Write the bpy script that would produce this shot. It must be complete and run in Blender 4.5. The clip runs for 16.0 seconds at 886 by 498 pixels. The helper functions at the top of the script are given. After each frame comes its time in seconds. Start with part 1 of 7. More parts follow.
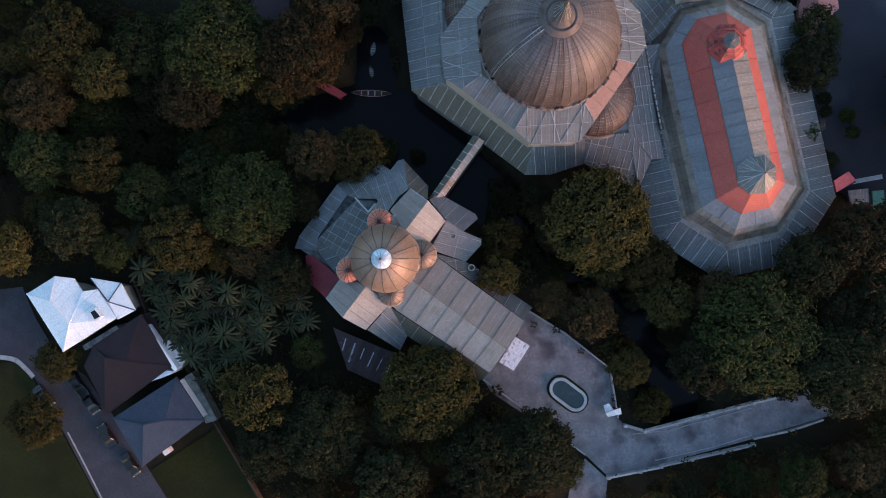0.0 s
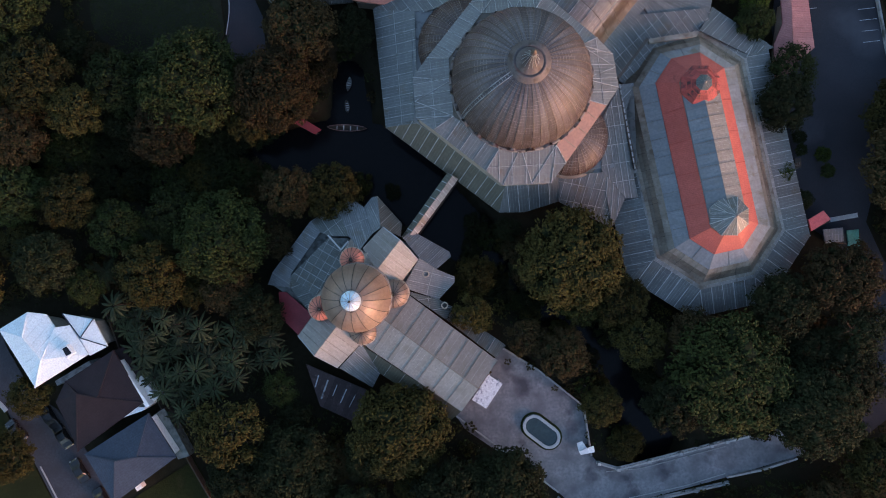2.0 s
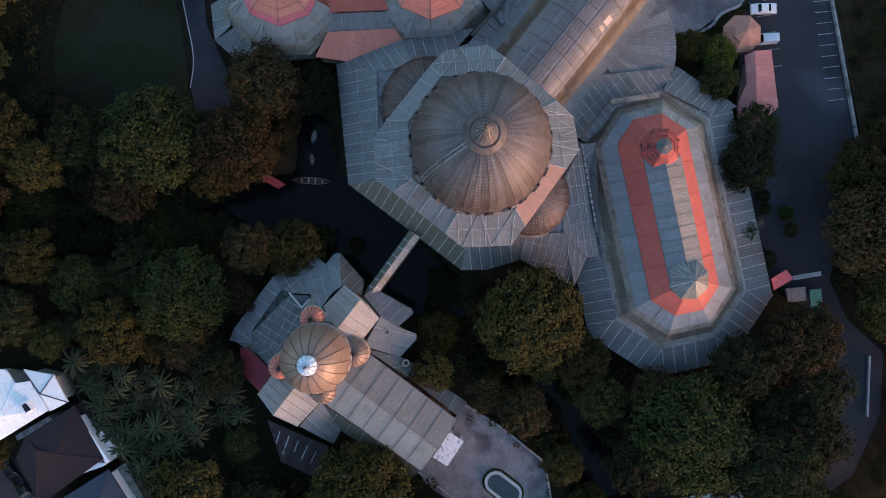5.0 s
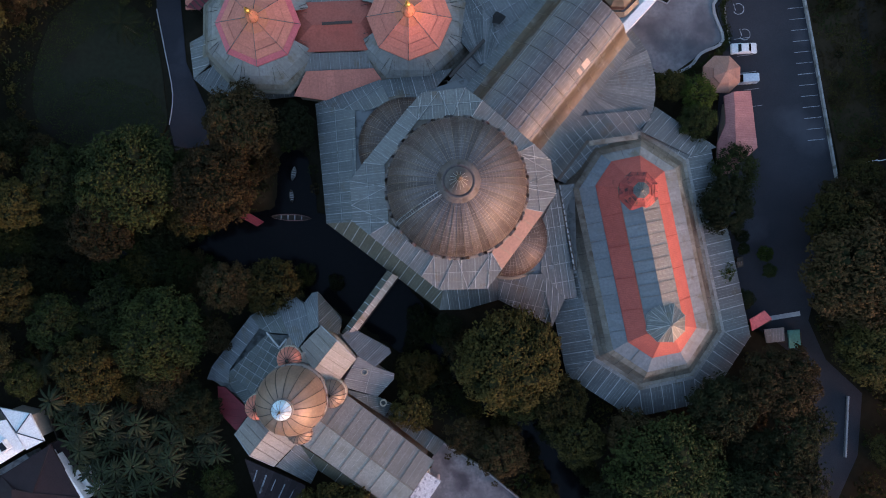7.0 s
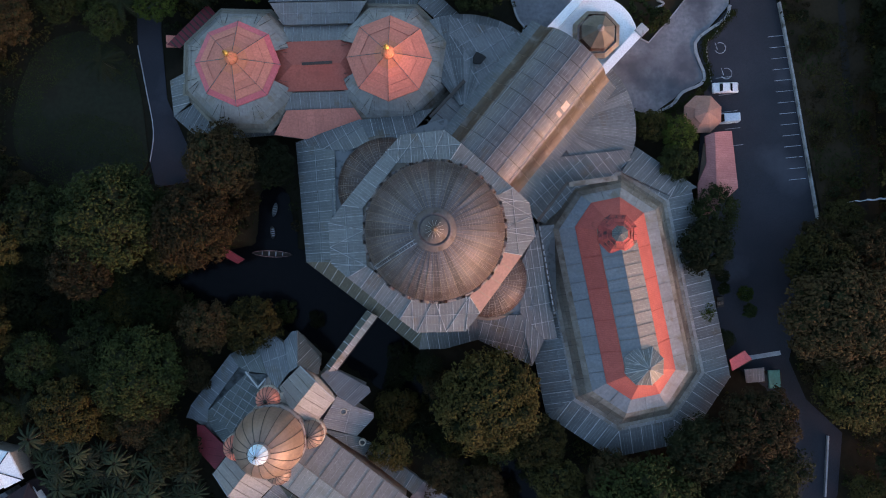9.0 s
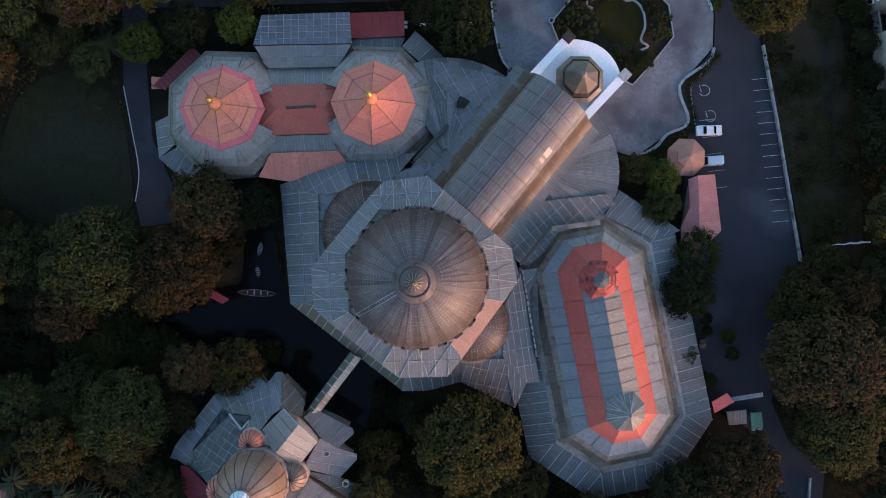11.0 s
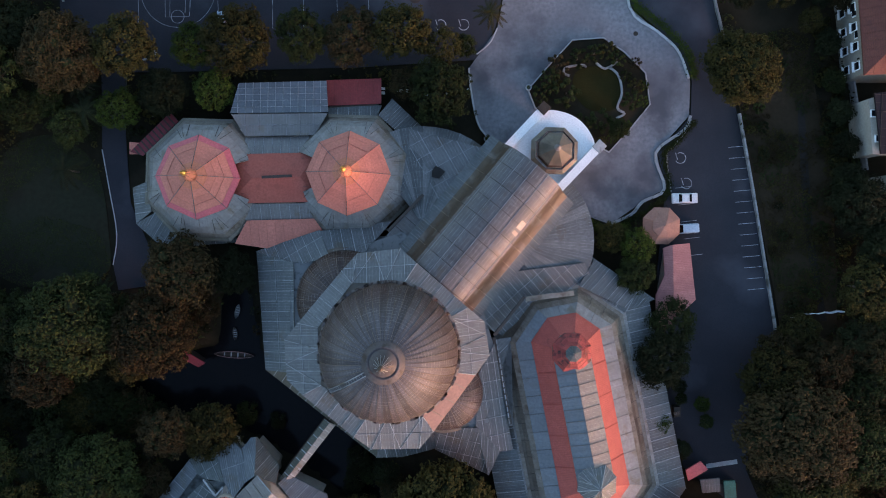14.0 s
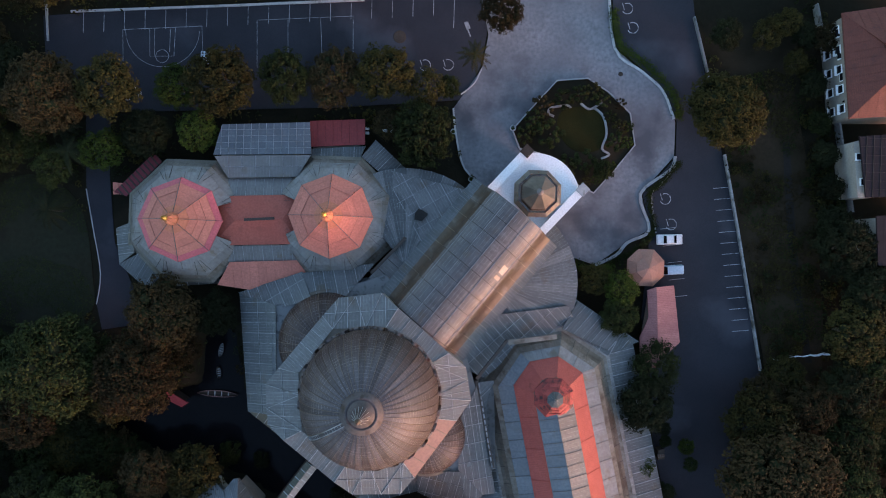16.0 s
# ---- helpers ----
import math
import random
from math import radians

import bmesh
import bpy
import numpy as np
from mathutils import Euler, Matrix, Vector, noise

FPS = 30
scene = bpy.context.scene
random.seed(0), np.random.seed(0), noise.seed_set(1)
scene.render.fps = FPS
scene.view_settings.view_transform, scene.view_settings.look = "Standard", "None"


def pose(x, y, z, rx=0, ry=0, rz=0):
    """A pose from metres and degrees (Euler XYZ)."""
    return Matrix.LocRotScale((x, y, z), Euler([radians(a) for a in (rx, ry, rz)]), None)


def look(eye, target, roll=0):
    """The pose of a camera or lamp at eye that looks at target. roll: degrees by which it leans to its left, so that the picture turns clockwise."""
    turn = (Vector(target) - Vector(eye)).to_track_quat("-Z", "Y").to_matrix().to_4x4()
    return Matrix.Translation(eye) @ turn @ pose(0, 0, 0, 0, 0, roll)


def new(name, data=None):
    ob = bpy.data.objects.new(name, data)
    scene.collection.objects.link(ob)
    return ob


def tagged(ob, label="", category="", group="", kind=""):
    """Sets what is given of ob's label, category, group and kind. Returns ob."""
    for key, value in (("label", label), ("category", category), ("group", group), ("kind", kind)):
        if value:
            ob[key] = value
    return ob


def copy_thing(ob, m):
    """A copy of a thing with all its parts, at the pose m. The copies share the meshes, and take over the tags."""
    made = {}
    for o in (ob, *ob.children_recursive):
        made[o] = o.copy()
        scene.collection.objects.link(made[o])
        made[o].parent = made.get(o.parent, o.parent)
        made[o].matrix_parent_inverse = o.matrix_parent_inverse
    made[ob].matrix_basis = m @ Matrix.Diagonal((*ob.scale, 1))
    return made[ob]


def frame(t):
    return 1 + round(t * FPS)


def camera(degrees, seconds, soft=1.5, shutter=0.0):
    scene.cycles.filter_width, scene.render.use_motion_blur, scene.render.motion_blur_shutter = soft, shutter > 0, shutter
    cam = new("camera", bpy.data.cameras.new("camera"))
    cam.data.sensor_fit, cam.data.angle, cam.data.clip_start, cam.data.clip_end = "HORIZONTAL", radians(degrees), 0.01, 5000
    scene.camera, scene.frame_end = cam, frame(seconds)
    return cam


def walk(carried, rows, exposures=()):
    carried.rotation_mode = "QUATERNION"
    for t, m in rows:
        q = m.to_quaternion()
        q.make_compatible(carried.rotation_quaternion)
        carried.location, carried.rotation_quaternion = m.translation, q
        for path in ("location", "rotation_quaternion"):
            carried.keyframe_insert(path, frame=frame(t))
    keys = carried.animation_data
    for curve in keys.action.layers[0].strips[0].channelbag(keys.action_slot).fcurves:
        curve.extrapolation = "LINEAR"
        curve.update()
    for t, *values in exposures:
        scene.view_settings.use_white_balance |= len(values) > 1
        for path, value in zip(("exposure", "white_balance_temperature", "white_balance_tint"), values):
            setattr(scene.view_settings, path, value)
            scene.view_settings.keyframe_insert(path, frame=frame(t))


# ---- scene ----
from mathutils.geometry import tessellate_polygon

cam = camera(63.3, 16.0, soft=1.0)
METRES, EYE, TILT, LEAN, TURN = 63.0, 128.0, -90.0, 0.0, 0.0
ROWS = [
    (0.0, 0.0, 0.0, 0.0, 0.0, 0.0, 0.0),
    (0.5, 0.0195, 0.0003, 0.025, 0.04, 0.02, -0.08),
    (1.0, 0.0385, 0.0012, 0.0506, 0.06, 0.02, -0.16),
    (1.5, 0.0571, 0.0021, 0.0759, 0.08, 0.03, -0.24),
    (2.0, 0.075, 0.0031, 0.1018, 0.07, 0.02, -0.32),
    (2.5, 0.0926, 0.0035, 0.1275, 0.05, 0.02, -0.4),
    (3.0, 0.1104, 0.0039, 0.1537, 0.05, 0.01, -0.47),
    (3.5, 0.1272, 0.004, 0.1802, 0.04, 0.01, -0.53),
    (4.0, 0.1434, 0.0041, 0.2076, 0.03, -0.02, -0.6),
    (6.5, 0.2158, 0.0078, 0.3446, -0.09, -0.09, -0.91),
    (7.0, 0.2292, 0.008, 0.372, -0.09, -0.09, -0.98),
    (7.5, 0.2419, 0.0084, 0.3993, -0.11, -0.11, -1.03),
    (8.0, 0.2544, 0.0087, 0.4265, -0.12, -0.12, -1.09),
    (8.5, 0.2677, 0.0097, 0.4534, -0.12, -0.12, -1.15),
    (9.0, 0.2794, 0.0098, 0.4819, -0.15, -0.14, -1.21),
    (11.5, 0.3323, 0.0018, 0.6298, -0.15, -0.2, -1.49),
    (12.0, 0.344, 0.0005, 0.6594, -0.11, -0.16, -1.56),
    (12.5, 0.3553, -0.001, 0.6901, -0.08, -0.15, -1.63),
    (13.0, 0.3662, -0.0022, 0.7207, -0.07, -0.13, -1.69),
    (13.5, 0.3779, -0.0032, 0.7513, -0.03, -0.1, -1.77),
    (14.0, 0.3886, -0.0037, 0.7822, -0.01, -0.07, -1.84),
    (14.5, 0.4005, -0.0037, 0.8118, 0.06, -0.04, -1.89),
    (15.0, 0.4127, -0.0032, 0.8404, 0.12, -0.0, -1.94),
    (15.5, 0.4255, -0.0016, 0.8673, 0.18, 0.04, -1.97),
    (16.0, 0.4383, 0.0013, 0.8922, 0.21, 0.09, -2.02),
]

walk(cam, [(t, pose(0, 0, EYE, TILT, LEAN, TURN) @ pose(METRES * x, METRES * y, METRES * z, 90 + pitch, roll, yaw)) for t, x, y, z, yaw, pitch, roll in ROWS],
     exposures=[(0.0, 1.8, 6430, 13)])

# ---- light: a clear sky just before sunset, low warm sun from the south-east of the plan ----
SUN_AZ, SUN_EL = radians(-34), radians(10)
world = bpy.data.worlds.new("world")
scene.world = world
world.use_nodes = True
wn = world.node_tree
sky = wn.nodes.new("ShaderNodeTexSky")
sky.sky_type, sky.sun_disc = "NISHITA", False
sky.sun_elevation, sky.sun_rotation = SUN_EL, radians(90) - SUN_AZ
sky.ozone_density, sky.air_density, sky.dust_density = 1.6, 1.0, 1.2
wn.links.new(sky.outputs[0], wn.nodes["Background"].inputs[0])
wn.nodes["Background"].inputs[1].default_value = 0.15
sun = new("sun", bpy.data.lights.new("sun", "SUN"))
sun.data.energy, sun.data.angle, sun.data.color = 1.1, radians(22), (1.0, 0.32, 0.25)
sun.matrix_world = look((0, 0, 0), (-math.cos(SUN_AZ) * math.cos(SUN_EL), -math.sin(SUN_AZ) * math.cos(SUN_EL), -math.sin(SUN_EL)))


# ---- materials ----
def mat(name, base, second=None, rough=0.7, metal=0.0, scale=0.6, fine=6.0, bump=0.15, vary=0.25, streak=None, lines=None, stain=None, spec=0.4, foot=None):
    """Two scales of noise between two colours, a spread per piece, optional rows of seams along the UV map, optional stains."""
    m = bpy.data.materials.new(name)
    m.use_nodes = True
    nt = m.node_tree
    N, L = nt.nodes.new, nt.links.new
    b = nt.nodes["Principled BSDF"]
    b.inputs["Metallic"].default_value = metal
    b.inputs["Specular IOR Level"].default_value = spec
    geo = N("ShaderNodeNewGeometry")
    second = second or tuple(c * 0.6 for c in base)

    def tex(s, detail=4.0, stretch=None):
        n = N("ShaderNodeTexNoise")
        n.inputs["Scale"].default_value, n.inputs["Detail"].default_value = s, detail
        if stretch:
            uv, mp = N("ShaderNodeUVMap"), N("ShaderNodeMapping")
            mp.inputs["Scale"].default_value = stretch
            own, far_off = N("ShaderNodeObjectInfo"), N("ShaderNodeMath")
            far_off.operation, far_off.inputs[1].default_value = "MULTIPLY", 90.0
            L(own.outputs["Random"], far_off.inputs[0])
            L(uv.outputs[0], mp.inputs[0])
            L(far_off.outputs[0], mp.inputs["Location"])
            L(mp.outputs[0], n.inputs["Vector"])
        else:
            L(geo.outputs["Position"], n.inputs["Vector"])
        return n.outputs[0]

    def ramp(v, lo, hi, most=1.0):
        r = N("ShaderNodeMapRange")
        r.inputs[1].default_value, r.inputs[2].default_value, r.inputs[4].default_value = lo, hi, most
        L(v, r.inputs[0])
        return r.outputs[0]

    def mix(f, a, c, mode="MIX"):
        x = N("ShaderNodeMix")
        x.data_type, x.blend_type = "RGBA", mode
        for v, k in ((f, 0), (a, 6), (c, 7)):
            if isinstance(v, (int, float)):
                x.inputs[k].default_value = v
            elif isinstance(v, tuple):
                x.inputs[k].default_value = (*v, 1)
            else:
                L(v, x.inputs[k])
        return x.outputs[2]

    col = mix(ramp(tex(scale), 0.3, 0.7), base, second)
    col = mix(ramp(tex(fine), 0.35, 0.8), col, tuple(0.5 * (x + y) * 0.7 for x, y in zip(base, second)))
    if stain:
        col = mix(ramp(tex(stain[1], 5.0), stain[2], stain[2] + 0.14), col, stain[0])
    if streak:
        col = mix(ramp(tex(1.0, 3.0, (streak[1], streak[1] * 0.12, 1)), 0.42, 0.8, 0.6), col, streak[0])
        col = mix(ramp(tex(1.0, 2.0, (streak[1] * 3.1, streak[1] * 0.2, 1)), 0.5, 0.85, 0.4), col, tuple(0.55 * c for c in streak[0]))
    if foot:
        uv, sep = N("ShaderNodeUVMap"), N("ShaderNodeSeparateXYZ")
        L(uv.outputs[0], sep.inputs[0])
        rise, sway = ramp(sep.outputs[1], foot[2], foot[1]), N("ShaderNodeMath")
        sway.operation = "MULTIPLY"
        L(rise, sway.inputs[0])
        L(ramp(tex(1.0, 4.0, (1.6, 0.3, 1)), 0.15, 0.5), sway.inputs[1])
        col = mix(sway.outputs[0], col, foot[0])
    rnd = N("ShaderNodeObjectInfo")
    v = N("ShaderNodeMapRange")
    v.inputs[3].default_value, v.inputs[4].default_value = 1 - vary, 1 + vary
    L(rnd.outputs["Random"], v.inputs[0])
    hsv = N("ShaderNodeHueSaturation")
    L(v.outputs[0], hsv.inputs["Value"])
    L(col, hsv.inputs["Color"])
    col = hsv.outputs[0]
    height = tex(fine * 2)
    if lines:
        uv, sep = N("ShaderNodeUVMap"), N("ShaderNodeSeparateXYZ")
        L(uv.outputs[0], sep.inputs[0])
        for axis, step, width, tone in lines:
            a, fr, cp = N("ShaderNodeMath"), N("ShaderNodeMath"), N("ShaderNodeMath")
            a.operation, fr.operation, cp.operation = "DIVIDE", "FRACT", "LESS_THAN"
            L(sep.outputs[axis], a.inputs[0])
            a.inputs[1].default_value = step
            L(a.outputs[0], fr.inputs[0])
            L(fr.outputs[0], cp.inputs[0])
            cp.inputs[1].default_value = width / step
            worn = N("ShaderNodeMath")
            worn.operation = "MULTIPLY"
            L(cp.outputs[0], worn.inputs[0])
            L(ramp(tex(1.1, 5.0), 0.36, 0.58), worn.inputs[1])
            col = mix(worn.outputs[0], col, tone)
    L(col, b.inputs["Base Color"])
    rr = N("ShaderNodeMapRange")
    rr.inputs[3].default_value, rr.inputs[4].default_value = max(rough - 0.1, 0.02), min(rough + 0.12, 1)
    L(tex(scale * 2), rr.inputs[0])
    L(rr.outputs[0], b.inputs["Roughness"])
    if bump:
        bp = N("ShaderNodeBump")
        bp.inputs["Strength"].default_value, bp.inputs["Distance"].default_value = bump, 0.08
        L(height, bp.inputs["Height"])
        L(bp.outputs[0], b.inputs["Normal"])
    return m


SEAM = (0.42, 0.43, 0.44)
FINE = (0.168, 0.18, 0.184)
M = {
    "slate": mat("slate_sheet", (0.125, 0.135, 0.14), (0.08, 0.09, 0.092), 0.42, 0.15, 0.22, 2.5, lines=((0, 0.5, 0.05, (0.19, 0.205, 0.21)), (1, 1.3, 0.05, (0.15, 0.16, 0.165))), stain=((0.09, 0.078, 0.058), 0.35, 0.58), streak=((0.07, 0.072, 0.07), 1.3), vary=0.12),
    "zinc": mat("zinc_sheet", (0.25, 0.25, 0.25), (0.17, 0.168, 0.162), 0.45, 0.1, 0.3, 2.5, lines=((0, 0.6, 0.04, (0.31, 0.31, 0.31)),), stain=((0.12, 0.1, 0.075), 0.4, 0.55), streak=((0.12, 0.11, 0.095), 1.2), vary=0.08),
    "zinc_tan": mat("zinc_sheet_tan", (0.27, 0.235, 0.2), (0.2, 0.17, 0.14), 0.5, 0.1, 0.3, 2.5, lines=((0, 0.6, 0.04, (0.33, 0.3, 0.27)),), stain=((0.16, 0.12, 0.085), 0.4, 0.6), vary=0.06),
    "bronze": mat("stained_sheet", (0.19, 0.17, 0.14), (0.12, 0.1, 0.077), 0.55, 0.1, 0.25, 2.5, stain=((0.065, 0.053, 0.04), 0.22, 0.54), streak=((0.075, 0.062, 0.048), 1.1), vary=0.12),
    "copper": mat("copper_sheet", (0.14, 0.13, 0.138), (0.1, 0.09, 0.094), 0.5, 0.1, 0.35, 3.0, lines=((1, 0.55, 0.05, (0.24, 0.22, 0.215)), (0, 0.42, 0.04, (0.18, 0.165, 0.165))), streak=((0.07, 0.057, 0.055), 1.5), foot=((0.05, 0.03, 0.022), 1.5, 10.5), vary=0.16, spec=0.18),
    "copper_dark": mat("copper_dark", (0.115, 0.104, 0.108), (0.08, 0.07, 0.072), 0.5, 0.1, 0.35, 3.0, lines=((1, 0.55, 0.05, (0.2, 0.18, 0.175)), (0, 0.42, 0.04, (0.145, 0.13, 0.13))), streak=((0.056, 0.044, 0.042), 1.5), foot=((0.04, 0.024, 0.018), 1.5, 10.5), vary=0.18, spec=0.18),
    "red": mat("red_tile", (0.46, 0.105, 0.08), (0.37, 0.082, 0.063), 0.7, 0.0, 0.5, 4.0, lines=((0, 0.3, 0.05, (0.27, 0.06, 0.05)),), stain=((0.2, 0.05, 0.042), 1.1, 0.66), vary=0.05),
    "salmon": mat("salmon_sheet", (0.6, 0.215, 0.155), (0.51, 0.18, 0.13), 0.65, 0.0, 0.4, 3.0, lines=((0, 0.4, 0.03, (0.47, 0.165, 0.125)),), stain=((0.42, 0.15, 0.11), 0.7, 0.62), vary=0.07, spec=0.25),
    "rose": mat("rose_sheet", (0.55, 0.12, 0.14), (0.46, 0.1, 0.12), 0.55, 0.0, 0.5, 3.0, vary=0.05),
    "brick_red": mat("brick_red_paint", (0.37, 0.1, 0.07), (0.31, 0.082, 0.06), 0.7, 0.0, 0.3, 3.0, stain=((0.25, 0.07, 0.05), 0.5, 0.6), vary=0.04),
    "maroon": mat("maroon_sheet", (0.2, 0.024, 0.034), (0.15, 0.02, 0.027), 0.6, 0.0, 0.4, 3.0, vary=0.06),
    "seam": mat("seam_metal", SEAM, (0.25, 0.26, 0.27), 0.45, 0.25, 1.0, 5.0, stain=((0.12, 0.115, 0.1), 0.8, 0.54), vary=0.12),
    "dark_seam": mat("dark_seam", (0.06, 0.052, 0.046), None, 0.7, 0.0, 1.0, 5.0),
    "white": mat("white_paint", (0.9, 0.91, 0.92), (0.84, 0.85, 0.87), 0.5, 0.0, 0.4, 4.0, stain=((0.4, 0.38, 0.36), 0.8, 0.72), vary=0.03),
    "white_metal": mat("white_metal", (0.8, 0.82, 0.83), (0.72, 0.75, 0.78), 0.45, 0.0, 0.3, 4.0, lines=((0, 0.35, 0.03, (0.55, 0.58, 0.62)),), vary=0.04),
    "wall": mat("plaster_wall", (0.4, 0.36, 0.3), (0.3, 0.27, 0.23), 0.85, 0.0, 0.5, 5.0),
    "asphalt": mat("asphalt", (0.042, 0.043, 0.053), (0.026, 0.027, 0.034), 0.9, 0.0, 0.09, 8.0, stain=((0.066, 0.068, 0.082), 0.06, 0.56), vary=0.02, spec=0.2),
    "concrete": mat("concrete", (0.24, 0.244, 0.262), (0.13, 0.132, 0.146), 0.9, 0.0, 0.12, 1.6, stain=((0.082, 0.083, 0.094), 0.09, 0.52), vary=0.03, spec=0.2),
    "kerb": mat("kerb_stone", (0.42, 0.43, 0.44), (0.3, 0.31, 0.32), 0.85, 0.0, 1.0, 6.0, stain=((0.14, 0.14, 0.13), 0.9, 0.6)),
    "paint": mat("road_paint", (0.4, 0.41, 0.44), (0.22, 0.23, 0.25), 0.8, 0.0, 1.5, 8.0, stain=((0.07, 0.07, 0.075), 1.2, 0.52)),
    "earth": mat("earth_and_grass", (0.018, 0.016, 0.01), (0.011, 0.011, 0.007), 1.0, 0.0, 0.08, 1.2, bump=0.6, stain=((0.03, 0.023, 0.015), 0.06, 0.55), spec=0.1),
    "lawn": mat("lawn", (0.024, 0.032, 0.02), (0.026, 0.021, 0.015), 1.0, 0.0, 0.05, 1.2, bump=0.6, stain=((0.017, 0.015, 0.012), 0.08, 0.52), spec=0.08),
    "hedge": mat("hedge_leaf", (0.03, 0.04, 0.014), (0.018, 0.026, 0.01), 0.9, 0.0, 0.8, 4.0, spec=0.15),
    "water": mat("river_water", (0.004, 0.0045, 0.006), (0.006, 0.006, 0.007), 0.12, 0.0, 0.1, 1.0, bump=0.02, spec=0.1),
    "bark": mat("bark", (0.09, 0.07, 0.05), None, 0.95, 0.0, 2.0, 8.0),
    "lantern_sheet": mat("lantern_sheet", (0.12, 0.108, 0.11), (0.08, 0.068, 0.067), 0.55, 0.1, 0.5, 3.0, stain=((0.055, 0.043, 0.038), 0.9, 0.54), spec=0.18),
    "patch_sheet": mat("patch_sheet", (0.4, 0.31, 0.27), (0.32, 0.24, 0.2), 0.5, 0.0, 1.0, 4.0),
    "gold": mat("gold_leaf", (0.8, 0.52, 0.16), (0.6, 0.38, 0.1), 0.35, 0.8, 2.0, 6.0),
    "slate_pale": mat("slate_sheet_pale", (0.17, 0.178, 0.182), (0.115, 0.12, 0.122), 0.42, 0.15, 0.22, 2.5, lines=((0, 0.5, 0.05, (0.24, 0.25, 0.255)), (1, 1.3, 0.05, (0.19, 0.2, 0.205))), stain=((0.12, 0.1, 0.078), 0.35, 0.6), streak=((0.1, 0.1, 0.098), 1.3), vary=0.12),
    "slate_moss": mat("slate_sheet_mossy", (0.105, 0.105, 0.08), (0.075, 0.075, 0.056), 0.6, 0.1, 0.25, 2.5, lines=((0, 0.5, 0.05, (0.14, 0.145, 0.12)),), vary=0.08),
    # zinc with the pink of the low sun put into its colour
    "zinc_sunlit": mat("sunlit_zinc_sheet", (0.27, 0.155, 0.13), (0.22, 0.13, 0.11), 0.5, 0.1, 0.3, 2.5, stain=((0.17, 0.11, 0.095), 0.6, 0.6), vary=0.05),
    "zinc_lined": mat("zinc_sheet_lined", (0.2, 0.2, 0.195), (0.145, 0.142, 0.136), 0.45, 0.15, 0.3, 2.5, lines=((1, 0.6, 0.04, (0.13, 0.125, 0.12)), (0, 0.55, 0.04, (0.25, 0.25, 0.25))), stain=((0.14, 0.115, 0.085), 0.4, 0.6), vary=0.07),
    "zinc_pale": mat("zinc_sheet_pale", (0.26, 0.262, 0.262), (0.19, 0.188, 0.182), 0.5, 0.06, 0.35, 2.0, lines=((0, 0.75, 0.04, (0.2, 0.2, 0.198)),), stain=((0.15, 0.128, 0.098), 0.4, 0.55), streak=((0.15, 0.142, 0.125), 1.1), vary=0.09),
    # cool zinc for the wing's faces turned from the sun, shade in the colour
    "blue_zinc": mat("shaded_zinc_sheet", (0.2, 0.222, 0.24), (0.15, 0.165, 0.178), 0.45, 0.12, 0.3, 2.5, lines=((0, 0.5, 0.04, (0.15, 0.165, 0.18)),), stain=((0.14, 0.145, 0.145), 0.5, 0.58), streak=((0.13, 0.14, 0.145), 1.2), vary=0.06),
    "red_worn": mat("red_tile_worn", (0.4, 0.075, 0.06), (0.25, 0.04, 0.04), 0.7, 0.0, 0.8, 4.0, lines=((0, 0.3, 0.06, (0.12, 0.03, 0.03)),), stain=((0.035, 0.02, 0.02), 1.1, 0.52), vary=0.3),
    "red_seam": mat("red_ridge_tile", (0.36, 0.07, 0.055), None, 0.75, 0.0, 1.0, 5.0),
    "seam_brown": mat("brown_seam", (0.2, 0.155, 0.12), (0.13, 0.1, 0.08), 0.5, 0.3, 1.0, 5.0),
    "copper_seam": mat("copper_seam", (0.26, 0.15, 0.1), None, 0.45, 0.5, 1.0, 5.0),
    "barrel": mat("barrel_sheet", (0.165, 0.162, 0.168), (0.118, 0.112, 0.114), 0.46, 0.1, 0.3, 2.5, lines=((1, 0.62, 0.05, (0.235, 0.23, 0.23)), (0, 1.55, 0.05, (0.09, 0.085, 0.082))), stain=((0.12, 0.102, 0.088), 0.4, 0.58), streak=((0.09, 0.082, 0.078), 0.9), vary=0.08, spec=0.2),
    "zinc_warm": mat("zinc_sheet_warm", (0.25, 0.235, 0.205), (0.165, 0.145, 0.118), 0.5, 0.08, 0.4, 2.5, stain=((0.1, 0.08, 0.058), 0.5, 0.52), streak=((0.085, 0.07, 0.052), 1.2), vary=0.08),
    # one church sheet in two tones: shaded slopes darker, sunlit slopes paler
    "church_shaded": mat("church_sheet_shaded", (0.25, 0.222, 0.2), (0.19, 0.168, 0.15), 0.45, 0.1, 0.3, 3.0, lines=((0, 0.95, 0.05, (0.3, 0.28, 0.26)),), stain=((0.17, 0.15, 0.125), 0.4, 0.56), vary=0.06),
    "church_lit": mat("church_sheet_lit", (0.32, 0.3, 0.27), (0.26, 0.242, 0.215), 0.45, 0.1, 0.3, 3.0, lines=((0, 0.95, 0.05, (0.37, 0.35, 0.33)),), stain=((0.22, 0.2, 0.17), 0.4, 0.56), vary=0.05),
    "tan_seam": mat("tan_seam", (0.22, 0.19, 0.16), None, 0.6, 0.1, 1.0, 5.0),
    "church_copper": mat("church_copper", (0.27, 0.18, 0.135), (0.2, 0.138, 0.108), 0.45, 0.15, 0.4, 2.5, stain=((0.16, 0.115, 0.09), 0.7, 0.58), streak=((0.19, 0.13, 0.1), 1.3), vary=0.06),
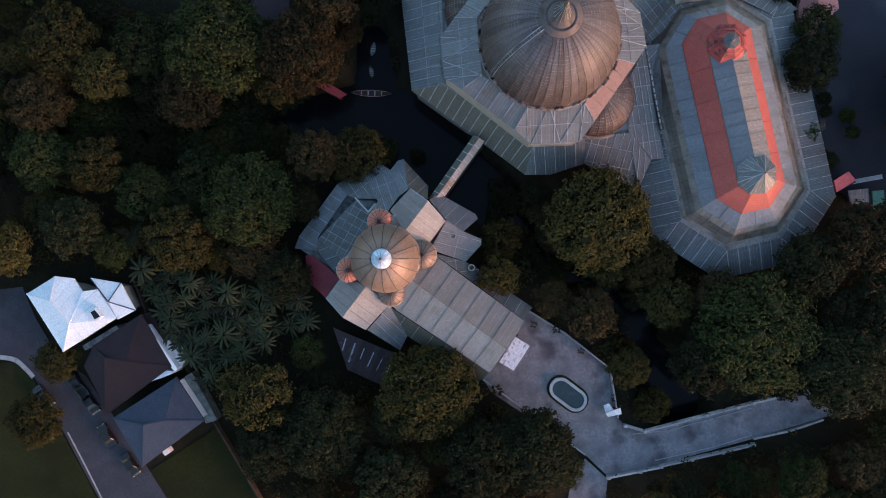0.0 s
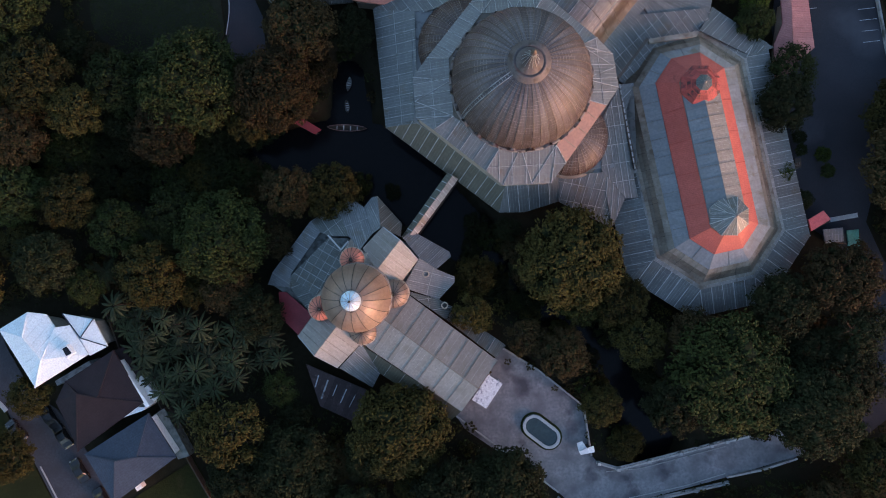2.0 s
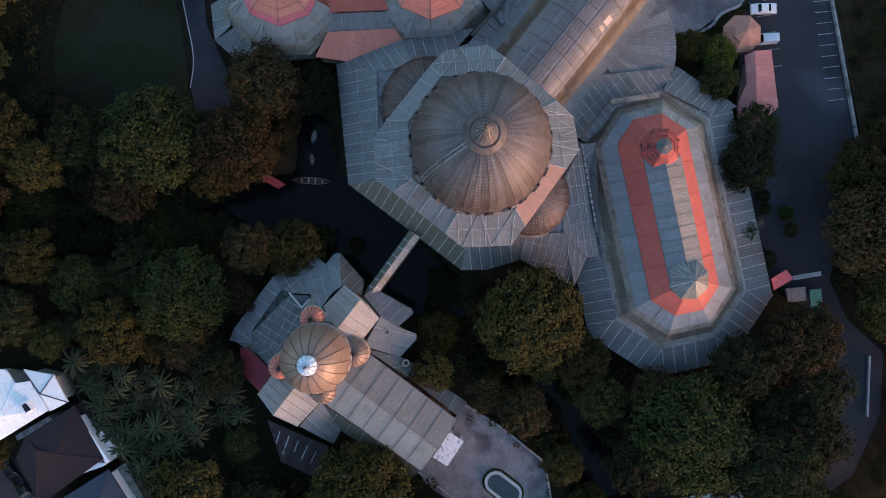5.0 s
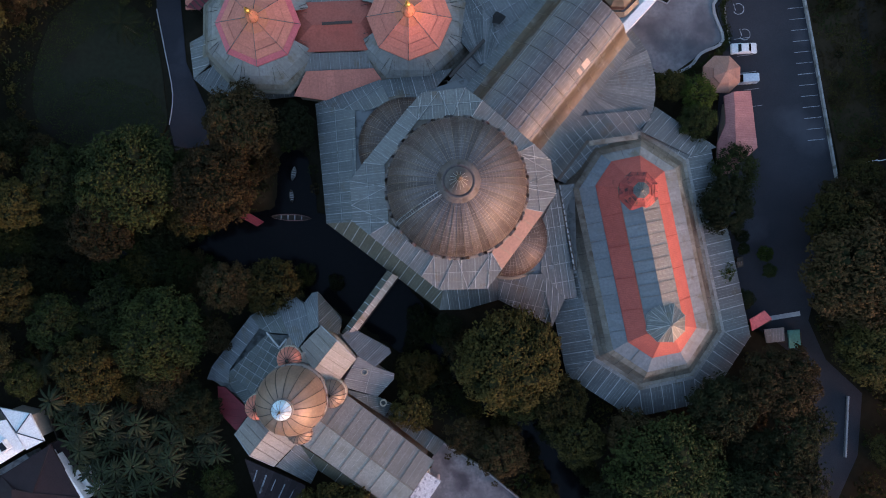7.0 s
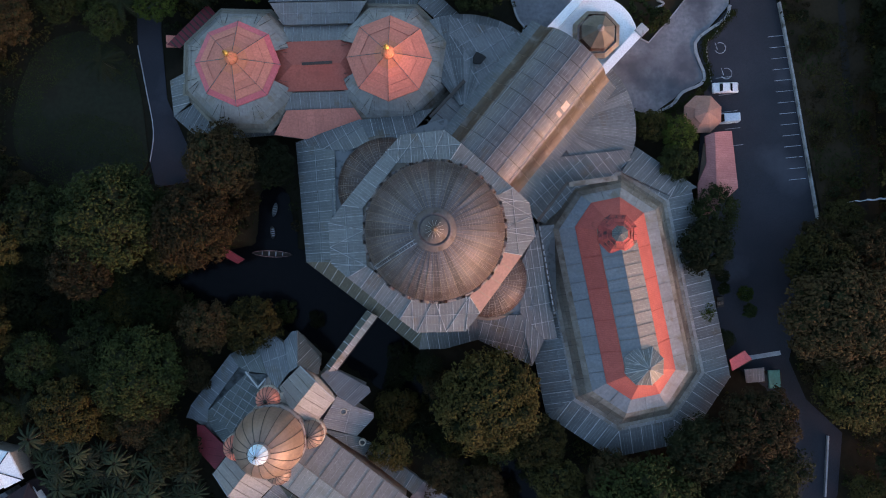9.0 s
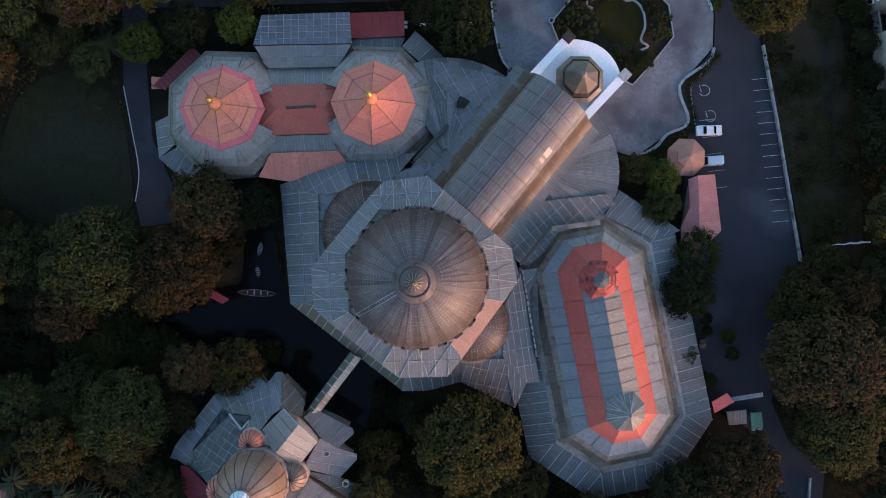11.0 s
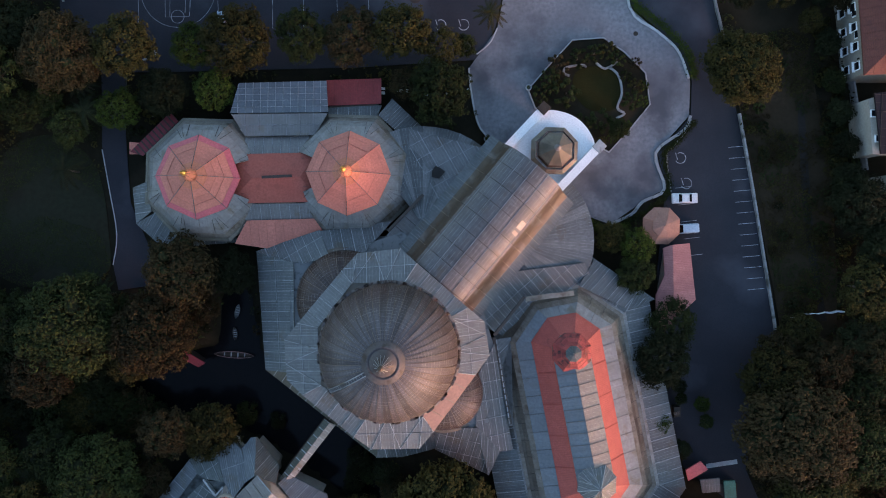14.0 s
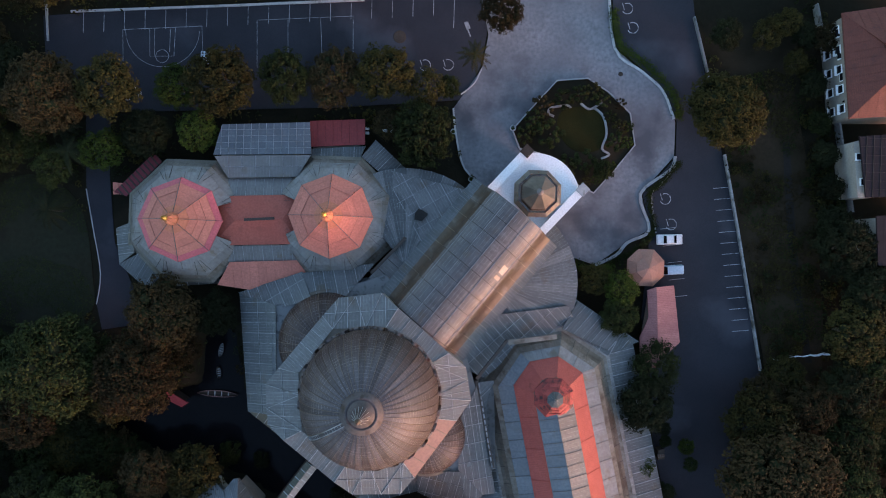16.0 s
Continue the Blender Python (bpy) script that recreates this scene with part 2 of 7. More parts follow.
    "white_blue": mat("white_blue_enamel", (0.6, 0.72, 0.8), (0.4, 0.55, 0.68), 0.4, 0.0, 1.0, 5.0, stain=((0.25, 0.14, 0.12), 1.5, 0.62)),
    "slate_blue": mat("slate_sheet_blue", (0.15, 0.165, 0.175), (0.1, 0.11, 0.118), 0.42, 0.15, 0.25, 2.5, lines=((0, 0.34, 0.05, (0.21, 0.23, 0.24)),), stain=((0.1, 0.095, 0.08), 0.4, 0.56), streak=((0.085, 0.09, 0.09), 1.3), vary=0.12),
    "slate_dark": mat("slate_sheet_dark", (0.1, 0.115, 0.112), (0.066, 0.076, 0.073), 0.45, 0.15, 0.25, 2.5, lines=((0, 0.34, 0.05, (0.155, 0.17, 0.165)),), stain=((0.075, 0.072, 0.055), 0.4, 0.56), streak=((0.055, 0.06, 0.055), 1.3), vary=0.12),
    "slate_grid": mat("slate_grid_sheet", (0.13, 0.15, 0.17), (0.09, 0.105, 0.12), 0.5, 0.2, 0.25, 3.0, vary=0.12),
    "bronze_grey": mat("stained_grey_sheet", (0.19, 0.175, 0.14), (0.13, 0.12, 0.095), 0.6, 0.1, 0.4, 3.0, vary=0.12),
    "salmon_warm": mat("orange_salmon_sheet", (0.6, 0.22, 0.13), (0.5, 0.18, 0.11), 0.65, 0.0, 0.4, 3.0, vary=0.05, spec=0.25),
    "salmon_seam": mat("salmon_seam", (0.45, 0.155, 0.115), None, 0.6, 0.0, 1.0, 4.0),
    "red_sheet": mat("dull_red_sheet", (0.28, 0.045, 0.045), (0.22, 0.036, 0.036), 0.65, 0.0, 0.4, 3.0, lines=((0, 0.3, 0.05, (0.17, 0.03, 0.03)),), vary=0.06),
    "rust_tin": mat("rusty_tin", (0.045, 0.03, 0.032), (0.03, 0.022, 0.024), 0.8, 0.1, 0.6, 3.0, stain=((0.1, 0.07, 0.07), 1.0, 0.62)),
    "gold_stone": mat("pale_clay_pot", (0.5, 0.45, 0.36), None, 0.8, 0.0, 1.0, 4.0),
    "gold_dark": mat("dull_gold", (0.28, 0.15, 0.07), None, 0.5, 0.4, 1.0, 4.0),
    "marble": mat("speckled_marble", (0.68, 0.71, 0.75), (0.45, 0.48, 0.53), 0.5, 0.0, 2.0, 5.0, stain=((0.16, 0.18, 0.24), 1.6, 0.54)),
    "pool_rim": mat("pool_rim_stone", (0.42, 0.47, 0.5), (0.3, 0.35, 0.38), 0.7, 0.0, 1.0, 4.0),
    "pool_water": mat("pool_water", (0.03, 0.05, 0.055), (0.02, 0.035, 0.04), 0.12, 0.0, 0.6, 2.0, bump=0.03, spec=0.5),
    "moss_lawn": mat("moss_lawn", (0.027, 0.024, 0.008), (0.018, 0.017, 0.006), 1.0, 0.0, 0.3, 4.0, bump=0.5, spec=0.05),
    "rail_red": mat("red_rail", (0.4, 0.26, 0.24), (0.3, 0.14, 0.13), 0.7, 0.0, 2.0, 6.0),
    "terracotta": mat("terracotta_sheet", (0.36, 0.19, 0.14), (0.3, 0.155, 0.115), 0.7, 0.0, 0.6, 4.0, lines=((0, 0.3, 0.04, (0.24, 0.12, 0.09)),), vary=0.08),
    "pink_tile": mat("pink_roof_tile", (0.46, 0.2, 0.18), (0.36, 0.15, 0.14), 0.75, 0.0, 0.5, 4.0, lines=((0, 0.3, 0.06, (0.26, 0.1, 0.1)),), vary=0.06),
    "green_tarp": mat("green_tarpaulin", (0.03, 0.16, 0.13), (0.02, 0.11, 0.09), 0.6, 0.0, 0.8, 4.0),
    "white_roof": mat("white_roof_sheet", (0.78, 0.84, 0.86), (0.68, 0.76, 0.8), 0.45, 0.0, 0.3, 4.0, lines=((0, 0.35, 0.03, (0.55, 0.64, 0.7)),), vary=0.03),
    "brown_tile": mat("brown_roof_tile", (0.024, 0.0165, 0.02), (0.018, 0.0125, 0.0155), 0.7, 0.0, 0.4, 3.0, lines=((1, 0.4, 0.06, (0.022, 0.015, 0.016)),), vary=0.06, spec=0.2),
    "blue_tile": mat("blue_grey_roof_tile", (0.046, 0.06, 0.086), (0.036, 0.047, 0.069), 0.7, 0.0, 0.4, 3.0, lines=((1, 0.4, 0.06, (0.03, 0.039, 0.056)),), vary=0.06, spec=0.2),
    "rust_tile": mat("rust_red_tile", (0.17, 0.05, 0.034), (0.125, 0.038, 0.027), 0.75, 0.0, 0.5, 4.0, lines=((1, 0.3, 0.05, (0.1, 0.032, 0.022)),), stain=((0.09, 0.03, 0.024), 0.7, 0.58), vary=0.06),
    "cream": mat("cream_wall", (0.36, 0.33, 0.28), (0.28, 0.255, 0.215), 0.8, 0.0, 0.5, 4.0),
    "glass_dark": mat("dark_glass", (0.01, 0.012, 0.016), None, 0.1, 0.0, 1.0, 4.0, bump=0, spec=0.35),
    "car_black": mat("black_car_paint", (0.012, 0.013, 0.016), None, 0.2, 0.0, 1.0, 4.0, bump=0, spec=0.6),
    "car_grey": mat("dark_grey_car_paint", (0.03, 0.03, 0.033), None, 0.25, 0.0, 1.0, 4.0, bump=0, spec=0.6),
    "car_white": mat("white_car_paint", (0.75, 0.76, 0.78), (0.68, 0.7, 0.72), 0.25, 0.0, 1.0, 4.0, bump=0, spec=0.5, vary=0.02),
    "car_pale": mat("pale_blue_car_paint", (0.4, 0.52, 0.62), (0.35, 0.46, 0.56), 0.25, 0.0, 1.0, 4.0, bump=0, spec=0.5, vary=0.02),
    "tyre": mat("tyre_rubber", (0.02, 0.02, 0.02), None, 0.9, 0.0, 1.0, 4.0),
    "dirt": mat("bare_dirt", (0.06, 0.042, 0.027), (0.03, 0.025, 0.014), 1.0, 0.0, 0.12, 1.5, bump=0.6, stain=((0.085, 0.068, 0.06), 0.12, 0.62), spec=0.1),
    "track": mat("worn_track", (0.03, 0.026, 0.024), (0.02, 0.018, 0.016), 1.0, 0.0, 0.4, 3.0, bump=0.4, spec=0.1),
    "street": mat("street_asphalt", (0.06, 0.062, 0.075), (0.038, 0.04, 0.05), 0.9, 0.0, 0.2, 3.0, stain=((0.04, 0.041, 0.048), 0.4, 0.55), vary=0.02, spec=0.2),
    "court": mat("stained_concrete", (0.27, 0.272, 0.29), (0.125, 0.125, 0.14), 0.9, 0.0, 0.35, 2.0, stain=((0.075, 0.073, 0.085), 0.2, 0.54), vary=0.03, spec=0.2),
    "grass": mat("rough_grass", (0.024, 0.027, 0.009), (0.013, 0.015, 0.006), 1.0, 0.0, 0.15, 2.0, bump=0.7, stain=((0.03, 0.025, 0.011), 0.2, 0.58), spec=0.08),
    "rust_sheet": mat("rust_stained_sheet", (0.09, 0.066, 0.046), (0.06, 0.045, 0.034), 0.5, 0.15, 0.5, 2.5, lines=((0, 1.55, 0.06, (0.05, 0.042, 0.034)),), stain=((0.13, 0.122, 0.115), 0.45, 0.54), streak=((0.045, 0.034, 0.026), 1.0), vary=0.12),
    "old_wall": mat("weathered_wall", (0.34, 0.345, 0.35), (0.19, 0.19, 0.185), 0.85, 0.0, 0.6, 4.0, stain=((0.08, 0.08, 0.07), 0.5, 0.54)),
    "timber": mat("dark_timber", (0.06, 0.045, 0.035), None, 0.85, 0.0, 1.0, 6.0),
}
FOLIAGE = {
    "green": mat("leaf_green", (0.034, 0.044, 0.012), (0.013, 0.018, 0.006), 0.75, 0.0, 0.55, 2.2, bump=0, vary=0.35, spec=0.08),
    "olive": mat("leaf_olive", (0.056, 0.049, 0.013), (0.024, 0.022, 0.007), 0.75, 0.0, 0.55, 2.2, bump=0, vary=0.35, spec=0.08),
    "rust": mat("leaf_rust", (0.042, 0.03, 0.012), (0.02, 0.0155, 0.007), 0.75, 0.0, 0.55, 2.2, bump=0, vary=0.35, spec=0.08),
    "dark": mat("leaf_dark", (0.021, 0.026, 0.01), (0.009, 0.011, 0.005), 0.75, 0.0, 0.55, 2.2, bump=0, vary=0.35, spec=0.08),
    "lime": mat("leaf_lime", (0.056, 0.078, 0.013), (0.022, 0.034, 0.007), 0.75, 0.0, 0.55, 2.2, bump=0, vary=0.25, spec=0.08),
    "banana": mat("leaf_banana", (0.03, 0.04, 0.017), (0.013, 0.018, 0.008), 0.6, 0.0, 0.5, 2.2, bump=0, vary=0.4, spec=0.12),
}


# ---- building helpers ----
def mesh_of(name, bm, material):
    me = bpy.data.meshes.new(name)
    bm.to_mesh(me)
    bm.free()
    me.materials.append(material)
    return me


def part(name, bm, material, parent=None, label=""):
    ob = new(name, mesh_of(name, bm, material))
    if parent:
        ob.parent = parent
    if label:
        ob["label"] = label
    return ob


def thing(name, label, category, at=(0, 0, 0), group="", kind=""):
    ob = new(name)
    ob.location = at
    ob.empty_display_size = 0.3
    return tagged(ob, label, category, group, kind)


def single(name, bm, material, label, category, group="", kind=""):
    return tagged(part(name, bm, material), label, category, group, kind)


def box(bm, centre, size, turn=0.0, bevel=0.0):
    m = Matrix.Translation(centre) @ Matrix.Rotation(turn, 4, "Z") @ Matrix.Diagonal((*size, 1))
    r = bmesh.ops.create_cube(bm, size=1, matrix=m)
    if bevel:
        es = list({e for v in r["verts"] for e in v.link_edges})
        bmesh.ops.bevel(bm, geom=es, offset=bevel, segments=2, affect="EDGES", profile=0.5)
    return bm


def slab(pts, z0, z1, bm=None):
    """An upright prism on a plan outline."""
    bm = bm or bmesh.new()
    area = sum(pts[i][0] * pts[(i + 1) % len(pts)][1] - pts[(i + 1) % len(pts)][0] * pts[i][1] for i in range(len(pts)))
    pts = list(pts) if area > 0 else list(reversed(pts))
    top = [bm.verts.new((p[0], p[1], z1)) for p in pts]
    low = [bm.verts.new((p[0], p[1], z0)) for p in pts]
    for tri in tessellate_polygon([[Vector((p[0], p[1], 0)) for p in pts]]):
        tri = [top[k] for k in tri]
        a, b, c = (v.co for v in tri)
        bm.faces.new(tri if (b - a).cross(c - a).z > 0 else tri[::-1])
    n = len(pts)
    for i in range(n):
        bm.faces.new((low[i], low[(i + 1) % n], top[(i + 1) % n], top[i]))
    return bm


def smooth_line(pts, n=6, closed=False):
    """Catmull-Rom through plan points."""
    out, k = [], len(pts)
    for i in range(k if closed else k - 1):
        a, b, c, d = (pts[(i + j) % k] if closed else pts[min(max(i + j, 0), k - 1)] for j in (-1, 0, 1, 2))
        for s in range(n):
            t = s / n
            out.append(tuple(0.5 * (2 * b[q] + (c[q] - a[q]) * t + (2 * a[q] - 5 * b[q] + 4 * c[q] - d[q]) * t * t + (3 * b[q] - a[q] - 3 * c[q] + d[q]) * t ** 3) for q in range(2)))
    return out if closed else out + [tuple(pts[-1][:2])]


def strip(bm, line, width, z0, z1, closed=False):
    """A wall or kerb of even width along a plan line."""
    n = len(line)
    rows = []
    for i, p in enumerate(line):
        a, b = (line[(i - 1) % n], line[(i + 1) % n]) if closed else (line[max(i - 1, 0)], line[min(i + 1, n - 1)])
        d = Vector((b[0] - a[0], b[1] - a[1]))
        d = d.normalized() if d.length > 1e-6 else Vector((1, 0))
        o = Vector((-d.y, d.x)) * width / 2
        rows.append([bm.verts.new((p[0] + s * o.x, p[1] + s * o.y, z)) for s, z in ((1, z0), (1, z1), (-1, z1), (-1, z0))])
    for i in range(n if closed else n - 1):
        a, b = rows[i], rows[(i + 1) % n]
        for j in range(4):
            bm.faces.new((a[j], a[(j + 1) % 4], b[(j + 1) % 4], b[j]))
    if not closed:
        bm.faces.new(list(reversed(rows[0])))
        bm.faces.new(rows[-1])
    bmesh.ops.recalc_face_normals(bm, faces=bm.faces)
    return bm


def clip(poly, a, b, c):
    """The part of a plan polygon where a x + b y >= c."""
    out = []
    for i, p in enumerate(poly):
        q = poly[(i + 1) % len(poly)]
        fp, fq = a * p[0] + b * p[1] - c, a * q[0] + b * q[1] - c
        if fp >= 0:
            out.append(p)
        if fp * fq < 0:
            t = fp / (fp - fq)
            out.append((p[0] + t * (q[0] - p[0]), p[1] + t * (q[1] - p[1])))
    return out


def panel(poly, height, u, o, thick):
    """A thin sheet over a convex plan polygon, its UV map in metres along and across the slope."""
    bm = bmesh.new()
    uv = bm.loops.layers.uv.new("UVMap")
    area = sum(poly[i][0] * poly[(i + 1) % len(poly)][1] - poly[(i + 1) % len(poly)][0] * poly[i][1] for i in range(len(poly)))
    poly = poly if area > 0 else poly[::-1]
    top = [bm.verts.new((x, y, height(x, y))) for x, y in poly]
    low = [bm.verts.new((x, y, height(x, y) - thick)) for x, y in poly]
    bm.faces.new(top)
    n = len(poly)
    for i in range(n):
        bm.faces.new((low[i], low[(i + 1) % n], top[(i + 1) % n], top[i]))
    bm.faces.new(low[::-1])
    for f in bm.faces:
        for l in f.loops:
            x, y = l.vert.co.x - o[0], l.vert.co.y - o[1]
            l[uv].uv = (x * u[0] + y * u[1], -x * u[1] + y * u[0])
    return bm


rng = random.Random(7)


def roof(parent, pts, material, du=2.0, dv=6.0, rib=0.09, ribs="seam", along=None, deck=True, odd=None):
    """A sloping roof face from its corners (x, y, z): sheets laid edge to edge on a deck, with raised seams along the joints."""
    A = np.array([(p[0], p[1], 1.0) for p in pts])
    (gx, gy, g0), *_ = np.linalg.lstsq(A, np.array([p[2] for p in pts]), rcond=None)
    height = lambda x, y: gx * x + gy * y + g0
    s = math.hypot(gx, gy)
    if along is not None:
        v = (math.cos(along), math.sin(along))
    else:
        v = (gx / s, gy / s) if s > 0.02 else (0.0, 1.0)
    u = (v[1], -v[0])
    plan = [(p[0], p[1]) for p in pts]
    us, vs = [p[0] * u[0] + p[1] * u[1] for p in plan], [p[0] * v[0] + p[1] * v[1] for p in plan]
    o = (min(us) * u[0] + min(vs) * v[0], min(us) * u[1] + min(vs) * v[1])
    if deck:
        bm = bmesh.new()
        top = [bm.verts.new((x, y, height(x, y) - 0.1)) for x, y in plan]
        low = [bm.verts.new((x, y, height(x, y) - 0.35)) for x, y in plan]
        n = len(plan)
        bm.faces.new(top), bm.faces.new(low[::-1])
        for i in range(n):
            bm.faces.new((low[i], low[(i + 1) % n], top[(i + 1) % n], top[i]))
        bmesh.ops.recalc_face_normals(bm, faces=bm.faces)
        part("roof_deck", bm, M[material], parent)
    nu, nv = max(1, round((max(us) - min(us)) / du)), max(1, round((max(vs) - min(vs)) / dv))
    su, sv = (max(us) - min(us)) / nu, (max(vs) - min(vs)) / nv
    seams = bmesh.new()
    for i in range(nu):
        for j in range(nv):
            c = plan
            a0, b0 = min(us) + i * su, min(vs) + j * sv
            for q in ((u[0], u[1], a0 + 0.015), (-u[0], -u[1], -(a0 + su - 0.015)), (v[0], v[1], b0 + 0.015), (-v[0], -v[1], -(b0 + sv - 0.015))):
                c = clip(c, *q) if len(c) > 2 else []
            if len(c) < 3:
                continue
            lift = rng.uniform(0, 0.03)
            use = odd[0] if odd and rng.random() < odd[1] else material
            part("roof_panel", panel(c, lambda x, y: height(x, y) + lift, u, o, 0.08), M[use], parent)
    if ribs:
        lines = [(u, v, min(us) + i * su, rib) for i in range(0, nu + 1)] + [(v, u, min(vs) + j * sv, rib * 0.8) for j in range(1, nv)]
        for d, e, c0, w in lines:
            band = clip(clip(plan, d[0], d[1], c0 - w / 2), -d[0], -d[1], -(c0 + w / 2)) if len(clip(plan, d[0], d[1], c0 - w / 2)) > 2 else []
            if len(band) < 3:
                continue
            area = sum(band[k][0] * band[(k + 1) % len(band)][1] - band[(k + 1) % len(band)][0] * band[k][1] for k in range(len(band)))
            band = band if area > 0 else band[::-1]
            top = [seams.verts.new((x, y, height(x, y) + 0.1)) for x, y in band]
            low = [seams.verts.new((x, y, height(x, y) - 0.02)) for x, y in band]
            seams.faces.new(top)
            for k in range(len(band)):
                seams.faces.new((low[k], low[(k + 1) % len(band)], top[(k + 1) % len(band)], top[k]))
        part("seams", seams, M[ribs], parent, "raised sheet-metal seams")["kind"] = "stuff"
    else:
        seams.free()


def rib(bm, a, b, w=0.1, h=0.1):
    """A square bar between two points."""
    a, b = Vector(a), Vector(b)
    d = (b - a)
    q = d.to_track_quat("X", "Z").to_matrix().to_4x4()
    bmesh.ops.create_cube(bm, size=1, matrix=Matrix.Translation((a + b) / 2) @ q @ Matrix.Diagonal((d.length, w, h, 1)))


def bars(parent, name, material, segments, w=0.1, h=0.1):
    """Bars of a kind, each a part of its own."""
    for a, b in segments:
        bm = bmesh.new()
        rib(bm, a, b, w, h)
        part(name, bm, M[material], parent)


def gore(profile, a0, a1, steps=3):
    """One gore of a dome between two bearings, on a profile of (radius, height); UV in metres."""
    bm = bmesh.new()
    uv = bm.loops.layers.uv.new("UVMap")
    rows, run = [], 0.0
    for k, (r, z) in enumerate(profile):
        if k:
            run += math.hypot(r - profile[k - 1][0], z - profile[k - 1][1])
        rows.append([(bm.verts.new((r * math.cos(a0 + (a1 - a0) * s / steps), r * math.sin(a0 + (a1 - a0) * s / steps), z)), (r * (a1 - a0) * (s / steps - 0.5), run)) for s in range(steps + 1)])
    for p, q in zip(rows, rows[1:]):
        for s in range(steps):
            quad = (p[s], p[s + 1], q[s + 1], q[s])
            f = bm.faces.new([v for v, _ in quad])
            f.smooth = True
            for l, (_, t) in zip(f.loops, quad):
                l[uv].uv = t
    return bm


def dome(parent, at, profile, n, material, ribs="seam", rib_w=0.09, name="gore", first=0.0, odd=None, part_turn=None):
    """A dome of n sheet gores that share one mesh, with ribs over the joints. part_turn limits it to an arc."""
    whole = part_turn or 2 * math.pi
    step = whole / n
    me = mesh_of(name, gore(profile, 0.004, step - 0.004), M[material])
    me2 = mesh_of(name, gore(profile, 0.004, step - 0.004), M[odd[0]]) if odd else None
    for i in range(n):
        ob = new(name, me2 if odd and i % odd[1] == 0 else me)
        ob.parent = parent
        ob.matrix_local = Matrix.Translation(at) @ Matrix.Rotation(first + i * step, 4, "Z")
    if ribs:
        bm = bmesh.new()
        for (r0, z0), (r1, z1) in zip(profile, profile[1:]):
            rib(bm, (r0, 0, z0 + 0.02), (r1, 0, z1 + 0.02), rib_w, 0.14)
        me = mesh_of("rib", bm, M[ribs])
        for i in range(n + (1 if part_turn else 0)):
            ob = new("rib", me)
            ob.parent = parent
            ob.matrix_local = Matrix.Translation(at) @ Matrix.Rotation(first + i * step, 4, "Z")


def turned(profile, n=24, bm=None, at=(0, 0, 0)):
    """A turned solid from (radius, height) pairs."""
    bm = bm or bmesh.new()
    rows = [[bm.verts.new((at[0] + r * math.cos(2 * math.pi * k / n), at[1] + r * math.sin(2 * math.pi * k / n), at[2] + z)) for k in range(n)] for r, z in profile]
    for p, q in zip(rows, rows[1:]):
        for k in range(n):
            f = bm.faces.new((p[k], p[(k + 1) % n], q[(k + 1) % n], q[k]))
            f.smooth = n > 12
    bm.faces.new(rows[0][::-1])
    bm.faces.new(rows[-1])
    return bm


def arc(r, h, z0, n=10, a0=0.0, a1=90.0):
    """A dome's quarter profile from its foot to its crown."""
    return [(r * math.cos(radians(a0 + (a1 - a0) * k / n)), z0 + h * math.sin(radians(a0 + (a1 - a0) * k / n))) for k in range(n + 1)]


# ---- ground, river, paving ----
RIVER = [((-119.2, 21.2), 5), ((-84.9, 19.7), 3.5), ((-64.8, 20.2), 4), ((-45.7, 20.4), 4), ((-26.6, 22.7), 5), ((-13.5, 23.8), 7.5), ((-4.4, 20.2), 8),
         ((3.6, 13.2), 6), ((10.7, 7.1), 5), ((17.7, 0.1), 3.2), ((27.8, -6.9), 2.6), ((35.8, -13.0), 3.8), ((38.8, -22.0), 4.5), ((42.4, -27.6), 5)]
CREEK = [((-13.0, 38.3), 3.2), ((-12.3, 32.3), 4), ((-12.0, 25.3), 4)]


def depth_below(x, y):
    """How far the bank has dropped at a place."""
    best = 9.0
    for line in (RIVER, CREEK):
        for (p, w0), (q, w1) in zip(line, line[1:]):
            dx, dy = q[0] - p[0], q[1] - p[1]
            t = min(max(((x - p[0]) * dx + (y - p[1]) * dy) / (dx * dx + dy * dy), 0), 1)
            best = min(best, (math.hypot(x - p[0] - t * dx, y - p[1] - t * dy) - (w0 + t * (w1 - w0))) / 1.8)
    return 5.6 * min(max(0.5 - best, 0), 1)


bm = bmesh.new()
far = [160, 220, 320, 500, 900, 1800]
xs = [-60 - f for f in reversed(far)] + [-105 + 1.6 * k for k in range(150)] + [f for f in far]
ys = [-100 - f for f in reversed(far)] + [-75 + 1.6 * k for k in range(125)] + [20 + f for f in far]
grid = [[bm.verts.new((x, y, -depth_below(x, y) + (0.12 * noise.noise((x * 0.2, y * 0.2, 0)) - 0.1))) for x in xs] for y in ys]
for a, b in zip(grid, grid[1:]):
    for k in range(len(xs) - 1):
        bm.faces.new((a[k], a[k + 1], b[k + 1], b[k])).smooth = True
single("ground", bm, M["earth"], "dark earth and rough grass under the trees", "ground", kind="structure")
bm = bmesh.new()
